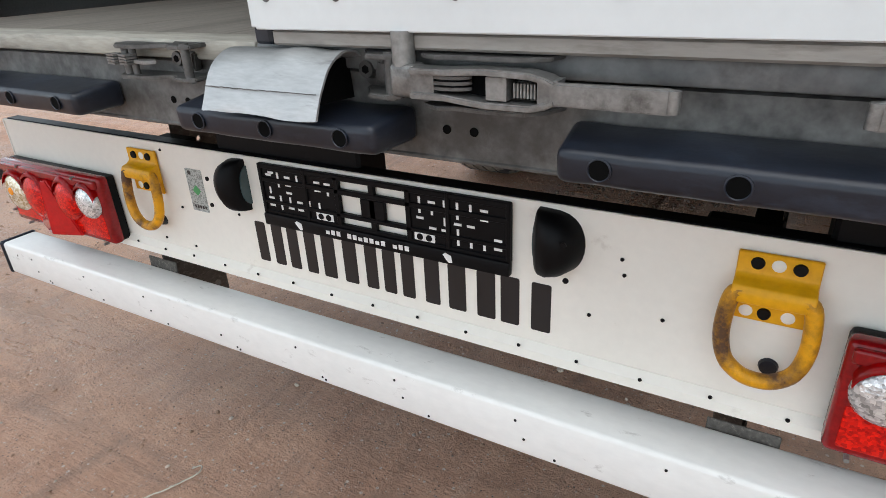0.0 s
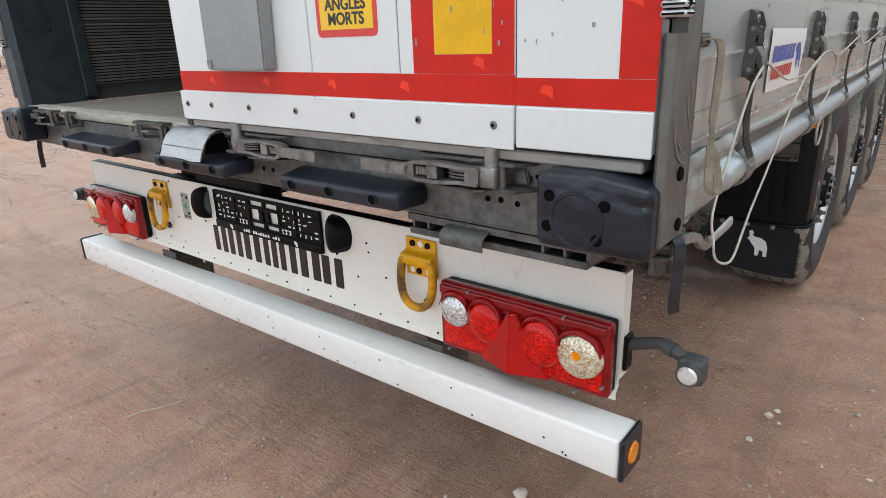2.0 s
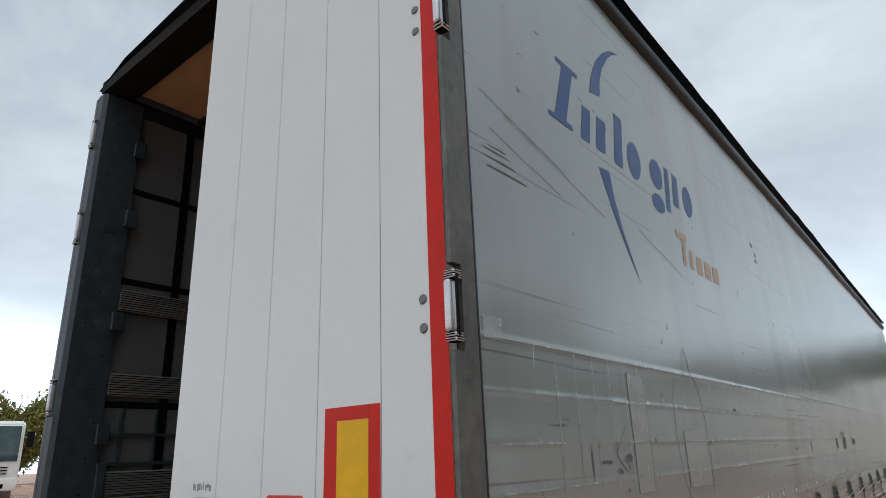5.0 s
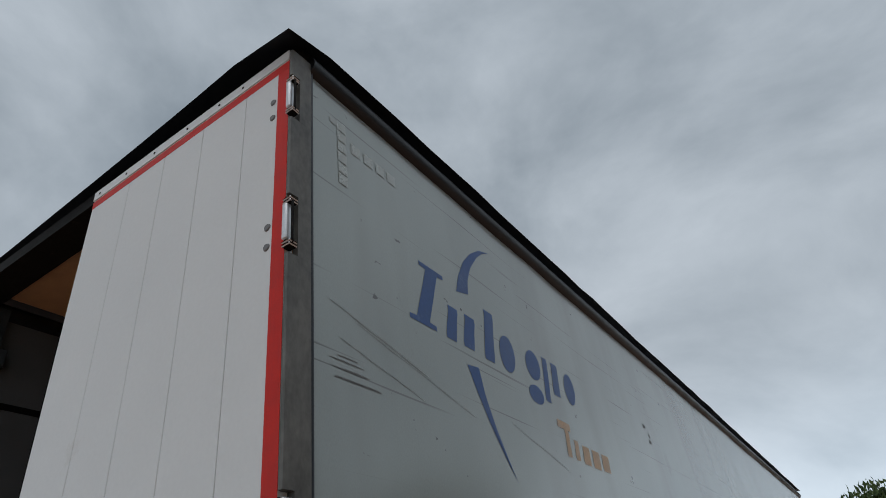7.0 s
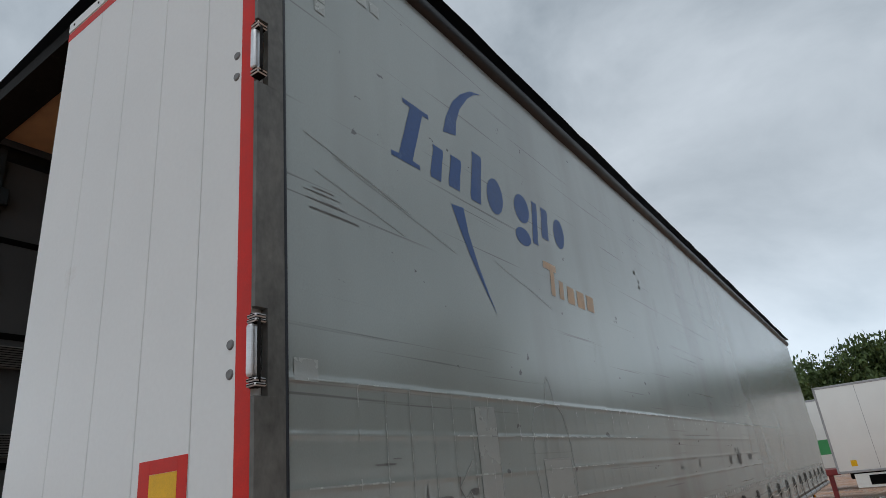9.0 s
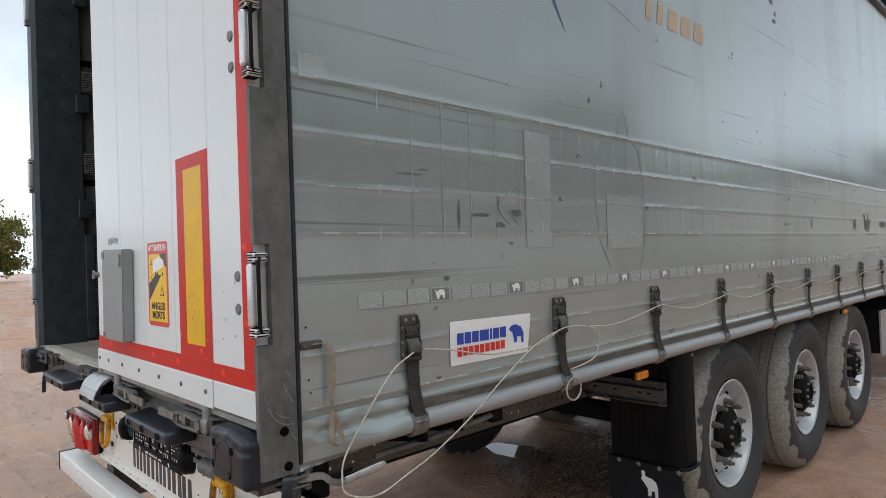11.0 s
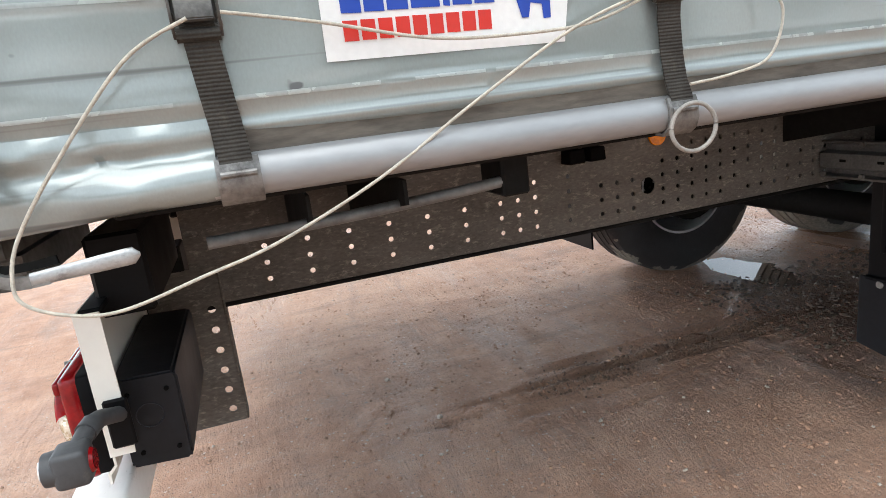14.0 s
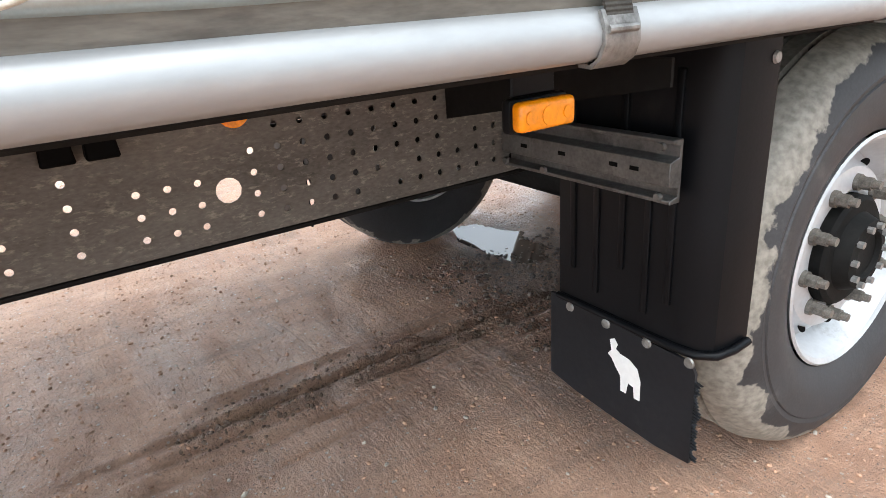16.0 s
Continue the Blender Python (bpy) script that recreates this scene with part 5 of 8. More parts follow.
# plate holder, a black frame with real openings
holder = at_part("plate_holder")
holder["label"] = "empty black plastic number plate holder"
X0, X1, Z0, Z1 = -0.246, 0.284, 0.802, 0.928
hy0, hy1 = PY - 0.012, PY - 0.0015
bm = bmesh.new()
box(bm, X0, -0.058, hy0 + 0.004, hy1, 0.832, Z1 - 0.004, 0.002)
box(bm, 0.097, X1, hy0 + 0.004, hy1, 0.832, Z1 - 0.004, 0.002)
for z0, z1 in ((Z1 - 0.010, Z1), (0.892, 0.902), (0.848, 0.856), (0.826, 0.834)):
    box(bm, X0, X1, hy0 + 0.001, hy1, z0, z1, 0.0015)
box(bm, -0.006, 0.046, hy0 + 0.002, hy1, 0.856, 0.892, 0.0015)
box(bm, 0.014, 0.026, hy0 + 0.002, hy1, 0.832, Z1 - 0.006, 0.001)
for xx in (-0.062, 0.090):
    box(bm, xx, xx + 0.010, hy0 + 0.001, hy1, 0.832, Z1 - 0.004, 0.001)
for xx in (X0, X1 - 0.008, -0.135, 0.168):
    box(bm, xx, xx + 0.008, hy0, hy1, 0.826, Z1, 0.0015)
part("holder_frame", bm, plastic_black, holder)
bm = bmesh.new()
box(bm, X0, X1, hy0 - 0.004, hy1, Z0, 0.828, 0.004, 2)
part("holder_strip", bm, plastic_black, holder)
rs = random.Random(8)
slot = bmesh.new()
box(slot, -0.007, 0.007, -0.0004, 0.0004, -0.0022, 0.0022)
slot_ob = part("slot", slot, white_ink, holder)
slot_ob.matrix_basis = Matrix.Translation((-0.215, hy0 + 0.0032, 0.912))
quarter = Matrix.Rotation(radians(90), 4, "Y")
for cx in (-0.150, 0.190):
    for i in range(7):
        for k in range(5):
            if rs.random() < 0.55:
                again(slot_ob, (cx - 0.072 + 0.024 * i, hy0 + 0.0032, 0.845 + 0.0155 * k), holder, quarter if rs.random() < 0.5 else None)
for x0, x1 in ((-0.112, -0.072), (0.105, 0.145)):
    bm = bmesh.new()
    box(bm, x0, x1, hy0 + 0.0025, hy0 + 0.0038, 0.834, 0.848)
    part("slot_window", bm, white_ink, holder)
for x in (-0.101, -0.083, 0.116, 0.134):
    bm = bmesh.new()
    cyl(bm, (x, hy0 + 0.004, 0.841), (x, hy0 + 0.0015, 0.841), 0.006, n=12)
    part("clip_button", bm, plastic_black, holder)
for k in range(15):
    if k == 3 or k == 11:
        continue
    plate("strip_mark", -0.088 + 0.0125 * k, -0.0795 + 0.0125 * k, 0.811, 0.811 + (0.0095 if k % 3 else 0.007), hy0 - 0.004, white_ink, holder, 0.0005)
for x in (-0.155, 0.172):
    bm = bmesh.new()
    prism(bm, [(x - 0.009, 0.820), (x - 0.004, 0.824), (x + 0.007, 0.820), (x + 0.009, 0.808), (x + 0.003, 0.806), (x - 0.003, 0.812)], "xz", hy0 - 0.0045, hy0 - 0.004)
    part("strip_mark", bm, white_ink, holder)

# number plate lamps: black half-drum hoods with a clear window facing the plate
for x0, sgn in ((-0.292, -1), (0.328, 1)):
    lamp = at_part("plate_lamp")
    lamp["label"] = "black hooded number plate lamp"
    bm = bmesh.new()
    n = 14
    rows = []
    for i in range(n + 1):
        a = math.pi * i / n
        z = 0.874 + 0.053 * math.cos(a)
        w = max(math.sin(a), 0.0) ** 0.55
        rows.append([bm.verts.new((x0 + sgn * 0.072 * max(w, 0.12) * c, PY - 0.050 * max(w, 0.15) * sd, z)) for c, sd in ((0.0, 0.0), (0.0, 0.55), (0.16, 0.85), (0.45, 1.0), (0.8, 0.72), (1.0, 0.0))])
    for a, c in zip(rows, rows[1:]):
        for k in range(5):
            bm.faces.new((a[k], a[k + 1], c[k + 1], c[k]))
    for r in (rows[0], rows[-1]):
        bm.faces.new(r)
    bmesh.ops.recalc_face_normals(bm, faces=bm.faces[:])
    part("hood", bm, plastic_black, lamp, sharp=50)
    bm = bmesh.new()
    prism(bm, [(PY - 0.022 * math.sin(math.pi * i / 12), 0.874 + 0.040 * math.cos(math.pi * i / 12)) for i in range(13)], "yz", x0 - sgn * 0.001, x0 - sgn * 0.004)
    part("lamp_window", bm, glass_dark, lamp)
    bm = bmesh.new()
    cyl(bm, (x0 + sgn * 0.055, PY - 0.049, 0.895), (x0 + sgn * 0.055, PY - 0.0515, 0.895), 0.0045, n=10)
    part("screw", bm, plastic_black, lamp)
    bm = bmesh.new()
    cyl(bm, (x0 + sgn * 0.060, PY - 0.047, 0.838), (x0 + sgn * 0.060, PY - 0.0495, 0.838), 0.0045, n=10)
    part("screw", bm, plastic_black, lamp)

# inspection sticker
bm = bmesh.new()
prism(bm, rounded(-0.478, -0.428, 0.790, 0.886, 0.003), "xz", PY - 0.0008, PY)
part("inspection_sticker", bm, grey_tape, rear_panel, "small silver inspection sticker with unreadable print")
bm = bmesh.new()
prism(bm, [(-0.453, 0.850), (-0.440, 0.838), (-0.453, 0.826), (-0.466, 0.838)], "xz", PY - 0.0012, PY - 0.0008, 0)
for k in range(5):
    box(bm, -0.470 + 0.008 * k, -0.465 + 0.008 * k, PY - 0.0012, PY - 0.0008, 0.797, 0.804, mi=1)
cyl(bm, (-0.466, PY - 0.0008, 0.877), (-0.466, PY - 0.0012, 0.877), 0.005, n=12, mi=1)
part("sticker_print", bm, [green_paint, black_ink], rear_panel)


def lashing_ring(x):
    """Yellow bracket bolted to the panel with a hanging D-shaped ring."""
    o = at_part("lashing_ring")
    o["label"] = "yellow lashing bracket with a rusty hanging ring"
    bm = bmesh.new()
    prof = [(PY - 0.002, 0.914), (PY - 0.008, 0.914), (PY - 0.008, 0.886), (PY - 0.014, 0.880), (PY - 0.030, 0.876), (PY - 0.034, 0.866), (PY - 0.032, 0.852), (PY - 0.020, 0.846), (PY - 0.008, 0.842), (PY - 0.008, 0.816), (PY - 0.002, 0.816)]
    prism(bm, prof, "yz", x - 0.048, x + 0.048)
    bmesh.ops.bevel(bm, geom=bm.edges[:], offset=0.0015, segments=1, affect="EDGES")
    part("bracket", bm, yellow_paint, o)
    for dx, dz, m in ((-0.024, 0.900, dark_steel), (0.0, 0.900, cream_paint), (0.024, 0.900, dark_steel), (-0.028, 0.829, cream_paint), (-0.006, 0.829, dark_steel), (0.022, 0.829, cream_paint)):
        bm = bmesh.new()
        cyl(bm, (x + dx, PY - 0.008, dz), (x + dx, PY - (0.012 if m is dark_steel else 0.0085), dz), 0.0085, 0.0075, 14)
        part("bracket_bolt", bm, m, o)
    bm = bmesh.new()
    pts = [(x - 0.030, PY - 0.022, 0.866)]
    pts += [(x - 0.044, PY - 0.024, 0.862), (x - 0.050, PY - 0.026, 0.838), (x - 0.051, PY - 0.029, 0.798), (x - 0.042, PY - 0.032, 0.765), (x - 0.022, PY - 0.034, 0.747), (x, PY - 0.034, 0.742)]
    pts += [(2 * x - q[0], q[1], q[2]) for q in pts[-2::-1]]
    sweep(bm, smooth_path(pts, 4), ring_section(0.0108, 10), up=(0, 1, 0))
    part("ring", bm, rust_yellow, o, sharp=70)
    bm = bmesh.new()
    cyl(bm, (x + 0.012, PY, 0.746), (x + 0.012, PY - 0.006, 0.746), 0.013, 0.011, 14)
    part("rubber_stop", bm, rubber, o)


lashing_ring(-0.607)
lashing_ring(0.651)


def tail_lamp(s):
    """Wide red tail lamp: bevelled lens, four round reflectors, a triangle between them."""
    o = at_part("tail_lamp")
    o["label"] = "wide red tail lamp with clear round ends and a triangle"

    def put(name, bm, m, sharp=35, label=""):
        for v in bm.verts:
            v.co.x *= s
        if s < 0:
            bmesh.ops.reverse_faces(bm, faces=bm.faces[:])
        part(name, bm, m, o, label, sharp)

    a, b, z0, z1 = 0.739, 1.168, 0.670, 0.840
    y0 = PY - 0.058
    bm = bmesh.new()
    box(bm, a + 0.002, b - 0.002, PY - 0.040, PY, z0 + 0.002, z1 - 0.002, 0.008, 2)
    put("housing", bm, plastic_black)
    bm = bmesh.new()
    box(bm, a, b, y0 + 0.010, PY - 0.018, z0, z1, 0.010, 3)
    put("lens", bm, red_deep)
    # lower facets behind the cover, and a smooth upper field
    for p, q, zl, zh in ((a + 0.014, a + 0.150, z0 + 0.014, 0.748), (b - 0.190, b - 0.014, z0 + 0.014, 0.735)):
        bm = bmesh.new()
        box(bm, p, q, y0 + 0.0075, y0 + 0.014, zl, zh, 0.003, 2)
        put("facet_panel", bm, red_facets)
    bm = bmesh.new()
    box(bm, a + 0.088, b - 0.085, y0 + 0.0070, y0 + 0.014, 0.745, 0.800, 0.003, 2)
    put("upper_field", bm, red_dark)
    bm = bmesh.new()
    box(bm, a + 0.006, b - 0.006, y0 + 0.002, y0 + 0.014, z1 - 0.028, z1 - 0.006, 0.005, 3)
    put("top_band", bm, red_deep)
    for cx, cz, r, m in ((a + 0.052, 0.776, 0.040, clear_facets), (a + 0.136, 0.768, 0.045, red_facets), (b - 0.152, 0.758, 0.050, red_facets), (b - 0.062, 0.757, 0.050, amber_facets)):
        tall = 1.0 if m is not red_facets else 1.12
        bm = bmesh.new()
        lathe(bm, [(-0.004, r * 1.03), (0.008, r * 1.02), (0.0155, r * 0.90), (0.0205, r * 0.68), (0.0235, r * 0.42), (0.0245, r * 0.18), (0.0248, 0.0004)], 40)
        for v in bm.verts:
            v.co.z *= tall
        bmesh.ops.transform(bm, matrix=Matrix.Translation((cx, y0 + 0.012, cz)) @ Matrix.Rotation(radians(-90), 4, "Z"), verts=bm.verts)
        put("round_lens", bm, m, 60)
        # smooth red hood above the round lens
        bm = bmesh.new()
        rows = []
        for q in range(17):
            an = math.pi * (0.06 + 0.88 * q / 16)
            rows.append([bm.verts.new((cx + rr * math.cos(an), yy, cz + tall * rr * math.sin(an) + up)) for rr, yy, up in ((r * 1.00, y0 - 0.006, 0.0), (r * 1.03, y0 - 0.0055, 0.004), (r * 1.04, y0 - 0.001, 0.010), (r * 1.02, y0 + 0.010, 0.014))])
        for p, q in zip(rows, rows[1:]):
            for k in range(3):
                bm.faces.new((p[k], p[k + 1], q[k + 1], q[k]))
        bmesh.ops.solidify(bm, geom=bm.faces[:], thickness=0.002)
        put("lens_hood", bm, red_skin, 60)
    bm = bmesh.new()
    cyl(bm, (b - 0.062, y0 - 0.009, 0.764), (b - 0.062, y0 - 0.0142, 0.764), 0.013, 0.009, 16)
    put("amber_bulb", bm, amber_lens)
    # triangle: two sloping faces that meet in a ridge
    bm = bmesh.new()
    cx = (a + b) / 2 - 0.005
    base = [(cx - 0.088, y0 + 0.004, z0 + 0.006), (cx, y0 - 0.022, z0 + 0.004), (cx + 0.088, y0 + 0.004, z0 + 0.006), (cx + 0.009, y0 - 0.004, 0.815), (cx, y0 - 0.014, 0.812), (cx - 0.009, y0 - 0.004, 0.815)]
    front = [bm.verts.new(q) for q in base]
    back = [bm.verts.new((q[0], y0 + 0.012, q[2])) for q in base]
    bm.faces.new((front[0], front[1], front[4], front[5]))
    bm.faces.new((front[1], front[2], front[3], front[4]))
    for k in range(6):
        bm.faces.new((front[k], back[k], back[(k + 1) % 6], front[(k + 1) % 6]))
    bmesh.ops.recalc_face_normals(bm, faces=bm.faces[:])
    bmesh.ops.bevel(bm, geom=[e for e in bm.edges if len(e.link_faces) == 2], offset=0.0025, segments=2, affect="EDGES")
    put("triangle_reflector", bm, red_skin, 30)
    for x, z in ((a + 0.09, 0.832), (b - 0.10, 0.832), (a + 0.03, 0.672), (b - 0.07, 0.672), (b - 0.01, 0.70)):
        bm = bmesh.new()
        cyl(bm, (x, y0 + 0.012, z), (x, y0 + 0.0, z), 0.0035, n=8)
        put("screw", bm, bright_steel)
    # outrigger lamp on a rubber arm
    bm = bmesh.new()
    sweep(bm, smooth_path([(1.172, 0.225, 0.768), (1.205, 0.222, 0.782), (1.240, 0.215, 0.796), (1.262, 0.208, 0.798), (1.290, 0.200, 0.790), (1.312, 0.192, 0.780)], 5), ring_section(0.0125, 10))
    cyl(bm, (1.255, 0.210, 0.798), (1.275, 0.204, 0.795), 0.0150, n=12)
    put("lamp_arm", bm, pod_grey, 60)
    bm = bmesh.new()
    box(bm, 1.172, 1.180, 0.205, 0.240, 0.715, 0.795, 0.003)
    put("arm_bracket", bm, plastic_black)
    bm = bmesh.new()
    box(bm, 1.290, 1.338, 0.172, 0.215, 0.749, 0.799, 0.008, 3)
    cyl(bm, (1.314, 0.160, 0.774), (1.314, 0.180, 0.774), 0.022, 0.024, 20)
    put("lamp_pod", bm, pod_grey)
    bm = bmesh.new()
    cyl(bm, (1.314, 0.160, 0.774), (1.314, 0.156, 0.774), 0.0185, 0.015, 20)
    put("pod_lens", bm, clear_lens)
    bm = bmesh.new()
    cyl(bm, (1.314, 0.214, 0.774), (1.314, 0.219, 0.774), 0.018, 0.014, 16)
    put("pod_rear_lens", bm, red_deep)
    # dark box behind the panel's end
    bm = bmesh.new()
    prism(bm, [(0.207, 0.800), (0.207, 0.640), (0.297, 0.634), (0.303, 0.640), (0.305, 0.788), (0.300, 0.796)], "yz", 0.74, 1.110)
    bmesh.ops.bevel(bm, geom=bm.edges[:], offset=0.004, segments=2, affect="EDGES")
    put("lamp_case", bm, flap_rubber)
    bm = bmesh.new()
    sweep(bm, [(1.1105, 0.252 + 0.021 * math.cos(q), 0.728 + 0.021 * math.sin(q)) for q in np.linspace(0, 2 * math.pi, 25)[:-1]], ring_section(0.0009, 5), up=(1, 0, 0), closed=True)
    put("case_ring", bm, rubber, 70)
    for y, z in ((0.225, 0.770), (0.285, 0.768), (0.228, 0.665), (0.284, 0.662)):
        bm = bmesh.new()
        cyl(bm, (1.108, y, z), (1.1125, y, z), 0.004, n=10)
        put("case_screw", bm, matte_dark)


tail_lamp(1)
tail_lamp(-1)

# ---- underride bar ----
def holed_cell(bm, x, t, ya, yb, za, zb, r, cy=None, cz=None):
    """A rectangle of sheet of thickness t, square to x, with a round hole where r is not 0."""
    cy, cz, n = (ya + yb) / 2 if cy is None else cy, (za + zb) / 2 if cz is None else cz, 12
    corners = [(yb, zb), (ya, zb), (ya, za), (yb, za)]

    def skins(q):
        bm.faces.new([bm.verts.new((x + t / 2, *p)) for p in q])
        bm.faces.new([bm.verts.new((x - t / 2, *p)) for p in reversed(q)])

    if not r:
        skins(corners)
        return
    turn = [2 * math.pi * k / n for k in range(n)]
    ring = [(cy + r * math.cos(a), cz + r * math.sin(a)) for a in turn]
    rim = []
    for a in turn:
        d = min((yb - cy if math.cos(a) > 0 else cy - ya) / max(abs(math.cos(a)), 1e-6), (zb - cz if math.sin(a) > 0 else cz - za) / max(abs(math.sin(a)), 1e-6))
        rim.append((cy + d * math.cos(a), cz + d * math.sin(a)))
    for k in range(n):
        j = (k + 1) % n
        q = [ring[k], rim[k]]
        for c in corners:
            if turn[k] + 1e-4 < math.atan2(c[1] - cz, c[0] - cy) % (2 * math.pi) < turn[k] + 2 * math.pi / n - 1e-4:
                q.append(c)
        skins(q + [rim[j], ring[j]])
        bm.faces.new([bm.verts.new(p) for p in ((x + t / 2, *ring[k]), (x + t / 2, *ring[j]), (x - t / 2, *ring[j]), (x - t / 2, *ring[k]))])


guard = at_part("underride_bar")
guard["label"] = "long scuffed white underride bar"
lean = Matrix.Translation((0, 0, 0.566)) @ Matrix.Rotation(radians(-0.36), 4, "Y")
bm = bmesh.new()
box(bm, -1.216, 1.216, 0.106, 0.198, -0.046, 0.046, 0.008, 3)
bmesh.ops.transform(bm, matrix=lean, verts=bm.verts)
part("bar_profile", bm, bar_paint, guard)
for s in (1, -1):
    bm = bmesh.new()
    box(bm, s * 1.2165 if s > 0 else -1.228, 1.228 if s > 0 else -1.2165, 0.104, 0.200, -0.048, 0.048, 0.004)
    bmesh.ops.transform(bm, matrix=lean, verts=bm.verts)
    part("end_cap", bm, rubber, guard)
    bm = bmesh.new()
    cyl(bm, (s * 1.228, 0.152, 0), (s * 1.2315, 0.152, 0), 0.024, 0.022, 24)
    bmesh.ops.transform(bm, matrix=lean, verts=bm.verts)
    part("side_reflector", bm, amber_lens, guard, "round amber reflector")
bm = bmesh.new()
cyl(bm, (0, 0.1065, 0), (0, 0.1048, 0), 0.0024, n=8)
dot = part("rivet", bm, plastic_black, guard)
dot.matrix_basis = lean @ Matrix.Translation((-1.15, 0, 0.02))
rs = random.Random(3)
for i in range(10):
    x = -1.08 + 0.235 * i
    for dx, dz in ((0, 0.022), (0.015, -0.012), (0.06, -0.03), (0.068, -0.034)):
        if rs.random() < 0.75:
            o = again(dot, (0, 0, 0), guard)
            o.matrix_basis = lean @ Matrix.Translation((x + dx, 0, dz))
for s in (1, -1):
    bm = bmesh.new()
    columns = ((0.205, 0.268, (0.496, 0.548)), (0.268, 0.312, ()), (0.312, 0.366, tuple(0.496 + 0.052 * k for k in range(7))))
    for ya, yb, holes in columns:
        z = 0.462
        for hz in holes:
            if hz - 0.024 > z + 1e-4:
                holed_cell(bm, s * 0.65, 0.006, ya, yb, z, hz - 0.024, 0.0)
            holed_cell(bm, s * 0.65, 0.006, ya, yb, max(z, hz - 0.024), hz + 0.024, 0.0095, None, hz)
            z = hz + 0.024
        holed_cell(bm, s * 0.65, 0.006, ya, yb, z, 0.86, 0.0)
    box(bm, s * 0.65 - 0.05, s * 0.65 + 0.004, 0.366, 0.372, 0.462, 0.86, 0.002)
    box(bm, s * 0.65 - 0.05, s * 0.65 + 0.05, 0.199, 0.205, 0.50, 0.63, 0.002)
    part("bar_bracket", bm, web_steel, guard, sharp=20)
for x0, x1 in ((-0.385, -0.02), (0.70, 1.10)):
    bm = bmesh.new()
    box(bm, x0, x1, 0.215, 0.30, 0.90, 1.034, 0.006)
    part("cable_box", bm, plastic_black, trailer)
bm = bmesh.new()
box(bm, -0.05, 0.05, 0.20, 0.30, 0.66, 0.92, 0.004)
for s in (1, -1):
    o = part("panel_strut", bm.copy(), dark_steel, trailer)
    o.matrix_basis = Matrix.Translation((s * 0.60, 0, 0))
bm.free()


# ---- side curtain ----
def curtain_offset(y, z):
    """How far the cloth stands out from its plane."""
    t = (z - 1.10) / 2.66
    u = 0.010 * math.sin(math.pi * min(max(t, 0), 1)) * (1 - math.exp(-y * 1.2))
    u += 0.016 * math.exp(-((z - 1.98) / 0.20) ** 2) * min(1.0, max(0.0, (y - 2.0) / 3.0)) + 0.006 * noise.noise((y * 0.55, z * 0.7, 1.0)) + 0.0022 * noise.noise((y * 2.3, z * 1.9, 4.0))
    low = math.exp(-((z - 1.16) / 0.10) ** 2)
    u += low * (0.010 * noise.noise((y * 3.0, z * 16, 9.0)) * math.exp(-((y - 0.3) / 0.6) ** 2) + 0.004 * noise.noise((y * 5, z * 9, 2)))
    for k in range(19):
        d = (y - (0.452 + 0.695 * k)) / 0.12
        if abs(d) < 3:
            u -= 0.006 * math.exp(-d * d) * math.exp(-((z - 1.25) / 0.22) ** 2)
    for z0, a in ((2.020, 0.004), (1.880, 0.0025), (1.750, 0.0025), (1.632, 0.002), (1.335, 0.0022), (1.205, 0.003), (2.62, 0.001)):
        if abs(z - z0) < 0.05:
            u += a * math.exp(-((z - z0) / 0.008) ** 2) * (0.7 + 0.6 * noise.noise((y * 6, z0, 3))) * (0 if y > 9 and z0 < 1.9 else 1)
    if 1.632 < z < 2.02 and y < 8:
        g = (y - 0.17) % 0.118
        u += 0.0012 * math.exp(-((g - 0.06) / 0.010) ** 2) * (0.6 + noise.noise((y * 3, z * 12, 7)))
    u += 0.007 * math.exp(-((z - 1.170) / 0.007) ** 2) - 0.016 * min(1.0, max(0.0, (1.162 - z) / 0.012))
    return u


ys = np.concatenate((np.linspace(0.092, 3.2, 250), np.linspace(3.2, LONG, 200)[1:]))
zs = np.concatenate((np.linspace(1.128, 1.66, 110), np.linspace(1.66, 2.06, 70)[1:], np.linspace(2.06, 3.765, 60)[1:]))
c_verts = [(HALF + 0.002 + curtain_offset(float(y), float(z)), float(y), float(z)) for z in zs for y in ys]
nyy = len(ys)
c_faces = [(j * nyy + i, j * nyy + i + 1, (j + 1) * nyy + i + 1, (j + 1) * nyy + i) for j in range(len(zs) - 1) for i in range(nyy - 1)]
c_mesh = bpy.data.meshes.new("side_curtain")
c_mesh.from_pydata(c_verts, [], c_faces)
c_mesh.polygons.foreach_set("use_smooth", [True] * len(c_mesh.polygons))
c_mesh.materials.append(tarp)
curtain = new("side_curtain", c_mesh)
curtain.parent = trailer
curtain.matrix_parent_inverse = trailer.matrix_basis.inverted()
curtain["label"] = "silver-grey tarpaulin side curtain with creases and scuffs"
bm = bmesh.new()
box(bm, HALF - 0.02, HALF - 0.012, 0.10, LONG, 1.13, 3.78)
part("curtain_lining", bm, inner_cloth, trailer)


def on_cloth(y, z, d=0.0015):
    return HALF + 0.002 + curtain_offset(y, z) + d


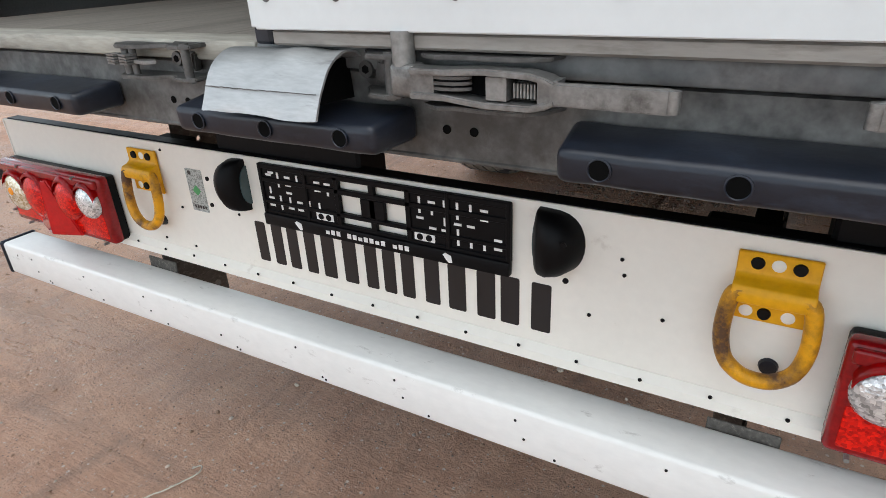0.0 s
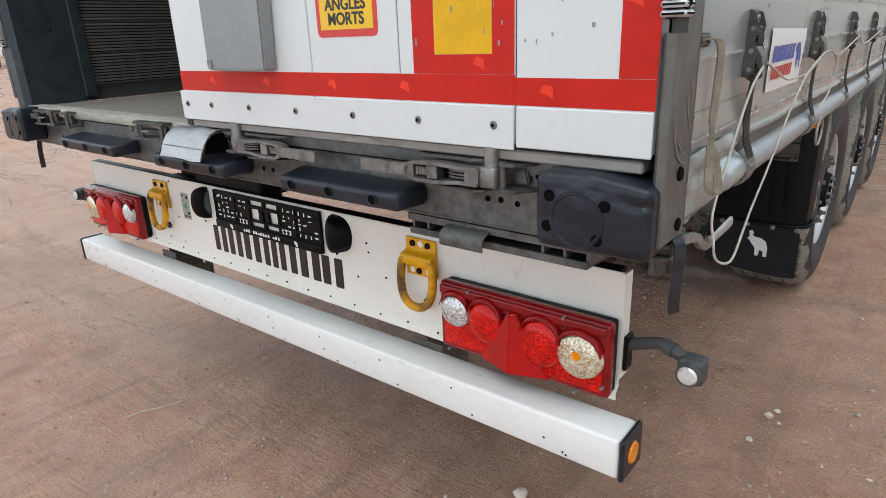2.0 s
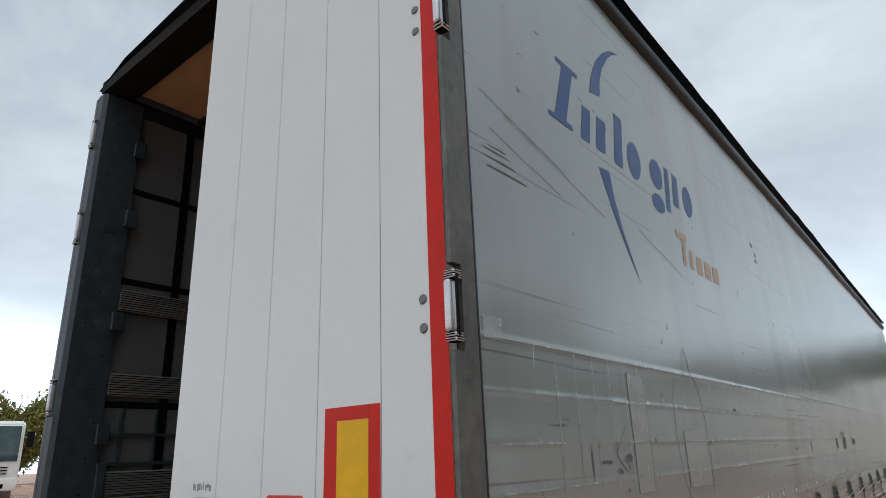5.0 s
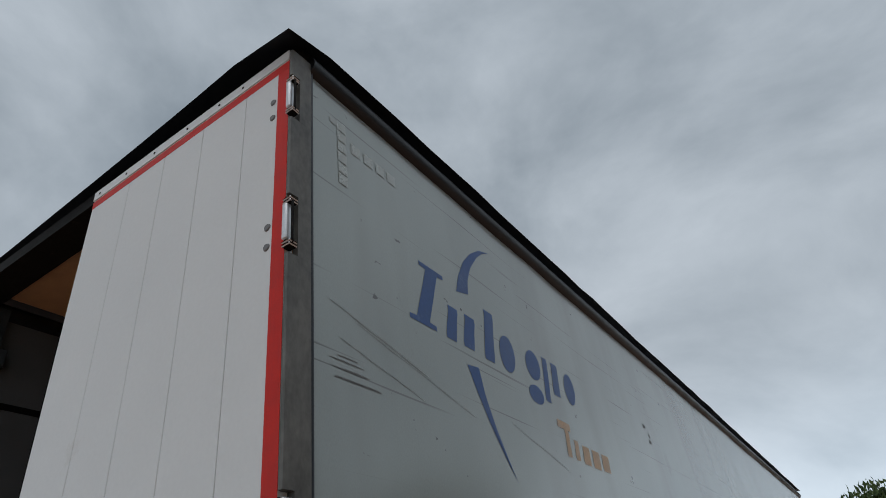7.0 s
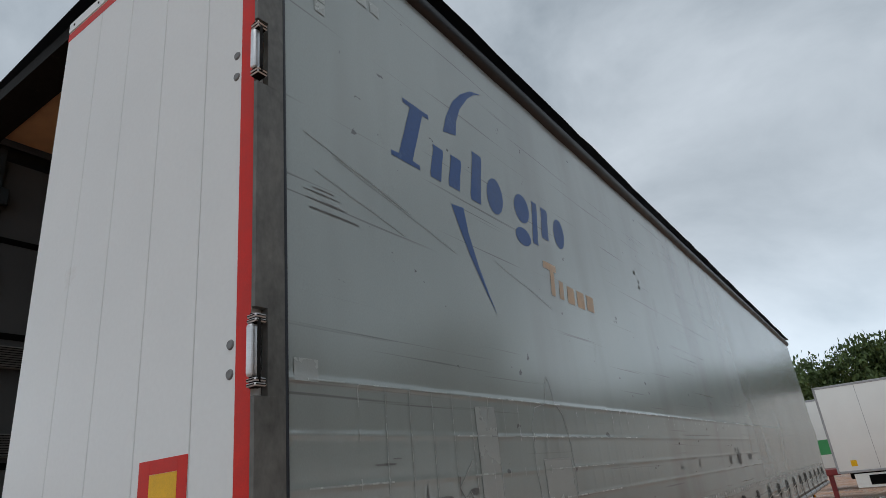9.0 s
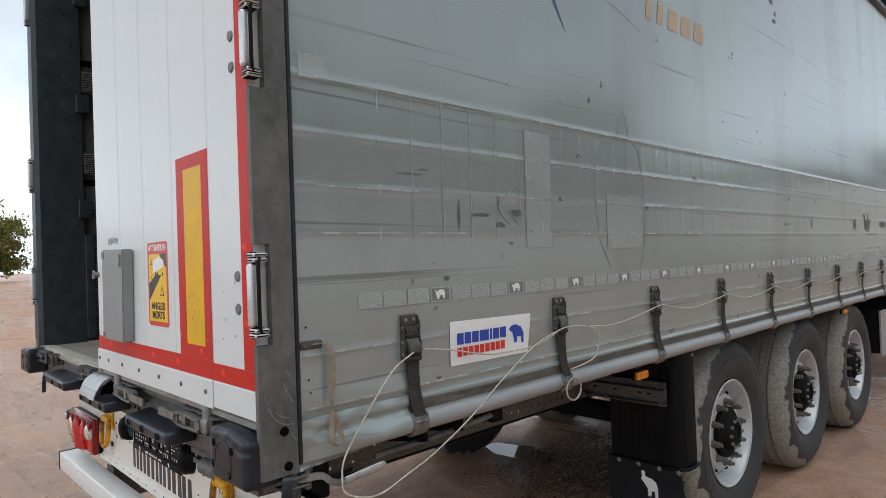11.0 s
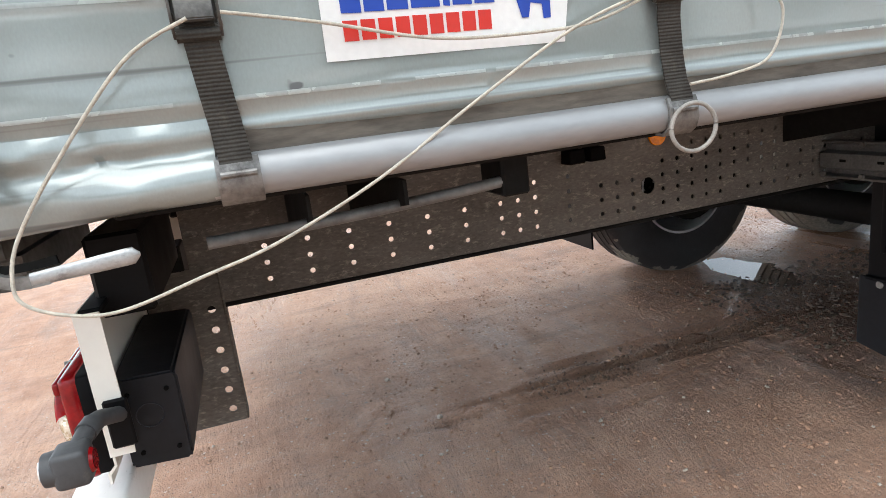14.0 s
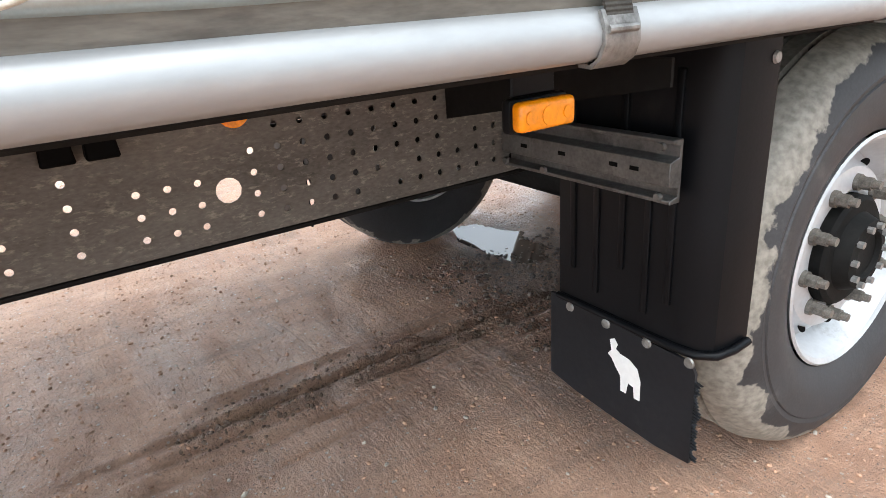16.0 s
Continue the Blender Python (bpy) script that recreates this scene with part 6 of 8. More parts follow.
def cloth_print(name, poly, mat, parent, d=0.0015, label=""):
    """A flat print that follows the cloth; poly in (y, z)."""
    bm = bmesh.new()
    cy, cz = sum(p[0] for p in poly) / len(poly), sum(p[1] for p in poly) / len(poly)
    f = bm.faces.new([bm.verts.new((0, y, z)) for y, z in poly])
    bmesh.ops.triangulate(bm, faces=[f])
    bmesh.ops.subdivide_edges(bm, edges=bm.edges[:], cuts=3, use_grid_fill=True)
    for v in bm.verts:
        v.co.x = on_cloth(v.co.y, v.co.z, d)
    bmesh.ops.recalc_face_normals(bm, faces=bm.faces[:])
    if sum(f.normal.x for f in bm.faces) < 0:
        bmesh.ops.reverse_faces(bm, faces=bm.faces[:])
    return part(name, bm, mat, parent, label, 60)


# haulier's mark: plain slanted shapes and two sweeping strokes
def slant(y0, y1, z0, z1, lean_y=0.075, serif=0.0):
    k = lean_y * (z1 - z0) / 0.3
    return [(y0 - serif, z0), (y1 + serif, z0), (y1 + serif, z0 + 0.020), (y1, z0 + 0.024), (y1 + k, z1 - 0.024), (y1 + k + serif, z1 - 0.020), (y1 + k + serif, z1), (y0 + k - serif, z1), (y0 + k - serif, z1 - 0.020), (y0 + k, z1 - 0.024), (y0, z0 + 0.024), (y0 - serif, z0 + 0.020)]


def oval(cy, cz, ry, rz, sk=0.2, n=16):
    return [(cy + ry * math.cos(2 * math.pi * k / n) + sk * rz * math.sin(2 * math.pi * k / n), cz + rz * math.sin(2 * math.pi * k / n)) for k in range(n)]


cloth_print("mark_block", slant(0.655, 0.738, 2.879, 3.180, 0.10, 0.046), blue_ink, curtain)
for y0, y1, z0, z1 in ((0.855, 0.925, 2.880, 3.045), (0.985, 1.065, 2.885, 3.050), (1.155, 1.235, 2.880, 3.150)):
    cloth_print("mark_block", slant(y0, y1, z0, z1, 0.07), blue_ink, curtain)
for cy, cz, ry, rz in ((1.385, 2.975, 0.075, 0.100), (1.660, 3.000, 0.080, 0.085), (1.625, 2.835, 0.080, 0.050), (2.100, 2.985, 0.070, 0.095)):
    cloth_print("mark_block", oval(cy, cz, ry, rz), blue_ink, curtain)
cloth_print("mark_block", slant(1.735, 1.790, 2.830, 3.090, 0.07), blue_ink, curtain)
cloth_print("mark_block", slant(1.860, 1.935, 2.895, 3.090, 0.07), blue_ink, curtain)
cloth_print("mark_stroke", [(0.983, 2.800), (1.076, 2.812), (1.092, 2.700), (1.140, 2.570), (1.205, 2.440), (1.246, 2.368), (1.170, 2.470), (1.090, 2.590), (1.030, 2.700)], blue_ink, curtain)
cloth_print("mark_stroke", [(0.988, 3.150), (1.093, 3.176), (1.110, 3.255), (1.160, 3.350), (1.250, 3.455), (1.330, 3.520), (1.400, 3.556), (1.290, 3.520), (1.190, 3.450), (1.100, 3.360), (1.030, 3.250)], blue_ink, curtain)
for y0, y1, z0, z1 in ((1.80, 1.95, 2.715, 2.755), (1.85, 1.895, 2.575, 2.715), (1.95, 2.00, 2.575, 2.680), (2.05, 2.14, 2.570, 2.670), (2.18, 2.28, 2.570, 2.670), (2.32, 2.42, 2.575, 2.670)):
    cloth_print("mark_block", slant(y0, y1, z0, z1, 0.05), orange_ink, curtain)
# welded seams: thin raised strips, broken here and there
seam_cloth = material("welded seam cloth", (0.385, 0.420, 0.402), 0.26, 0.25, 0.1, 20, 200, 0.1, (0.28, 0.29, 0.285), 0.3, 20.0)
rs = random.Random(14)
for z0, y_end in ((2.021, 8.0), (1.881, 2.4), (1.751, 2.0), (1.633, 2.2), (1.336, 3.6), (1.207, 6.0)):
    y = 0.17 if z0 > 1.6 else 0.12
    while y < y_end:
        w = rs.uniform(0.10, 0.45)
        h = 0.0016 + 0.0016 * rs.random()
        if rs.random() < 0.82:
            cloth_print("weld_seam", [(y, z0 - h), (y + w, z0 - h), (y + w, z0 + h), (y, z0 + h)], seam_cloth, curtain, 0.0016)
        y += w + rs.uniform(0.01, 0.06)
y, k = 0.36, 0
while y < 5.5:
    low = 1.636 if 0 < k < 7 else 1.885 if k < 9 and k % 3 else 2.021 - rs.uniform(0.02, 0.09)
    cloth_print("weld_seam", [(y, 2.019), (y + 0.003, 2.019), (y + 0.003, low), (y, low)], seam_cloth, curtain, 0.0016)
    if k < 12:
        for z in (1.881, 1.751, 1.633):
            cloth_print("weld_seam", [(y - 0.001, z - 0.016), (y + 0.004, z - 0.016), (y + 0.004, z + 0.014), (y - 0.001, z + 0.014)], seam_cloth, curtain, 0.0018)
    y, k = y + 0.118, k + 1
# eyelets near the post
for y, z in ((0.124, 1.405), (0.128, 1.277), (0.131, 1.246)):
    x = on_cloth(y, z, 0.001)
    bm = bmesh.new()
    lathe(bm, [(0.0, 0.0050), (0.0010, 0.0045), (0.0010, 0.0030), (0.0, 0.0026)], 18)
    bmesh.ops.transform(bm, matrix=Matrix.Translation((x, y, z)), verts=bm.verts)
    eye = part("eyelet", bm, seam_cloth, curtain)
    bm = bmesh.new()
    cyl(bm, (x - 0.001, y, z), (x + 0.0006, y, z), 0.0027, n=14)
    part("eyelet_hole", bm, matte_dark, curtain)
# tape rests, patches and black marks on the cloth
patch_cloth = material("repair patch cloth", (0.36, 0.385, 0.372), 0.26, 0.3, 0.07, 3, 200, 0.06, (0.27, 0.285, 0.278), 0.2, 6.0)
scuff_ink = material("dark scuff", (0.115, 0.12, 0.117), 0.6, 0, 0.3, 30, 200, 0.1)
outline_dirt = material("dirty weld outline", (0.275, 0.295, 0.285), 0.45, 0.1, 0.3, 20, 200, 0.1)


def cloth_line(pts, mat, w=0.0026, name="patch_outline", d=0.002):
    bm = bmesh.new()
    sweep(bm, [(on_cloth(y, z, d), y, z) for y, z in pts], flat_section(w, 0.0008), up=(1, 0, 0))
    part(name, bm, mat, curtain, sharp=60)


for y0, y1, z0, z1, lines in ((0.98, 1.12, 1.585, 1.985, 1), (1.48, 1.75, 1.575, 1.79, 1), (0.125, 0.21, 2.015, 2.075, 0), (0.20, 0.29, 3.585, 3.615, 0)):
    cloth_print("repair_patch", [(y0, z0), (y1, z0), (y1, z1), (y0, z1)], patch_cloth, curtain, 0.0016)
    if lines:
        for p, q in (((y0, z0), (y1, z0)), ((y1, z0), (y1, z1)), ((y1, z1), (y0, z1)), ((y0, z1), (y0, z0))):
            cloth_line([(p[0] + (q[0] - p[0]) * k / 12, p[1] + (q[1] - p[1]) * k / 12) for k in range(13)], outline_dirt)
cloth_line([(y, z) for y, z in ((1.50, 1.50), (1.43, 1.60), (1.40, 1.75), (1.41, 1.92), (1.46, 2.00), (1.56, 2.02), (1.585, 2.10), (1.615, 2.14), (1.64, 2.10), (1.66, 2.03), (1.73, 1.98), (1.77, 1.85), (1.78, 1.70), (1.76, 1.55), (1.73, 1.49))], outline_dirt, 0.0028)
for i in range(6):
    cloth_print("repair_patch", [(0.24, 3.30 + 0.055 * i), (0.29, 3.30 + 0.055 * i), (0.29, 3.348 + 0.055 * i), (0.24, 3.348 + 0.055 * i)], seam_cloth, curtain, 0.0020)
for i in range(4):
    cloth_print("repair_patch", [(0.32 + 0.075 * i, 3.50), (0.375 + 0.075 * i, 3.50), (0.375 + 0.075 * i, 3.555), (0.32 + 0.075 * i, 3.555)], seam_cloth, curtain, 0.0020)
# the dark scribble and long scratches
cloth_line([(0.93, 1.80), (0.87, 1.745), (0.84, 1.715), (0.86, 1.69), (0.90, 1.66), (0.93, 1.665), (0.90, 1.70), (0.87, 1.68)], outline_dirt, 0.0045, "scuff")
cloth_line([(5.42, 1.80), (5.50, 1.70), (5.56, 1.80)], scuff_ink, 0.020, "scuff")
for y, z, n, w in ((0.18, 2.78, 7, 0.0018), (0.30, 2.74, 9, 0.0012), (0.22, 2.66, 6, 0.0014), (1.3, 2.62, 7, 0.0010)):
    cloth_line([(y + 0.085 * k, z - 0.020 * k + 0.006 * noise.noise((k * 0.6, y, z))) for k in range(n)], outline_dirt, w, "scratch")
rs = random.Random(21)
for y, z, w, h in ((5.15, 1.70, 0.10, 0.09), (5.55, 1.71, 0.20, 0.10), (6.10, 1.72, 0.22, 0.06), (4.05, 1.70, 0.04, 0.06), (3.55, 1.69, 0.10, 0.02), (3.45, 3.06, 0.06, 0.03), (3.50, 3.00, 0.03, 0.03), (3.48, 2.95, 0.05, 0.03),
                   (0.66, 1.69, 0.012, 0.08), (0.76, 1.69, 0.10, 0.012), (0.84, 1.72, 0.010, 0.06), (0.47, 1.80, 0.10, 0.006), (0.52, 1.815, 0.05, 0.004), (1.00, 1.66, 0.03, 0.05), (0.93, 1.70, 0.07, 0.02),
                   (0.47, 1.50, 0.010, 0.016), (0.60, 1.50, 0.03, 0.014), (0.55, 1.545, 0.012, 0.008), (0.85, 1.56, 0.012, 0.02), (0.90, 1.60, 0.03, 0.01), (0.24, 2.585, 0.16, 0.005), (0.28, 2.56, 0.18, 0.007), (0.30, 2.53, 0.26, 0.008), (0.25, 2.60, 0.10, 0.004)):
    poly = [(y + w * 0.5 * math.cos(a) * (0.7 + 0.6 * rs.random()), z + h * 0.5 * math.sin(a) * (0.7 + 0.6 * rs.random())) for a in np.linspace(0, 2 * math.pi, 9)[:-1]]
    cloth_print("scuff", poly, scuff_ink, curtain, 0.0012)

# row of small reflective tape pieces
bm = bmesh.new()
box(bm, -0.0006, 0.0006, 0.0, 0.079, 0.0, 0.043)
tape0 = part("tape_piece", bm, grey_tape, curtain)
tape0.matrix_basis = Matrix.Translation((on_cloth(0.32, 1.456, 0.0012), 0.280, 1.434))
bm = bmesh.new()
prism(bm, [(0.026, 0.008), (0.032, 0.008), (0.034, 0.018), (0.046, 0.018), (0.047, 0.008), (0.053, 0.008), (0.056, 0.026), (0.050, 0.034), (0.034, 0.035), (0.024, 0.028), (0.016, 0.036), (0.020, 0.022)], "yz", 0.0008, 0.0016)
box(bm, 0.0002, 0.0009, 0.005, 0.074, 0.004, 0.039, mi=1)
mark0 = part("tape_mark", bm, [white_ink, material("dark tape ground", (0.17, 0.18, 0.178), 0.4, 0.1, 0.2, 60, 300, 0.1)], curtain)
mark0.matrix_basis = Matrix.Translation((on_cloth(0.56, 1.456, 0.0012), 0.280 + 0.0852 * 3, 1.434))
for i in range(1, 155):
    y = 0.280 + 0.0852 * i
    again(tape0, (on_cloth(y + 0.037, 1.456, 0.0012), y, 1.434), curtain)
    if i % 4 == 3 and i > 3:
        again(mark0, (on_cloth(y + 0.037, 1.456, 0.0012), y, 1.434), curtain)

# maker's sticker: white sheet with plain blue and red bars and a blue shape
sheet = cloth_print("white_sticker", [(0.604, 1.240), (0.966, 1.236), (0.984, 1.364), (0.606, 1.371)], white_ink, curtain, 0.003, "white sticker with blue and red bars")
for i, (a, b) in enumerate(((0.632, 0.660), (0.664, 0.692), (0.696, 0.726), (0.730, 0.772), (0.777, 0.787), (0.791, 0.820), (0.824, 0.855))):
    cloth_print("sticker_bar", [(a, 1.300), (b, 1.299), (b, 1.333), (a, 1.334)], blue_logo, curtain, 0.0042)
for i in range(9):
    a = 0.632 + 0.0245 * i
    cloth_print("sticker_bar", [(a, 1.264), (a + 0.020, 1.2635), (a + 0.020, 1.290), (a, 1.2905)], red_ink, curtain, 0.0042)
cloth_print("sticker_shape", [(0.868, 1.322), (0.880, 1.332), (0.900, 1.335), (0.930, 1.325), (0.944, 1.305), (0.944, 1.272), (0.932, 1.272), (0.930, 1.292), (0.912, 1.295), (0.908, 1.275), (0.897, 1.275), (0.895, 1.305), (0.880, 1.312)], blue_logo, curtain, 0.0042)

# bottom rail tube
bm = bmesh.new()
prof = [(1.262, 1.132), (1.284, 1.136), (1.300, 1.128), (1.308, 1.112), (1.308, 1.098), (1.300, 1.084), (1.286, 1.078), (1.262, 1.082)]
nseg = 60
rr = []
for j in range(nseg + 1):
    y = 0.43 + (LONG - 0.45) * (j / nseg) ** 1.25
    w = 0.0025 * noise.noise((y * 2.2, 0, 5))
    rr.append([bm.verts.new((x + w, y, z + 0.003 * noise.noise((y * 1.7, 3, 1)))) for x, z in prof])
for a, c in zip(rr, rr[1:]):
    for k in range(len(prof)):
        bm.faces.new((a[k], c[k], c[(k + 1) % len(prof)], a[(k + 1) % len(prof)]))
bm.faces.new(rr[0])
bm.faces.new(rr[-1][::-1])
bmesh.ops.recalc_face_normals(bm, faces=bm.faces[:])
part("bottom_rail", bm, rail_alu, trailer, "dull round aluminium bottom rail", 50)
bm = bmesh.new()
box(bm, 1.235, 1.265, 0.30, LONG - 0.2, 1.070, 1.16, 0.004)
part("side_raker", bm, dark_steel, trailer)
bm = bmesh.new()
box(bm, 1.262, 1.2815, 0.40, LONG - 0.1, 1.124, 1.168, 0.002)
part("rail_groove", bm, groove_dirt, trailer)

# wrinkled hem of the curtain lapping over the rail's end
bm = bmesh.new()
rows = []
hem_prof = [(1.284, 1.186), (1.289, 1.174), (1.291, 1.166), (1.287, 1.158), (1.282, 1.150), (1.284, 1.142), (1.293, 1.136), (1.303, 1.127), (1.309, 1.113), (1.309, 1.099), (1.301, 1.086), (1.288, 1.079), (1.268, 1.080)]
for j in range(64):
    y = 0.094 + 0.346 * j / 63
    t = j / 63
    fit = min(1.0, max(0.0, (y - 0.10) / 0.24))
    row = []
    for k, (x, z) in enumerate(hem_prof):
        flat = 1.292 + 0.004 * math.sin(k * 0.5)
        loose = 1 - 0.75 * max(0.0, (t - 0.6) / 0.4)
        xx = x * fit + flat * (1 - fit)
        zz = z - (0.014 * (1 - fit) * (k / 12.0) if k > 5 else 0.0)
        xx += loose * (0.0065 * noise.noise((y * 7, z * 46 + y * 9, 6)) + 0.004 * noise.noise((y * 16, z * 80 - y * 22, 2)))
        zz += loose * 0.003 * noise.noise((y * 11, k * 0.4, 3))
        row.append(bm.verts.new((xx, y, zz)))
    rows.append(row)
for a, c in zip(rows, rows[1:]):
    for k in range(12):
        bm.faces.new((a[k], a[k + 1], c[k + 1], c[k]))
bmesh.ops.recalc_face_normals(bm, faces=bm.faces[:])
if sum(f.normal.x for f in bm.faces) < 0:
    bmesh.ops.reverse_faces(bm, faces=bm.faces[:])
bmesh.ops.solidify(bm, geom=bm.faces[:], thickness=0.002)
part("curtain_hem", bm, tarp, trailer, "wrinkled lower hem of the curtain", 70)

# curtain tensioners
def tensioner(y):
    o = at_part("curtain_buckle")
    o["label"] = "grey steel curtain buckle with dark webbing strap"
    return o


bm_plate = bmesh.new()
for dy in (-0.030, 0.0265):
    prism(bm_plate, [(0.0, 1.288), (0.010, 1.284), (0.020, 1.296), (0.023, 1.330), (0.016, 1.352), (0.020, 1.380), (0.012, 1.402), (0.0, 1.408)], "xz", dy, dy + 0.0035)
    for z, r in ((1.300, 0.0045), (1.334, 0.0050), (1.374, 0.0045)):
        cyl(bm_plate, (0.012, dy - 0.0012, z), (0.012, dy + 0.0047, z), r, n=10, mi=1)
box(bm_plate, 0.0, 0.003, -0.030, 0.030, 1.286, 1.408, 0.001)
box(bm_plate, 0.003, 0.008, -0.027, 0.027, 1.378, 1.406, 0.0015)
plate_mesh = mesh_of("buckle_frame", bm_plate, [buckle_steel, bright_steel])
bm_lev = bmesh.new()
prism(bm_lev, [(0.008, 1.340), (0.018, 1.342), (0.030, 1.322), (0.032, 1.304), (0.027, 1.300), (0.020, 1.312), (0.012, 1.322)], "xz", -0.022, 0.022)
softened(bm_lev, 0.0014)
cyl(bm_lev, (0.012, -0.033, 1.352), (0.012, 0.033, 1.352), 0.0042, n=12)
cyl(bm_lev, (0.012, -0.030, 1.296), (0.012, 0.030, 1.296), 0.0042, n=12)
lev_mesh = mesh_of("buckle_lever", bm_lev, buckle_steel)
bm_web = bmesh.new()
sweep(bm_web, smooth_path([(0.006, 0, 1.376), (0.015, 0, 1.368), (0.0195, 0, 1.356), (0.0185, 0, 1.346), (0.010, 0, 1.340)], 3), flat_section(0.042, 0.003), side=(0, 1, 0))
sweep(bm_web, [(0.014, 0, 1.300), (0.017, 0.001, 1.285), (0.012, 0.003, 1.255), (0.010, 0.008, 1.20), (0.013, 0.012, 1.16), (0.022, 0.014, 1.135), (0.026, 0.015, 1.112)], flat_section(0.042, 0.003), side=(0, 1, 0))
cyl(bm_web, (0.017, -0.026, 1.287), (0.017, 0.026, 1.287), 0.0085, n=12)
web_mesh = mesh_of("webbing_strap", bm_web, webbing)
bm_hook = bmesh.new()
sweep(bm_hook, [(0.020, 0.015, 1.132), (0.0265, 0.015, 1.116), (0.0275, 0.015, 1.098), (0.021, 0.015, 1.082), (0.008, 0.015, 1.073), (-0.01, 0.015, 1.075)], flat_section(0.056, 0.005), side=(0, 1, 0))
cyl(bm_hook, (0.028, -0.008, 1.112), (0.028, 0.038, 1.112), 0.005, n=10)
hook_mesh = mesh_of("rail_hook", bm_hook, lever_steel)
bm_bolt = bmesh.new()
for dy in (-0.014, 0.014):
    cyl(bm_bolt, (0.007, dy, 1.393), (0.0105, dy, 1.393), 0.0062, 0.005, n=12)
bolt_mesh = mesh_of("buckle_rivet", bm_bolt, bright_steel)
for k in range(19):
    y = 0.450 + 0.695 * k
    o = tensioner(y)
    o.matrix_basis = Matrix.Translation((HALF - 0.002, y, 0))
    for nm, me in (("buckle_frame", plate_mesh), ("buckle_lever", lev_mesh), ("webbing_strap", web_mesh), ("rail_hook", hook_mesh), ("buckle_rivet", bolt_mesh)):
        c = new(nm, me)
        c.parent = o

# hanging tan strap by the post, with its riveted end plate
bm = bmesh.new()
box(bm, HALF + 0.004, HALF + 0.010, 0.105, 0.165, 1.352, 1.372, 0.004, 2)
for y in (0.115, 0.150):
    cyl(bm, (HALF + 0.010, y, 1.362), (HALF + 0.013, y, 1.362), 0.005, n=10)
part("strap_plate", bm, buckle_steel, trailer)
bm = bmesh.new()
sweep(bm, smooth_path([(HALF + 0.012, 0.14, 1.363), (HALF + 0.018, 0.168, 1.362), (HALF + 0.022, 0.180, 1.345), (HALF + 0.021, 0.184, 1.30), (HALF + 0.020, 0.180, 1.235)], 6), flat_section(0.017, 0.003), side=(0.35, 0.94, 0))
sweep(bm, smooth_path([(HALF + 0.020, 0.180, 1.236), (HALF + 0.022, 0.179, 1.212), (HALF + 0.022, 0.181, 1.190)], 4), flat_section(0.008, 0.005), side=(0.9, 0.43, 0))
sweep(bm, smooth_path([(HALF + 0.022, 0.180, 1.196), (HALF + 0.024, 0.176, 1.165), (HALF + 0.026, 0.173, 1.135), (HALF + 0.030, 0.178, 1.118), (HALF + 0.036, 0.190, 1.114), (HALF + 0.036, 0.196, 1.128), (HALF + 0.030, 0.189, 1.165), (HALF + 0.024, 0.183, 1.192)], 5), flat_section(0.014, 0.003), side=(0.8, 0.6, 0))
part("hanging_strap", bm, leather, trailer, "worn tan leather strap hanging beside the post")

# tension lever and strap under the post's foot
lever = at_part("curtain_lever")
lever["label"] = "bright curtain tension lever under the post"
bm = bmesh.new()
sweep(bm, smooth_path([(1.288, 0.090, 1.048), (1.302, 0.125, 1.050), (1.308, 0.148, 1.046), (1.310, 0.166, 1.030), (1.311, 0.190, 1.020), (1.313, 0.225, 1.021)], 5), flat_section(0.010, 0.015))
part("lever_arm", bm, bright_steel, lever, sharp=50)
bm = bmesh.new()
rows = []
for j in range(17):
    t = j / 16
    y = 0.205 + 0.125 * t
    h = 0.0085 + 0.003 * t
    e = max(0.0, (t - 0.9) / 0.1)
    h *= math.sqrt(max(0.05, 1 - e * e))
    rows.append([bm.verts.new((1.3145 + 0.45 * h * math.cos(a) + 0.004 * t, y, 1.022 + 0.010 * t + h * math.sin(a))) for a in np.linspace(0, 2 * math.pi, 13)[:-1]])
for a, c in zip(rows, rows[1:]):
    for k in range(12):
        bm.faces.new((a[k], a[(k + 1) % 12], c[(k + 1) % 12], c[k]))
bm.faces.new(rows[0])
bm.faces.new(rows[-1])
bmesh.ops.recalc_face_normals(bm, faces=bm.faces[:])
part("lever_grip", bm, scratched_sheet, lever, "pale worn lever grip", 60)
bm = bmesh.new()
sweep(bm, smooth_path([(1.296, 0.15, 1.040), (1.300, 0.19, 1.036), (1.302, 0.235, 1.040)], 4), flat_section(0.006, 0.010))
part("lever_catch", bm, dark_steel, lever)
bm = bmesh.new()
cyl(bm, (1.283, 0.075, 1.005), (1.283, 0.075, 1.075), 0.016, n=14)
box(bm, 1.255, 1.302, 0.045, 0.120, 1.050, 1.060, 0.003)
box(bm, 1.255, 1.302, 0.045, 0.120, 1.030, 1.037, 0.003)
cyl(bm, (1.29, 0.115, 1.022), (1.29, 0.115, 1.068), 0.009, n=12)
cyl(bm, (1.26, 0.10, 0.985), (1.26, 0.10, 1.03), 0.012, n=12)
part("lever_bracket", bm, cast_steel, lever)
bm = bmesh.new()
sweep(bm, smooth_path([(1.300, 0.060, 1.070), (1.312, 0.050, 1.060), (1.314, 0.045, 1.02), (1.312, 0.047, 0.965), (1.312, 0.052, 0.945)], 5), flat_section(0.024, 0.0035), side=(0.35, 0.94, 0))
part("hanging_webbing", bm, rubber, lever)
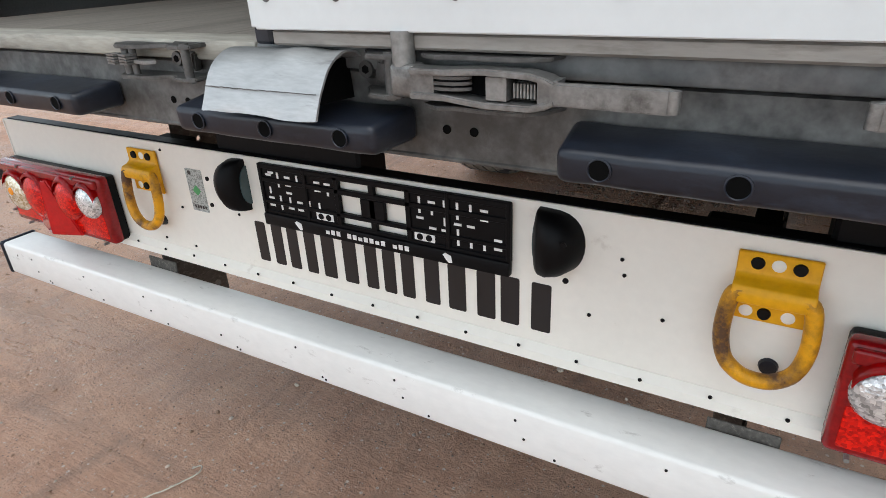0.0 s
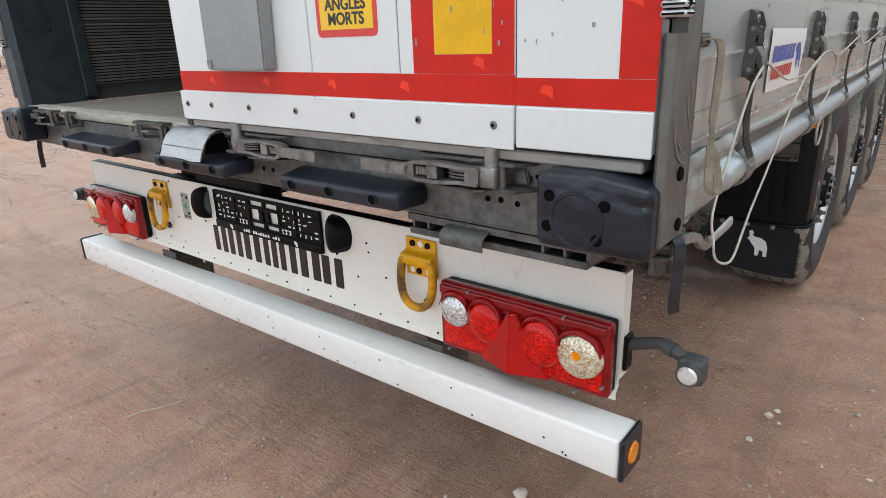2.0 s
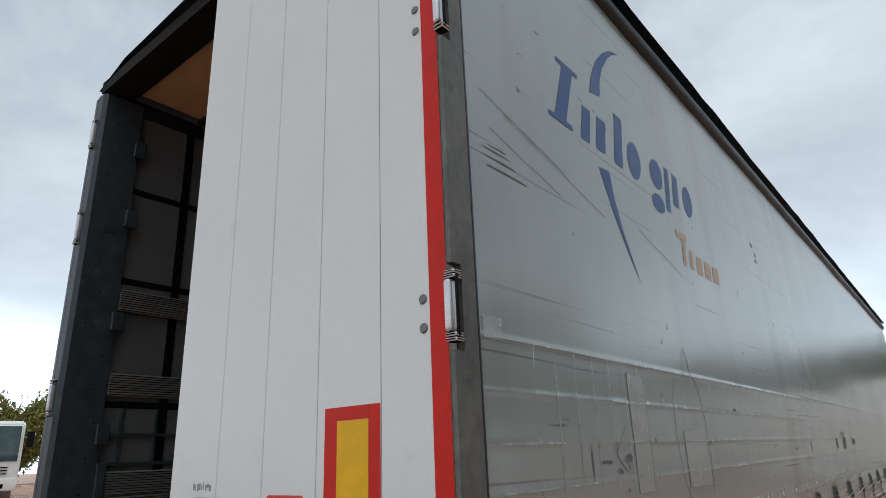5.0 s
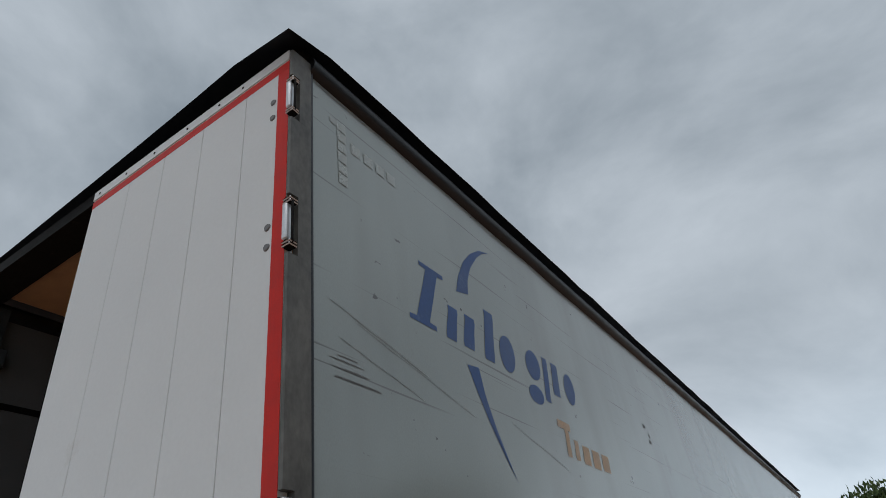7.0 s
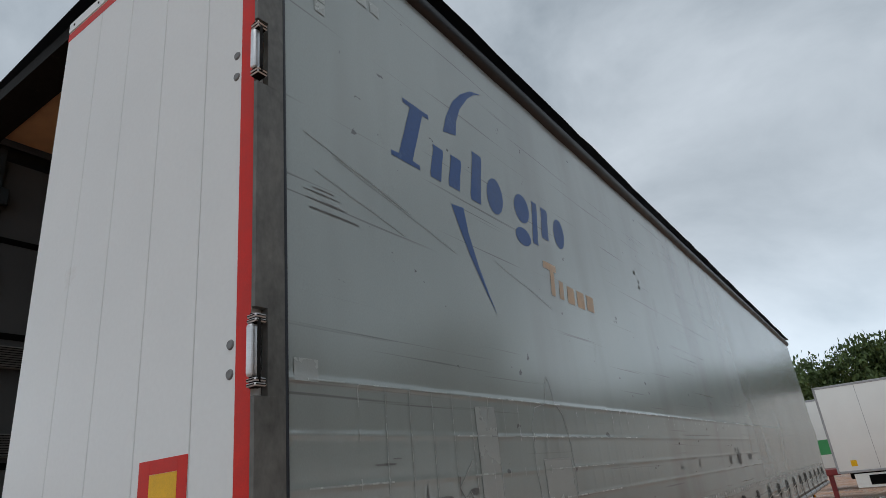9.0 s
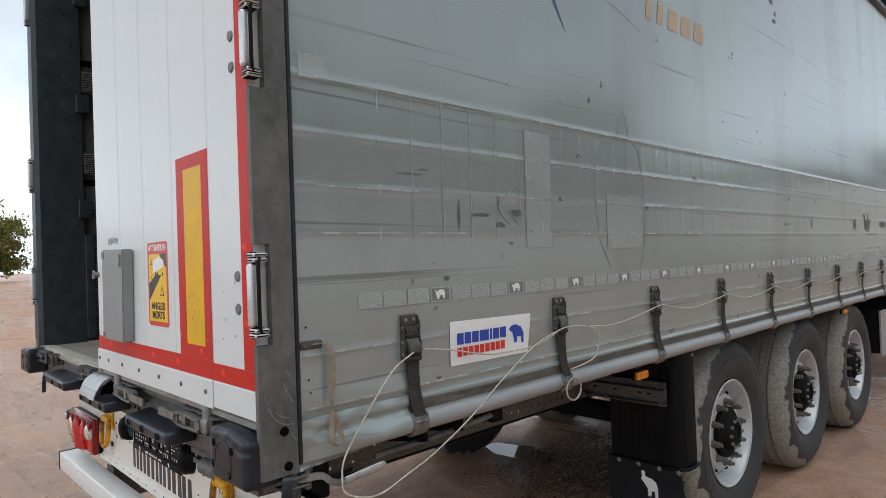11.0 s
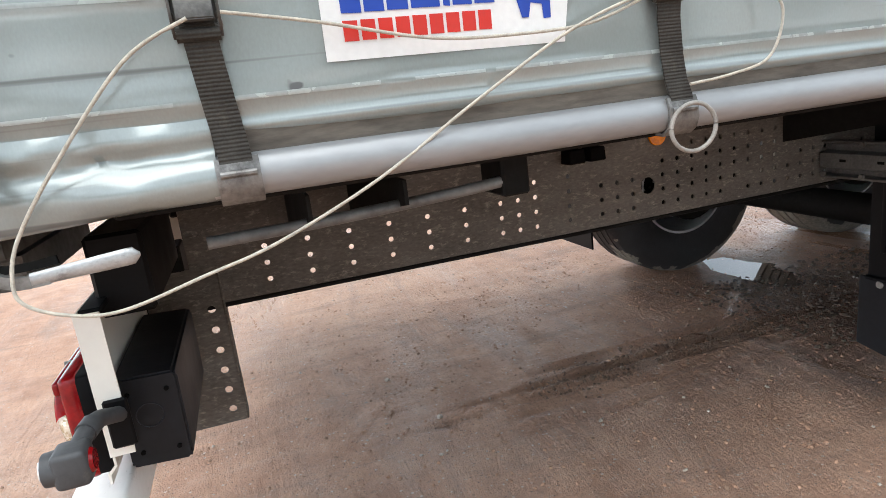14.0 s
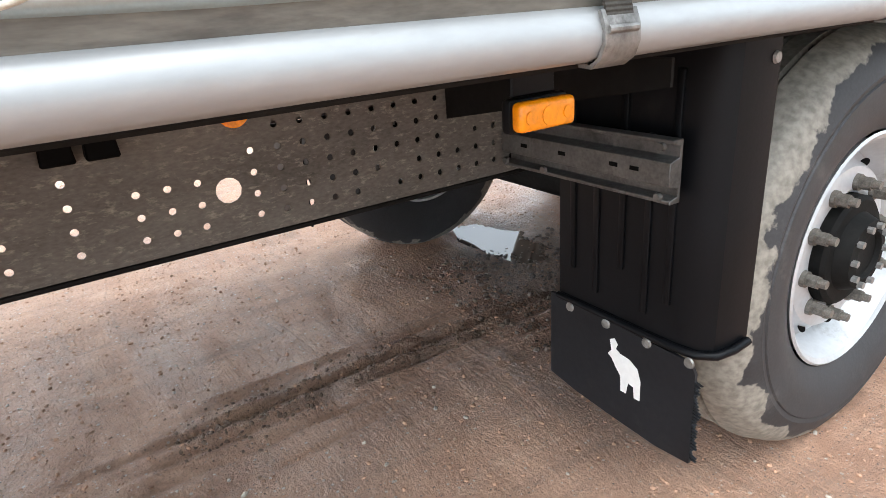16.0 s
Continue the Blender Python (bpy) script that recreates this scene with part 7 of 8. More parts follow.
# the same webbing end hangs on the far corner
bm = bmesh.new()
sweep(bm, smooth_path([(-1.275, 0.07, 1.06), (-1.285, 0.06, 1.0), (-1.28, 0.055, 0.92)], 5), flat_section(0.018, 0.004), side=(0.35, 0.94, 0))
part("hanging_webbing", bm, webbing, trailer)

# customs cord: a thing of its own, threaded through the buckles
cx = HALF + 0.030


def cord_piece(pts, steps=8, r=0.0024, mat=cord_fibre):
    bm = bmesh.new()
    sweep(bm, smooth_path(pts, steps), ring_section(r, 8))
    part("cord_strand", bm, mat, cord, sharp=70)


cord = thing("customs_cord", (HALF + 0.03, 0.45, 1.3), "thin off-white cord slung loosely through the curtain buckles", "cord")
cord_piece([(cx, 0.440, 1.305), (cx, 0.36, 1.262), (cx, 0.26, 1.150), (cx, 0.205, 1.075), (cx + 0.01, 0.190, 1.030), (cx + 0.015, 0.195, 0.998), (cx + 0.02, 0.240, 0.975), (cx + 0.02, 0.300, 0.968), (cx + 0.01, 0.400, 0.990), (cx, 0.500, 1.015), (cx - 0.006, 0.65, 1.078), (cx - 0.010, 0.81, 1.168), (cx - 0.008, 0.97, 1.252), (cx + 0.002, 1.10, 1.294), (cx + 0.006, 1.18, 1.302), (cx + 0.004, 1.27, 1.292), (cx + 0.004, 1.34, 1.270), (cx + 0.003, 1.352, 1.228), (cx, 1.325, 1.175), (cx, 1.25, 1.157), (cx, 1.17, 1.150)])
cord_piece([(cx - 0.004, 0.480, 1.310), (cx - 0.012, 0.60, 1.290), (cx - 0.014, 0.75, 1.258), (cx - 0.014, 0.88, 1.252), (cx - 0.008, 1.0, 1.258), (cx, 1.10, 1.290)])
cord_piece([(cx, 1.30, 1.290), (cx - 0.006, 1.45, 1.278), (cx - 0.006, 1.62, 1.290), (cx, 1.80, 1.318)])
run = []
for k in range(2, 18):
    y = 0.450 + 0.695 * k
    run += [(cx, y - 0.04, 1.318), (cx, y + 0.03, 1.322), (cx - 0.01, y + 0.2, 1.295), (cx - 0.012, y + 0.35, 1.286), (cx - 0.01, y + 0.5, 1.295)]
cord_piece(run, 3)
cord_piece([(cx + 0.014, 1.163 + 0.043 * math.cos(a), 1.083 + 0.038 * math.sin(a)) for a in np.linspace(0.6, 2 * math.pi + 0.6, 14)], 8, 0.0036, worn_cord)


# ---- running gear ----
def fender(y):
    o = at_part("mudguard")
    o["label"] = "black plastic mudguard with hanging flap"
    bm = bmesh.new()
    # back sheet that curls round the outer edge, with raised ribs
    sec = [(0.790, 2.2620), (1.120, 2.2620), (1.165, 2.2690), (1.190, 2.2890), (1.200, 2.3270), (1.202, 2.3770), (1.194, 2.3770), (1.190, 2.3320), (1.180, 2.2990), (1.160, 2.2810), (1.118, 2.2740), (0.790, 2.2740)]
    prism(bm, [(a, b) for a, b in sec], "xy", 0.462, 1.075)
    bmesh.ops.bevel(bm, geom=[e for e in bm.edges if all(v.co.z < 0.47 for v in e.verts)], offset=0.003, segments=1, affect="EDGES")
    part("guard_sheet", bm, fender_plastic, o, sharp=30)
    for x, z0, z1 in ((0.835, 0.56, 1.03), (0.905, 0.52, 0.86), (0.975, 0.60, 1.04), (1.040, 0.52, 0.90), (1.095, 0.56, 1.02)):
        bm = bmesh.new()
        box(bm, x - 0.008, x + 0.008, 2.2560, 2.2630, z0, z1, 0.003, 2)
        part("guard_rib", bm, fender_plastic, o)
    bm = bmesh.new()
    sweep(bm, [(0.790, 2.2560, 0.474), (1.118, 2.2560, 0.474), (1.168, 2.2640, 0.474), (1.198, 2.2860, 0.476), (1.208, 2.3270, 0.480), (1.210, 2.3700, 0.486)], ring_section(0.009, 8))
    part("guard_bead", bm, fender_plastic, o, sharp=60)
    bm = bmesh.new()
    pts = [(0.772, 0.478), (1.168, 0.462), (1.180, 0.440), (1.182, 0.225), (1.100, 0.218), (0.980, 0.225), (0.86, 0.235), (0.770, 0.250)]
    prism(bm, pts, "xz", 2.2490, 2.2570)
    part("mud_flap", bm, flap_rubber, o)
    rs = random.Random(2)
    bm = bmesh.new()
    for k in range(26):
        z = 0.235 + 0.19 * k / 26
        w = 0.006 + 0.012 * rs.random()
        prism(bm, [(1.180, z), (1.180 + w, z + 0.002), (1.180, z + 0.006)], "xz", 2.2500, 2.2560)
    part("frayed_edge", bm, flap_rubber, o)
    bm = bmesh.new()
    dz = -0.002
    prism(bm, [(a + 0.034, c + dz) for a, c in ((0.930, 0.430), (0.942, 0.437), (0.952, 0.425), (0.947, 0.412), (0.960, 0.405), (0.985, 0.402), (1.008, 0.388), (1.018, 0.360), (1.018, 0.312), (1.003, 0.312), (1.000, 0.338), (0.985, 0.342), (0.980, 0.312), (0.965, 0.312), (0.963, 0.350), (0.948, 0.368), (0.936, 0.385), (0.925, 0.392), (0.935, 0.405))], "xz", 2.2475, 2.2490)
    part("flap_mark", bm, white_ink, o, "plain white printed shape")
    for x in (0.838, 0.950, 1.062, 1.165):
        bm = bmesh.new()
        cyl(bm, (x, 2.2490, 0.461), (x, 2.2450, 0.461), 0.012, 0.010, 16)
        part("flap_bolt", bm, bright_steel, o)
    bm = bmesh.new()
    cyl(bm, (1.202, 2.3620, 1.030), (1.207, 2.3620, 1.030), 0.011, 0.009, 14)
    part("guard_bolt", bm, bright_steel, o)
    # cover over the tyres
    bm = bmesh.new()
    box(bm, 0.80, 1.20, 2.35, 6.05, 1.072, 1.084, 0.003)
    part("guard_top", bm, fender_plastic, o)
    # stay of folded steel
    bm = bmesh.new()
    prism(bm, [(2.233, 0.905), (2.205, 0.905), (2.205, 0.898), (2.226, 0.893), (2.226, 0.872), (2.200, 0.866), (2.200, 0.822), (2.226, 0.816), (2.226, 0.800), (2.205, 0.795), (2.205, 0.788), (2.233, 0.788)], "yz", 0.66, 1.128)
    bmesh.ops.bevel(bm, geom=bm.edges[:], offset=0.0012, segments=1, affect="EDGES")
    part("guard_stay", bm, cast_steel, o)
    for x, z in ((0.80, 0.896), (1.105, 0.892), (0.80, 0.800), (1.103, 0.800), (0.67, 0.80)):
        bm = bmesh.new()
        cyl(bm, (x, 2.206, z), (x, 2.198, z), 0.009, 0.007, 10)
        part("stay_bolt", bm, cast_steel, o)
    for x in (0.74, 0.86, 1.00, 1.05):
        bm = bmesh.new()
        box(bm, x - 0.010, x + 0.010, 2.1985, 2.2005, 0.841, 0.849)
        part("stay_slot", bm, matte_dark, o)
    return o


guard_r = fender(0)
bm = bmesh.new()
box(bm, -1.20, -0.80, 2.235, 2.247, 0.25, 1.075, 0.003)
part("far_mudguard", bm, fender_plastic, trailer)


def wheel():
    """A wide single wheel with its centre at the origin, outer side to +x."""
    o = thing("wheel", (0, 0, 0), "", "")
    for k in ("label", "category"):
        if k in o:
            del o[k]
    R = 0.532
    bm = bmesh.new()
    prof = [(-0.02, 0.292), (-0.004, 0.300), (0.006, 0.320), (0.020, 0.350), (0.028, 0.390), (0.026, 0.425), (0.022, 0.428), (0.024, 0.440), (0.014, 0.470), (0.002, 0.492), (-0.010, 0.505), (-0.030, 0.516), (-0.036, 0.519), (-0.045, R - 0.010)]
    for g in (-0.085, -0.150, -0.215, -0.280):
        prof += [(g + 0.024, R - 0.004), (g + 0.0085, R), (g + 0.006, R - 0.013), (g - 0.006, R - 0.013), (g - 0.0085, R)]
    prof += [(-0.330, R - 0.008), (-0.350, 0.510), (-0.378, 0.470), (-0.392, 0.410), (-0.385, 0.340), (-0.360, 0.292)]
    lathe(bm, prof, 96)
    for v in bm.verts:
        r = math.hypot(v.co.y, v.co.z)
        if r > 0.5:
            k = 1 + 0.004 * noise.noise((math.atan2(v.co.y, v.co.z) * 14, v.co.x * 30, 0))
            v.co.y *= k
            v.co.z *= k
    part("tyre", bm, tyre_rubber, o, sharp=24)
    bm = bmesh.new()
    lathe(bm, [(-0.36, 0.292), (-0.36, 0.280), (-0.05, 0.270), (-0.014, 0.284), (0.000, 0.296), (0.004, 0.290), (-0.004, 0.278), (-0.050, 0.262), (-0.085, 0.245), (-0.070, 0.222), (-0.045, 0.205), (-0.040, 0.185), (-0.040, 0.150), (-0.046, 0.142), (-0.070, 0.140)], 64)
    rim = part("rim", bm, rim_paint, o, "dusty silver steel rim", 28)
    bm = bmesh.new()
    lathe(bm, [(-0.10, 0.141), (-0.02, 0.139), (-0.012, 0.128), (-0.012, 0.100), (0.020, 0.086), (0.024, 0.060), (0.012, 0.056), (0.012, 0.001)], 40)
    part("hub", bm, dark_steel, o, sharp=28)
    nut = bmesh.new()
    cyl(nut, (-0.041, 0, 0), (-0.030, 0, 0), 0.021, 0.020, 18)
    cyl(nut, (-0.030, 0, 0), (-0.004, 0, 0), 0.0165, n=6)
    cyl(nut, (-0.004, 0, 0), (0.014, 0, 0), 0.0115, 0.0105, 10)
    nm = mesh_of("wheel_nut", nut, nut_steel)
    for k in range(10):
        a = 2 * math.pi * (k + 0.3) / 10
        c = new("wheel_nut", nm)
        c.parent = o
        c.location = (0, 0.1675 * math.cos(a), 0.1675 * math.sin(a))
    sb = bmesh.new()
    cyl(sb, (0.018, 0, 0), (0.034, 0, 0), 0.009, n=6)
    sm = mesh_of("hub_bolt", sb, bright_steel)
    for k in range(10):
        a = 2 * math.pi * k / 10
        c = new("hub_bolt", sm)
        c.parent = o
        c.location = (0, 0.074 * math.cos(a), 0.074 * math.sin(a))
    hh = bmesh.new()
    prism(hh, [(0.020 * math.cos(a), 0.014 * math.sin(a)) for a in np.linspace(0, 2 * math.pi, 13)[:-1]], "yz", -0.001, 0.002)
    hm = mesh_of("hand_hole", hh, matte_dark)
    for k in range(10):
        a = 2 * math.pi * (k + 0.8) / 10
        c = new("hand_hole", hm)
        c.parent = o
        c.matrix_basis = Matrix.Rotation(a, 4, "X") @ Matrix.Translation((-0.0605, 0.2165, 0)) @ Matrix.Rotation(radians(-28), 4, "Z") @ Matrix.Rotation(radians(90), 4, "X")
    return o


WX, WZ = 1.175, 0.522
w0 = wheel()
w0.matrix_basis = Matrix.Translation((WX, 2.880, WZ))
w0.parent = trailer
w0.matrix_parent_inverse = trailer.matrix_basis.inverted()
w0["label"] = "muddy wide single wheel with a silver rim"
for i, y in enumerate((4.190, 5.500)):
    o = copy_thing(w0, Matrix.Translation((WX, y, WZ)) @ Matrix.Rotation(0.25 - 0.4 * i, 4, "X"))
for i, y in enumerate((2.880, 4.190, 5.500)):
    copy_thing(w0, Matrix.Translation((-WX, y, WZ)) @ Matrix.Rotation(math.pi, 4, "Z") @ Matrix.Rotation(0.4 + i, 4, "X"))
for y in (2.880, 4.190, 5.500):
    bm = bmesh.new()
    cyl(bm, (-0.85, y, WZ), (0.85, y, WZ), 0.065, n=16)
    box(bm, -0.62, -0.48, y - 0.10, y + 0.10, WZ + 0.05, 0.78, 0.01)
    box(bm, 0.48, 0.62, y - 0.10, y + 0.10, WZ + 0.05, 0.78, 0.01)
    for s in (1, -1):
        cyl(bm, (s * 0.75, y, WZ), (s * 0.80, y, WZ), 0.20, n=24)
    part("axle", bm, dark_steel, trailer)

# marker lamps, tilt lever wire, lower stay
for y in (1.814, 5.02, 8.6, 11.2):
    o = at_part("marker_lamp")
    o["label"] = "amber side marker lamp"
    bm = bmesh.new()
    box(bm, 1.205, 1.222, y - 0.048, y + 0.048, 0.998, 1.040, 0.006, 2)
    box(bm, 1.205, 1.212, y - 0.035, y + 0.035, 1.040, 1.078, 0.002)
    part("lamp_base", bm, plastic_black, o)
    bm = bmesh.new()
    box(bm, 1.220, 1.240, y - 0.045, y + 0.045, 1.001, 1.037, 0.007, 3)
    part("lamp_lens", bm, amber_lens, o)
    bm = bmesh.new()
    for dy in (-0.030, 0.0, 0.030):
        cyl(bm, (1.2395, y + dy, 1.018), (1.2415, y + dy, 1.018), 0.008 if dy else 0.012, n=14)
    part("lens_boss", bm, amber_lens, o)
bm = bmesh.new()
cyl(bm, (0.656, 1.596, 1.000), (0.662, 1.596, 1.000), 0.028, n=20)
part("beam_reflector", bm, amber_lens, trailer)
for y in (1.314, 1.377):
    bm = bmesh.new()
    prism(bm, [(y - 0.025, 0.962), (y + 0.025, 0.962), (y + 0.022, 1.000), (y - 0.022, 1.000)], "yz", 0.651, 0.700)
    bmesh.ops.bevel(bm, geom=bm.edges[:], offset=0.003, segments=1, affect="EDGES")
    part("rubber_socket", bm, matte_dark, trailer)
bm = bmesh.new()
sweep(bm, smooth_path([(1.175, 0.40, 1.005), (1.182, 0.60, 1.010), (1.185, 0.80, 1.020), (1.188, 0.895, 1.027)], 4), ring_section(0.010, 8))
cyl(bm, (1.18, 0.896, 1.02), (1.18, 0.920, 1.02), 0.02, n=10)
part("pull_rod", bm, galvanised, trailer, "worn pull rod under the side rail", 60)
bm = bmesh.new()
box(bm, 1.10, 1.20, 0.88, 0.93, 1.00, 1.07, 0.004)
part("rod_bracket", bm, dark_steel, trailer)
for y in (0.55, 0.70, 2.05):
    bm = bmesh.new()
    prism(bm, [(0.66, 1.06), (1.23, 1.06), (1.23, 1.02), (0.66, 0.92)], "xz", y, y + 0.006)
    part("outrigger", bm, dark_steel, trailer)

# side box behind the wheels, spare carrier, landing leg
sidebox = at_part("pallet_box")
sidebox["label"] = "silver side panel of the pallet box"
bm = bmesh.new()
box(bm, 1.215, 1.235, 6.20, 7.35, 0.50, 0.92, 0.004)
box(bm, 1.215, 1.235, 7.36, 9.55, 0.66, 0.98, 0.004)
box(bm, 1.215, 1.235, 7.36, 9.55, 0.50, 0.63, 0.004)
part("box_panel", bm, rail_alu, sidebox)
bm = bmesh.new()
box(bm, 0.75, 1.21, 6.22, 9.5, 0.52, 0.90, 0.01)
part("box_body", bm, dark_steel, sidebox)
bm = bmesh.new()
box(bm, 1.2355, 1.238, 0.0, 0.35, 0.60, 0.72, 0.002)
for y in (7.6, 8.8):
    part("box_latch", bm.copy(), matte_dark, sidebox).matrix_basis = Matrix.Translation((0, y, 0))
bm.free()
for s in (1, -1):
    bm = bmesh.new()
    box(bm, s * 0.86 - 0.07, s * 0.86 + 0.07, 10.8, 10.95, 0.10, 1.06, 0.008)
    box(bm, s * 0.86 - 0.13, s * 0.86 + 0.13, 10.75, 11.0, -0.005, 0.09, 0.008)
    part("landing_leg", bm, dark_steel, trailer)


# ---- loose things on the ground ----
def stones(name, count, seed, area, size, mat, label, lane=None):
    rnd = random.Random(seed)
    base = bmesh.new()
    bmesh.ops.create_icosphere(base, subdivisions=1, radius=1.0)
    base.verts.index_update()
    bv = [v.co.copy() for v in base.verts]
    bf = [[v.index for v in f.verts] for f in base.faces]
    base.free()
    verts, faces = [], []
    for k in range(count):
        if lane:
            y = rnd.uniform(area[2], area[3])
            x = lane + rnd.gauss(0.03, 0.06) + 0.012 * math.sin(2.1 * y)
        else:
            x, y = rnd.uniform(area[0], area[1]), rnd.uniform(area[2], area[3])
        s = size * (0.35 + 1.9 * rnd.random() ** 4)
        turn = Euler((rnd.random() * 6, rnd.random() * 6, rnd.random() * 6)).to_matrix()
        z = ground_height(x, y) + s * 0.15
        o = len(verts)
        for c in bv:
            q = turn @ Vector((c.x * s * 1.2, c.y * s * (0.7 + 0.4 * noise.noise(c * 2 + Vector((k, 0, 0)))), c.z * s * 0.8))
            verts.append((x + q.x, y + q.y, z + q.z * 0.7))
        faces += [[o + i for i in f] for f in bf]
    me = bpy.data.meshes.new(name)
    me.from_pydata(verts, [], faces)
    me.materials.append(mat)
    return tagged(new(name, me), label, "gravel", kind="stuff")


damp_clod = material("damp earth clods", (0.17, 0.108, 0.074), 0.7, 0, 0.3, 6, 60, 0.4)
clod = material("earth clods", (0.34, 0.215, 0.148), 0.85, 0, 0.3, 6, 60, 0.4)
crumb = material("pinkish earth crumbs", (0.46, 0.265, 0.172), 0.85, 0, 0.35, 5, 60, 0.4)
stones("gravel", 8000, 1, (-4.5, 3.2, -0.6, 6.5), 0.0045, clod, "small earth crumbs scattered over the yard")
stones("earth_crumbs", 9000, 9, (-1.6, 1.9, 0.6, 4.2), 0.0042, crumb, "fine pinkish earth crumbs under the trailer")
stones("pale_gravel", 2600, 2, (-4.0, 3.2, -0.4, 6.0), 0.0048, pebble_stone, "pale pebbles scattered over the yard")
stones("wheel_track_clods", 1300, 3, (0, 0, 1.4, 2.9), 0.0052, damp_clod, "crumbled earth along a tyre rut", 0.05)
stones("wet_gravel", 2600, 4, (-0.55, 0.45, 2.55, 4.0), 0.0085, wet_stone, "wet dark gravel beside the puddle")


def single_stone(x, y, s, seed):
    bm = bmesh.new()
    bmesh.ops.create_icosphere(bm, subdivisions=2, radius=s)
    for v in bm.verts:
        v.co *= 1 + 0.35 * noise.noise(v.co * (1.3 / s) + Vector((seed, 0, 0)))
        v.co.z *= 0.7
        v.co += Vector((x, y, ground_height(x, y) + s * 0.3))
    tagged(part("stone", bm, pebble_stone), "pale angular stone lying on the earth", "stone", "loose stones")


for i, (x, y, s) in enumerate(((0.771, 0.470, 0.022), (1.29, 1.37, 0.016), (1.268, 1.181, 0.012), (1.31, 1.42, 0.012), (1.55, 1.55, 0.011), (-0.35, 0.9, 0.012), (1.75, 1.9, 0.010), (0.1, 1.0, 0.012), (1.33, 1.34, 0.010))):
    single_stone(x, y, s, i * 3.7)
bm = bmesh.new()
sweep(bm, smooth_path([(-0.701, -0.066, 0.008), (-0.690, -0.030, 0.010), (-0.672, 0.010, 0.012), (-0.660, 0.030, 0.010), (-0.640, 0.075, 0.010), (-0.622, 0.120, 0.012), (-0.640, 0.145, 0.009), (-0.655, 0.125, 0.008)], 5), ring_section(0.0022, 6))
tagged(part("twig", bm, cord_fibre, None, sharp=70), "thin bent straw-coloured twig lying on the earth", "twig")


# ---- the yard's other vehicles ----
def place(o, m):
    o.matrix_basis = m
    return o


def local_part(name, bm, mats, parent, label=""):
    ob = new(name, mesh_of(name, bm, mats))
    ob.parent = parent
    if label:
        ob["label"] = label
    return ob


def box_trailer(label, length, stripe, skirt):
    """A white box trailer, long axis along local x."""
    o = thing("box_trailer", (0, 0, 0), label, "trailer")
    bm = bmesh.new()
    box(bm, 0, length, 0, 2.5, 0.86, 3.72, 0.02, 2)
    local_part("body", bm, box_white, o)
    bm = bmesh.new()
    box(bm, -0.01, length + 0.01, -0.012, 2.512, 3.66, 3.74, 0.01)
    box(bm, -0.012, 0.06, -0.012, 2.512, 0.86, 3.74, 0.01)
    box(bm, -0.01, length, -0.010, 2.51, 0.84, 0.92, 0.01)
    local_part("edge_profile", bm, rail_alu, o)
    bm = bmesh.new()
    for k in range(1, int(length / 1.25)):
        box(bm, k * 1.25, k * 1.25 + 0.012, -0.004, 0.0, 0.92, 3.66)
    local_part("panel_joint", bm, sheet_grey, o)
    bm = bmesh.new()
    box(bm, 0.3, length - 0.3, 0.75, 1.75, 0.62, 0.86, 0.02)
    local_part("chassis", bm, dark_steel, o)
    if stripe:
        bm = bmesh.new()
        box(bm, 0.1, length * 0.5, -0.006, 0.0, 1.45, 2.05)
        local_part("green_stripe", bm, green_paint, o)
    if skirt:
        bm = bmesh.new()
        box(bm, 0.45, 6.5, 0.02, 0.06, 0.36, 0.80, 0.01)
        for z in (0.50, 0.65):
            box(bm, 0.45, 6.5, 0.008, 0.02, z, z + 0.012)
        local_part("side_skirt", bm, box_white, o)
        bm = bmesh.new()
        box(bm, 0.86, 1.62, 0.0, 0.02, 0.44, 0.74, 0.01)
        local_part("skirt_grille", bm, matte_dark, o)
        bm = bmesh.new()
        box(bm, 0.46, 0.64, -0.006, 0.0, 1.05, 1.24)
        local_part("warning_sticker", bm, yellow_tape, o)
    for x in (length - 4.0, length - 2.7, length - 1.4):
        for y in (0.25, 2.25):
            w = new("axle_wheel")
            w.parent = o
            w.matrix_basis = Matrix.Translation((x, y, 0.5)) @ Matrix.Rotation(radians(90), 4, "Z")
            bm = bmesh.new()
            lathe(bm, [(-0.15, 0.27), (-0.15, 0.45), (-0.11, 0.5), (0.11, 0.5), (0.15, 0.45), (0.15, 0.27)], 28)
            local_part("tyre", bm, tyre_rubber, w)
            bm = bmesh.new()
            lathe(bm, [(0.13, 0.275), (0.09, 0.15), (0.10, 0.001)], 24)
            lathe(bm, [(-0.13, 0.275), (-0.09, 0.15), (-0.10, 0.001)], 24)
            local_part("rim", bm, rim_paint, w)
    for y in (0.5, 2.0):
        bm = bmesh.new()
        box(bm, 2.6, 2.75, y - 0.07, y + 0.07, 0.0, 0.86, 0.01)
        local_part("landing_leg", bm, dark_steel, o)
    return o


place(box_trailer("white refrigerated box trailer with lower side skirt, on earth", 13.2, False, True), Matrix.Translation((0.70, 25.0, 0)))
place(box_trailer("white box trailer with a green stripe, on earth", 13.2, True, False), Matrix.Translation((-0.4, 31.0, 0)) @ Matrix.Rotation(radians(4), 4, "Z"))

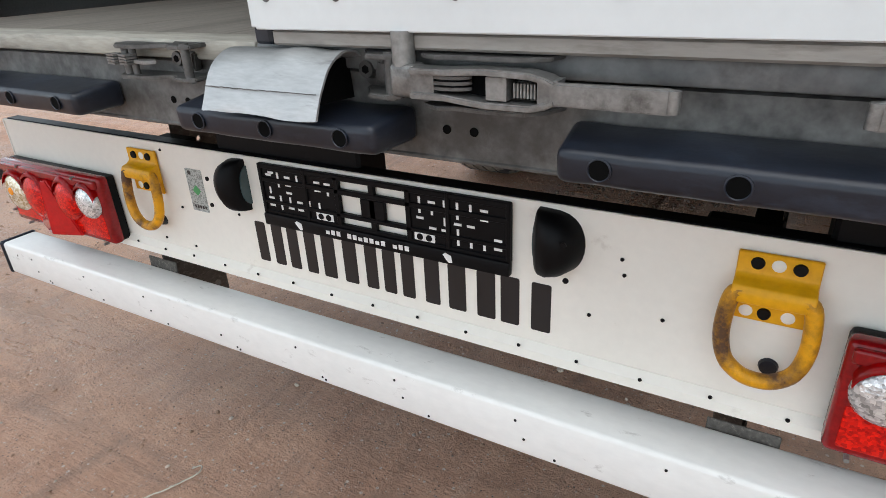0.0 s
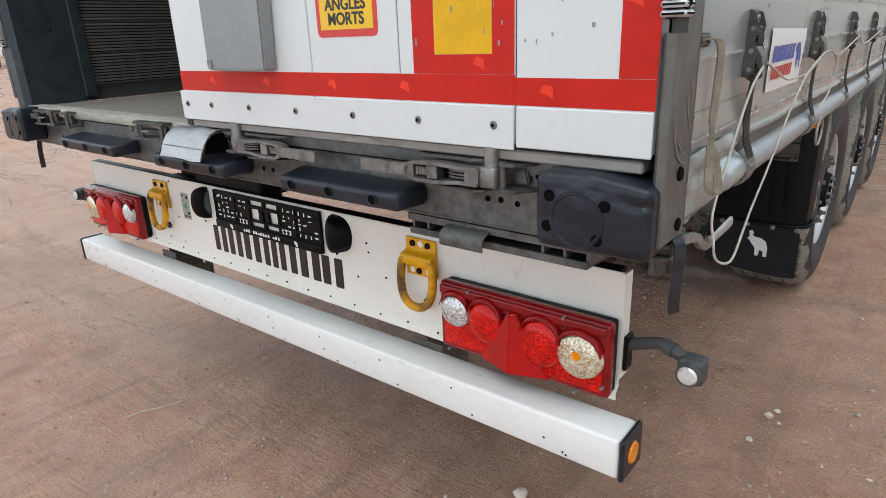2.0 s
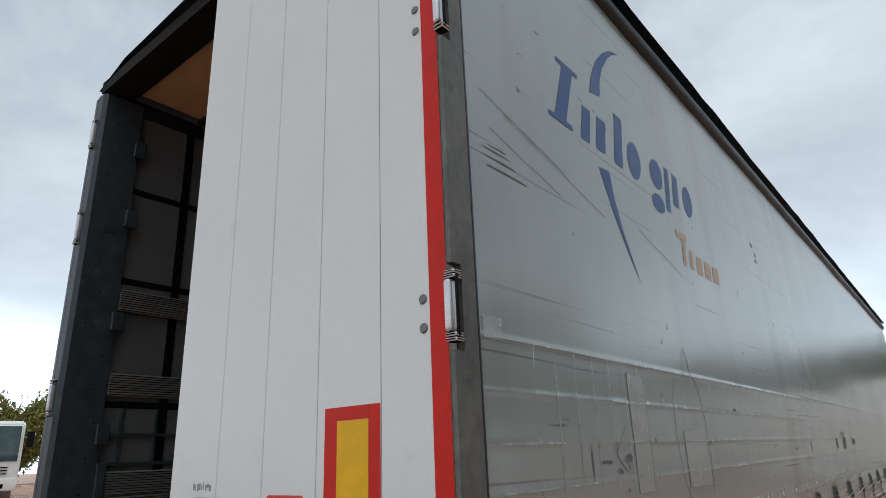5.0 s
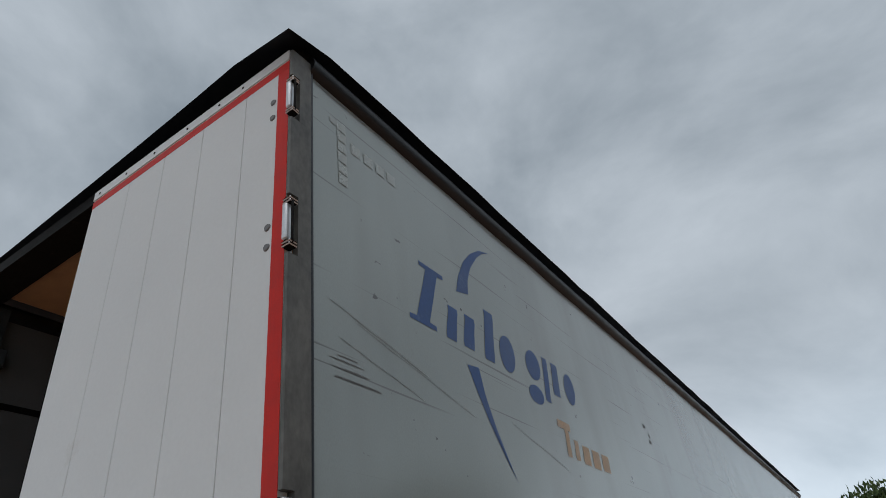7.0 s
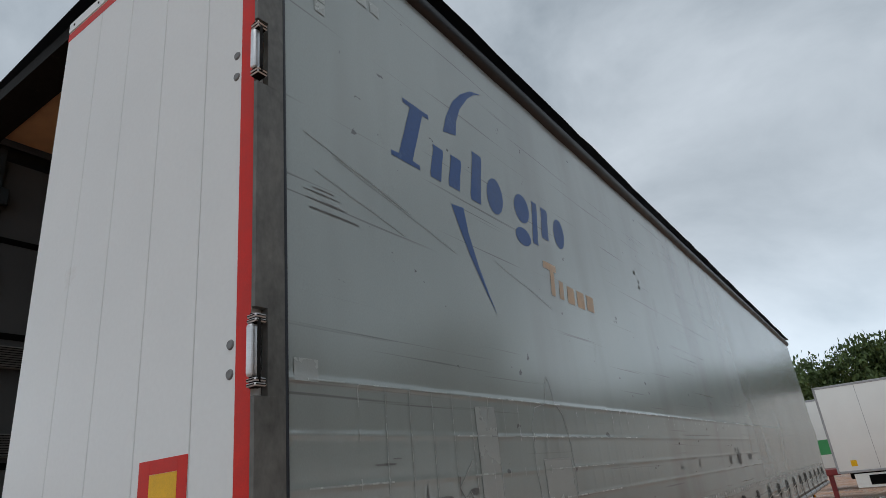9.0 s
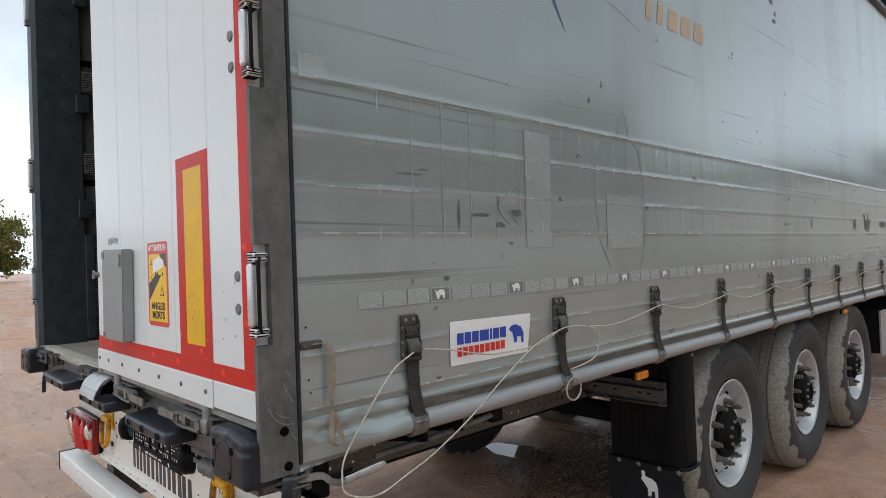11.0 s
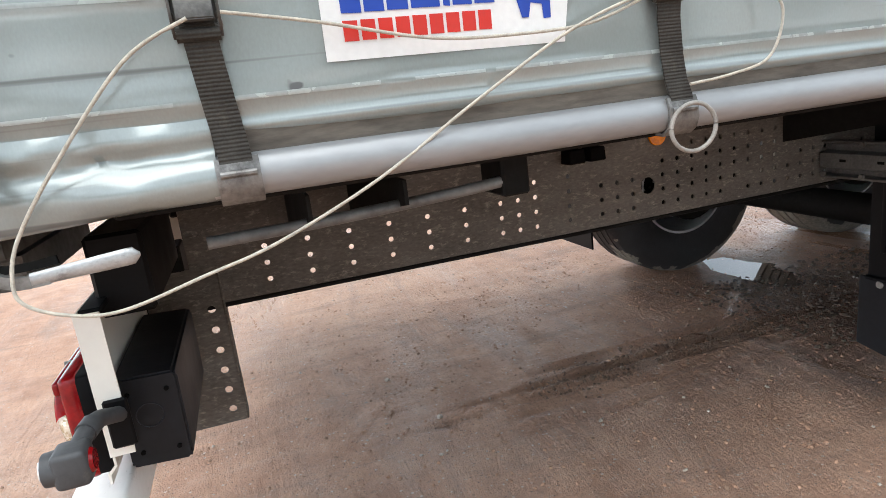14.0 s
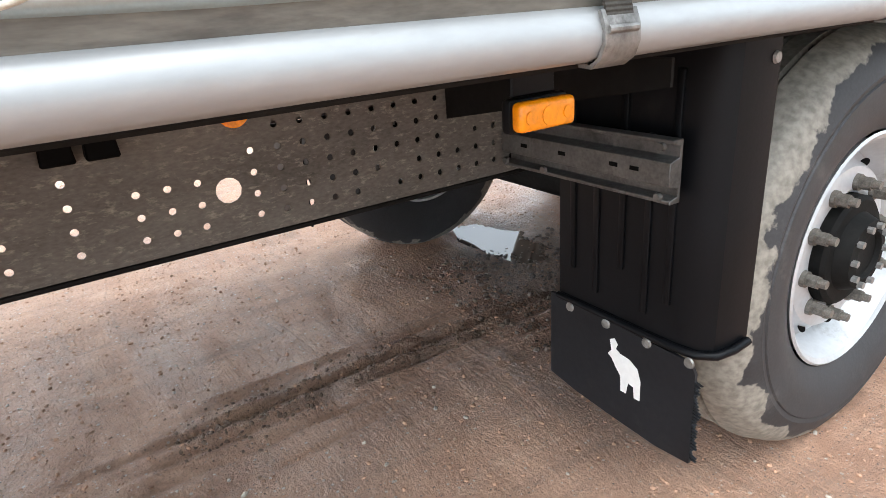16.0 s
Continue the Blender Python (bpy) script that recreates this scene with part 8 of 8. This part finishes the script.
# low red chassis between them
o = thing("flatbed_chassis", (0, 0, 0), "low dull red flatbed chassis on earth", "trailer")
bm = bmesh.new()
box(bm, -6.0, 0.25, -0.4, 1.2, 0.78, 0.98, 0.02)
local_part("bed", bm, red_paint, o)
for x in (-5.2, -0.1):
    bm = bmesh.new()
    box(bm, x - 0.08, x + 0.08, -0.2, 0.0, 0.0, 0.80, 0.01)
    local_part("leg", bm, red_paint, o)
place(o, Matrix.Translation((0.45, 26.6, 0)))


def cab_truck(label, paint):
    """A forward-control lorry; its front faces local +x."""
    o = thing("lorry", (0, 0, 0), label, "lorry")
    bm = bmesh.new()
    prism(bm, [(-1.7, 0.75), (0.0, 0.75), (0.05, 1.75), (-0.12, 2.72), (-0.35, 2.86), (-1.7, 2.90)], "xz", -1.22, 1.22)
    bmesh.ops.bevel(bm, geom=bm.edges[:], offset=0.06, segments=2, affect="EDGES")
    local_part("cab", bm, paint, o)
    bm = bmesh.new()
    prism(bm, [(0.062, 1.42), (0.068, 1.72), (-0.09, 2.66), (-0.13, 2.64), (0.02, 1.42)], "xz", -1.12, 1.12)
    local_part("windscreen", bm, glass_dark, o)
    for s in (1, -1):
        bm = bmesh.new()
        prism(bm, [(-0.18, 1.80), (-0.30, 2.58), (-1.05, 2.58), (-1.05, 1.80)], "xz", s * 1.21, s * 1.232)
        local_part("side_window", bm, glass_dark, o)
        bm = bmesh.new()
        box(bm, 0.0, 0.06, s * 0.95 - 0.16, s * 0.95 + 0.16, 0.62, 0.80, 0.02)
        local_part("headlamp", bm, clear_lens, o)
        bm = bmesh.new()
        box(bm, 0.05, 0.12, s * 1.38 - 0.10, s * 1.38 + 0.10, 1.9, 2.45, 0.02)
        box(bm, 0.05, 0.10, min(s * 1.2, s * 1.35), max(s * 1.2, s * 1.35), 2.3, 2.34)
        local_part("wing_mirror", bm, plastic_black, o)
    bm = bmesh.new()
    box(bm, -0.04, 0.08, -1.2, 1.2, 0.42, 0.86, 0.04, 2)
    local_part("bumper", bm, paint, o)
    for y in (-0.62, 0.0, 0.62):
        bm = bmesh.new()
        box(bm, 0.07, 0.086, y - 0.24, y + 0.24, 0.50, 0.66, 0.01)
        local_part("bumper_vent", bm, matte_dark, o)
    for y in (-0.45, 0.35):
        bm = bmesh.new()
        sweep(bm, [(0.075, y - 0.30, 1.50), (0.085, y, 1.66), (0.070, y + 0.25, 1.86)], flat_section(0.03, 0.012))
        local_part("wiper", bm, plastic_black, o)
    for z in (0.98, 1.09, 1.20):
        bm = bmesh.new()
        box(bm, 0.02, 0.064, -0.9, 0.9, z, z + 0.035, 0.01)
        local_part("grille_slat", bm, matte_dark, o)
    bm = bmesh.new()
    box(bm, -8.0, -0.2, -0.45, 0.45, 0.60, 0.86, 0.02)
    local_part("frame", bm, dark_steel, o)
    bm = bmesh.new()
    box(bm, -8.2, -1.85, -1.25, 1.25, 1.05, 2.55, 0.03)
    local_part("load_body", bm, box_white, o)
    for x in (-1.1, -5.6, -6.9):
        for y in (-1.02, 1.02):
            w = new("road_wheel")
            w.parent = o
            w.matrix_basis = Matrix.Translation((x, y, 0.5)) @ Matrix.Rotation(radians(90), 4, "Z")
            bm = bmesh.new()
            lathe(bm, [(-0.15, 0.27), (-0.15, 0.45), (-0.11, 0.5), (0.11, 0.5), (0.15, 0.45), (0.15, 0.27)], 28)
            local_part("tyre", bm, tyre_rubber, w)
            bm = bmesh.new()
            lathe(bm, [(0.13, 0.275), (0.09, 0.15), (0.10, 0.001)], 24)
            lathe(bm, [(-0.13, 0.275), (-0.09, 0.15), (-0.10, 0.001)], 24)
            local_part("rim", bm, rim_paint, w)
    return o


place(cab_truck("white lorry with a flat cab front, parked on earth", box_white), Matrix.Translation((-26.3, 6.3, 0.70)) @ Matrix.Diagonal((1, 1, 0.84, 1)) @ Matrix.Rotation(radians(-12), 4, "Z") @ Matrix.Diagonal((1.2, 1.2, 1.24, 1)))
place(cab_truck("white lorry parked further back on earth", box_white), Matrix.Translation((-29.5, 12.8, 0.73)) @ Matrix.Rotation(radians(-12), 4, "Z"))

# tipping trailer with a rolled cover; its front faces local +x
o = thing("tipper_trailer", (0, 0, 0), "orange-yellow tipper trailer with a grey rolled cover", "trailer")
bm = bmesh.new()
prism(bm, [(-1.20, 0.86), (1.20, 0.86), (1.27, 2.30), (-1.27, 2.30)], "yz", -6.5, 0.0)
bmesh.ops.bevel(bm, geom=bm.edges[:], offset=0.02, segments=1, affect="EDGES")
local_part("tub", bm, tipper_paint, o)
for y in (-1.16, 1.16):
    bm = bmesh.new()
    box(bm, 0.0, 0.07, y - 0.06, y + 0.06, 0.86, 2.28, 0.01)
    local_part("tub_rib", bm, tipper_paint, o)
for x in (-0.9, -1.9, -2.9, -3.9, -4.9):
    for y in (-1.28, 1.28):
        bm = bmesh.new()
        box(bm, x - 0.05, x + 0.05, y - 0.04, y + 0.04, 0.90, 2.28, 0.01)
        local_part("side_rib", bm, tipper_paint, o)
bm = bmesh.new()
box(bm, -6.5, 0.05, -1.31, 1.31, 2.26, 2.34, 0.01)
local_part("tub_rim", bm, tipper_paint, o)
bm = bmesh.new()
cyl(bm, (0.16, 0.12, 0.95), (0.14, 0.06, 2.2), 0.085, 0.07, 18)
cyl(bm, (0.16, 0.12, 0.86), (0.16, 0.12, 1.15), 0.11, n=18)
local_part("tipping_ram", bm, tipper_paint, o)
bm = bmesh.new()
for x in (-0.2, -0.9):
    rows = []
    for k in range(25):
        y = -1.45 + 2.9 * k / 24
        r = 0.13 + 0.05 * noise.noise((y * 3, x, 0))
        rows.append([bm.verts.new((x + 1.6 * r * math.cos(a) + 0.1 * noise.noise((y * 2, a, x)), y, 2.42 + 0.06 * noise.noise((y * 1.7, x, 4)) + r * math.sin(a))) for a in np.linspace(0, 2 * math.pi, 11)[:-1]])
    for p, q in zip(rows, rows[1:]):
        for k in range(10):
            bm.faces.new((p[k], p[(k + 1) % 10], q[(k + 1) % 10], q[k]))
local_part("rolled_cover", bm, sheet_grey, o)
bm = bmesh.new()
box(bm, -6.4, 0.10, -1.2, 1.2, 0.66, 0.80, 0.02)
box(bm, -6.4, 0.35, -0.55, 0.55, 0.52, 0.70, 0.02)
box(bm, 0.05, 0.12, -1.2, 1.2, 0.70, 0.84, 0.01)
local_part("subframe", bm, dark_steel, o)
for y in (-0.7, 0.7):
    bm = bmesh.new()
    box(bm, -0.30, -0.18, y - 0.06, y + 0.06, -0.02, 0.70, 0.01)
    box(bm, -0.36, -0.12, y - 0.11, y + 0.11, -0.03, 0.03, 0.01)
    local_part("landing_leg", bm, cast_steel, o)
for x in (-0.95, -2.1, -3.2):
    for y in (-0.98, 0.98):
        w = new("road_wheel")
        w.parent = o
        w.matrix_basis = Matrix.Translation((x, y, 0.47)) @ Matrix.Rotation(radians(90), 4, "Z")
        bm = bmesh.new()
        lathe(bm, [(-0.16, 0.26), (-0.16, 0.43), (-0.12, 0.48), (0.12, 0.48), (0.16, 0.43), (0.16, 0.26)], 28)
        local_part("tyre", bm, tyre_rubber, w)
        bm = bmesh.new()
        lathe(bm, [(0.13, 0.265), (0.09, 0.15), (0.10, 0.001)], 20)
        lathe(bm, [(-0.13, 0.265), (-0.09, 0.15), (-0.10, 0.001)], 20)
        local_part("rim", bm, dark_steel, w)
place(o, Matrix.Translation((-20.0, -0.55, ground_height(-20, -0.5))) @ Matrix.Rotation(radians(6), 4, "Z"))

# half-pipe trailer with a blue cover, side on
o = thing("halfpipe_trailer", (0, 0, 0), "silver-white half-pipe trailer with a blue cover", "trailer")
bm = bmesh.new()
prism(bm, [(-0.80, 1.30), (0.80, 1.30), (1.12, 1.62), (1.22, 2.05), (1.25, 2.75), (-1.25, 2.75), (-1.22, 2.05), (-1.12, 1.62)], "xz", -12.5, 0.0)
local_part("body", bm, box_white, o)
bm = bmesh.new()
box(bm, -1.28, 1.28, -12.52, 0.02, 2.70, 2.78, 0.02)
local_part("top_rail", bm, rail_alu, o)
bm = bmesh.new()
rows = []
for k in range(41):
    y = -12.6 + 12.7 * k / 40
    rows.append([bm.verts.new((x, y, 2.78 + z + 0.05 * noise.noise((y * 1.5, x, 0)))) for x, z in ((1.33, -0.10), (1.30, 0.06), (0.6, 0.22), (-0.6, 0.22), (-1.30, 0.06), (-1.33, -0.10))])
for p, q in zip(rows, rows[1:]):
    for k in range(5):
        bm.faces.new((p[k], p[k + 1], q[k + 1], q[k]))
local_part("blue_cover", bm, blue_paint, o)
bm = bmesh.new()
prism(bm, [(-1.32 + 0.55 * math.cos(a), 2.12 + 0.27 * math.sin(a)) for a in np.linspace(0, 2 * math.pi, 25)[:-1]], "yz", 1.232, 1.262)
local_part("oval_sign", bm, yellow_paint, o, "plain yellow oval sign")
for k in range(6):
    bm = bmesh.new()
    box(bm, 1.262, 1.266, -1.68 + 0.125 * k, -1.60 + 0.125 * k, 2.05, 2.19)
    local_part("sign_bar", bm, black_ink, o)
bm = bmesh.new()
box(bm, -0.55, 0.55, -12.3, -0.1, 0.85, 1.20, 0.02)
box(bm, 1.0, 1.05, -9.0, -3.2, 0.60, 0.70, 0.01)
local_part("frame", bm, dark_steel, o)
bm = bmesh.new()
box(bm, 1.05, 1.10, -12.3, -0.2, 1.18, 1.24, 0.01)
local_part("side_rail", bm, rail_alu, o)
bm = bmesh.new()
box(bm, 0.95, 1.05, -5.6, -2.2, 0.74, 0.86, 0.01)
local_part("blue_guard", bm, blue_paint, o)
for y in (-3.35, -3.05):
    bm = bmesh.new()
    box(bm, 0.85, 0.95, y - 0.07, y + 0.07, 0.0, 0.85, 0.01)
    local_part("landing_leg", bm, rust_yellow if y > -3.2 else cast_steel, o)
for y in (-0.8, -2.0, -10.2, -11.5):
    for x in (-1.0, 1.0):
        w = new("road_wheel")
        w.parent = o
        w.location = (x, y, 0.48)
        bm = bmesh.new()
        lathe(bm, [(-0.15, 0.27), (-0.15, 0.45), (-0.11, 0.5), (0.11, 0.5), (0.15, 0.45), (0.15, 0.27)], 28)
        local_part("tyre", bm, tyre_rubber, w)
place(o, Matrix.Translation((-34.3, -2.4, ground_height(-34, -6))) @ Matrix.Rotation(radians(-3), 4, "Z"))
place(cab_truck("blue-roofed lorry parked far back on earth", blue_paint), Matrix.Translation((-58, -12.5, 0.77)) @ Matrix.Rotation(radians(6), 4, "Z"))


# ---- trees ----
def tree(x, y, height, seed, mat, label):
    rnd = random.Random(seed)
    o = thing("tree", (x, y, 0), label, "tree", "trees round the yard")
    bm = bmesh.new()
    top = height * 0.72
    trunk = [Vector((0.25 * noise.noise((seed, k * 0.6, 0)), 0.25 * noise.noise((seed, k * 0.6, 5)), top * k / 6)) for k in range(7)]
    for k in range(6):
        cyl(bm, trunk[k], trunk[k + 1], height * 0.022 * (1 - k / 7), height * 0.022 * (1 - (k + 1) / 7), 8)
    tips = []
    for k in range(26):
        s = trunk[2 + k % 5]
        a = rnd.random() * 6.28
        e = s + Vector((math.cos(a), math.sin(a), 0.35 + 0.8 * rnd.random())) * height * (0.16 + 0.16 * rnd.random())
        cyl(bm, s, e, height * 0.007, height * 0.002, 6)
        tips += [e, (s + e) / 2]
    local_part("trunk", bm, bark, o)
    verts, faces = [], []
    tips.append(trunk[-1])
    for k in range(10500):
        c = rnd.choice(tips) + Vector((rnd.gauss(0, 1), rnd.gauss(0, 1), rnd.gauss(0, 0.8))) * height * 0.058
        s = height * 0.019 * (0.6 + rnd.random())
        m = Euler((rnd.random() * 6, rnd.random() * 6, rnd.random() * 6)).to_matrix()
        i = len(verts)
        for q in ((-1, 0, 0), (0, -0.5, 0.15), (1, 0, 0), (0, 0.5, 0.15)):
            verts.append(tuple(c + m @ Vector(q) * s))
        faces.append((i, i + 1, i + 2, i + 3))
    me = bpy.data.meshes.new("crown")
    me.from_pydata(verts, [], faces)
    me.materials.append(mat)
    cr = new("crown", me)
    cr.parent = o
    cr["kind"] = "stuff"
    return o


rt = random.Random(77)
for i in range(11):
    tree(-9 + 4.2 * i + rt.uniform(-1, 1), 50 + rt.uniform(-3, 5), rt.uniform(7.4, 9.2), i + 1, leaves_green, "broad green tree behind the parked trailers")
for i in range(9):
    tree(-66 + rt.uniform(-4, 4), 4 + 5.2 * i + rt.uniform(-1, 1), rt.uniform(7.5, 10), i + 31, leaves_yellow, "yellowing tree behind the parked lorries")
# unseen row, added so that the curtain mirrors a dark band
for i in range(13):
    tree(25 + rt.uniform(-2.5, 3), -14 + 6.0 * i + rt.uniform(-1.5, 1.5), rt.uniform(8.5, 11.5), i + 61, leaves_green, "broad green tree, unseen, added for its reflection in the curtain")
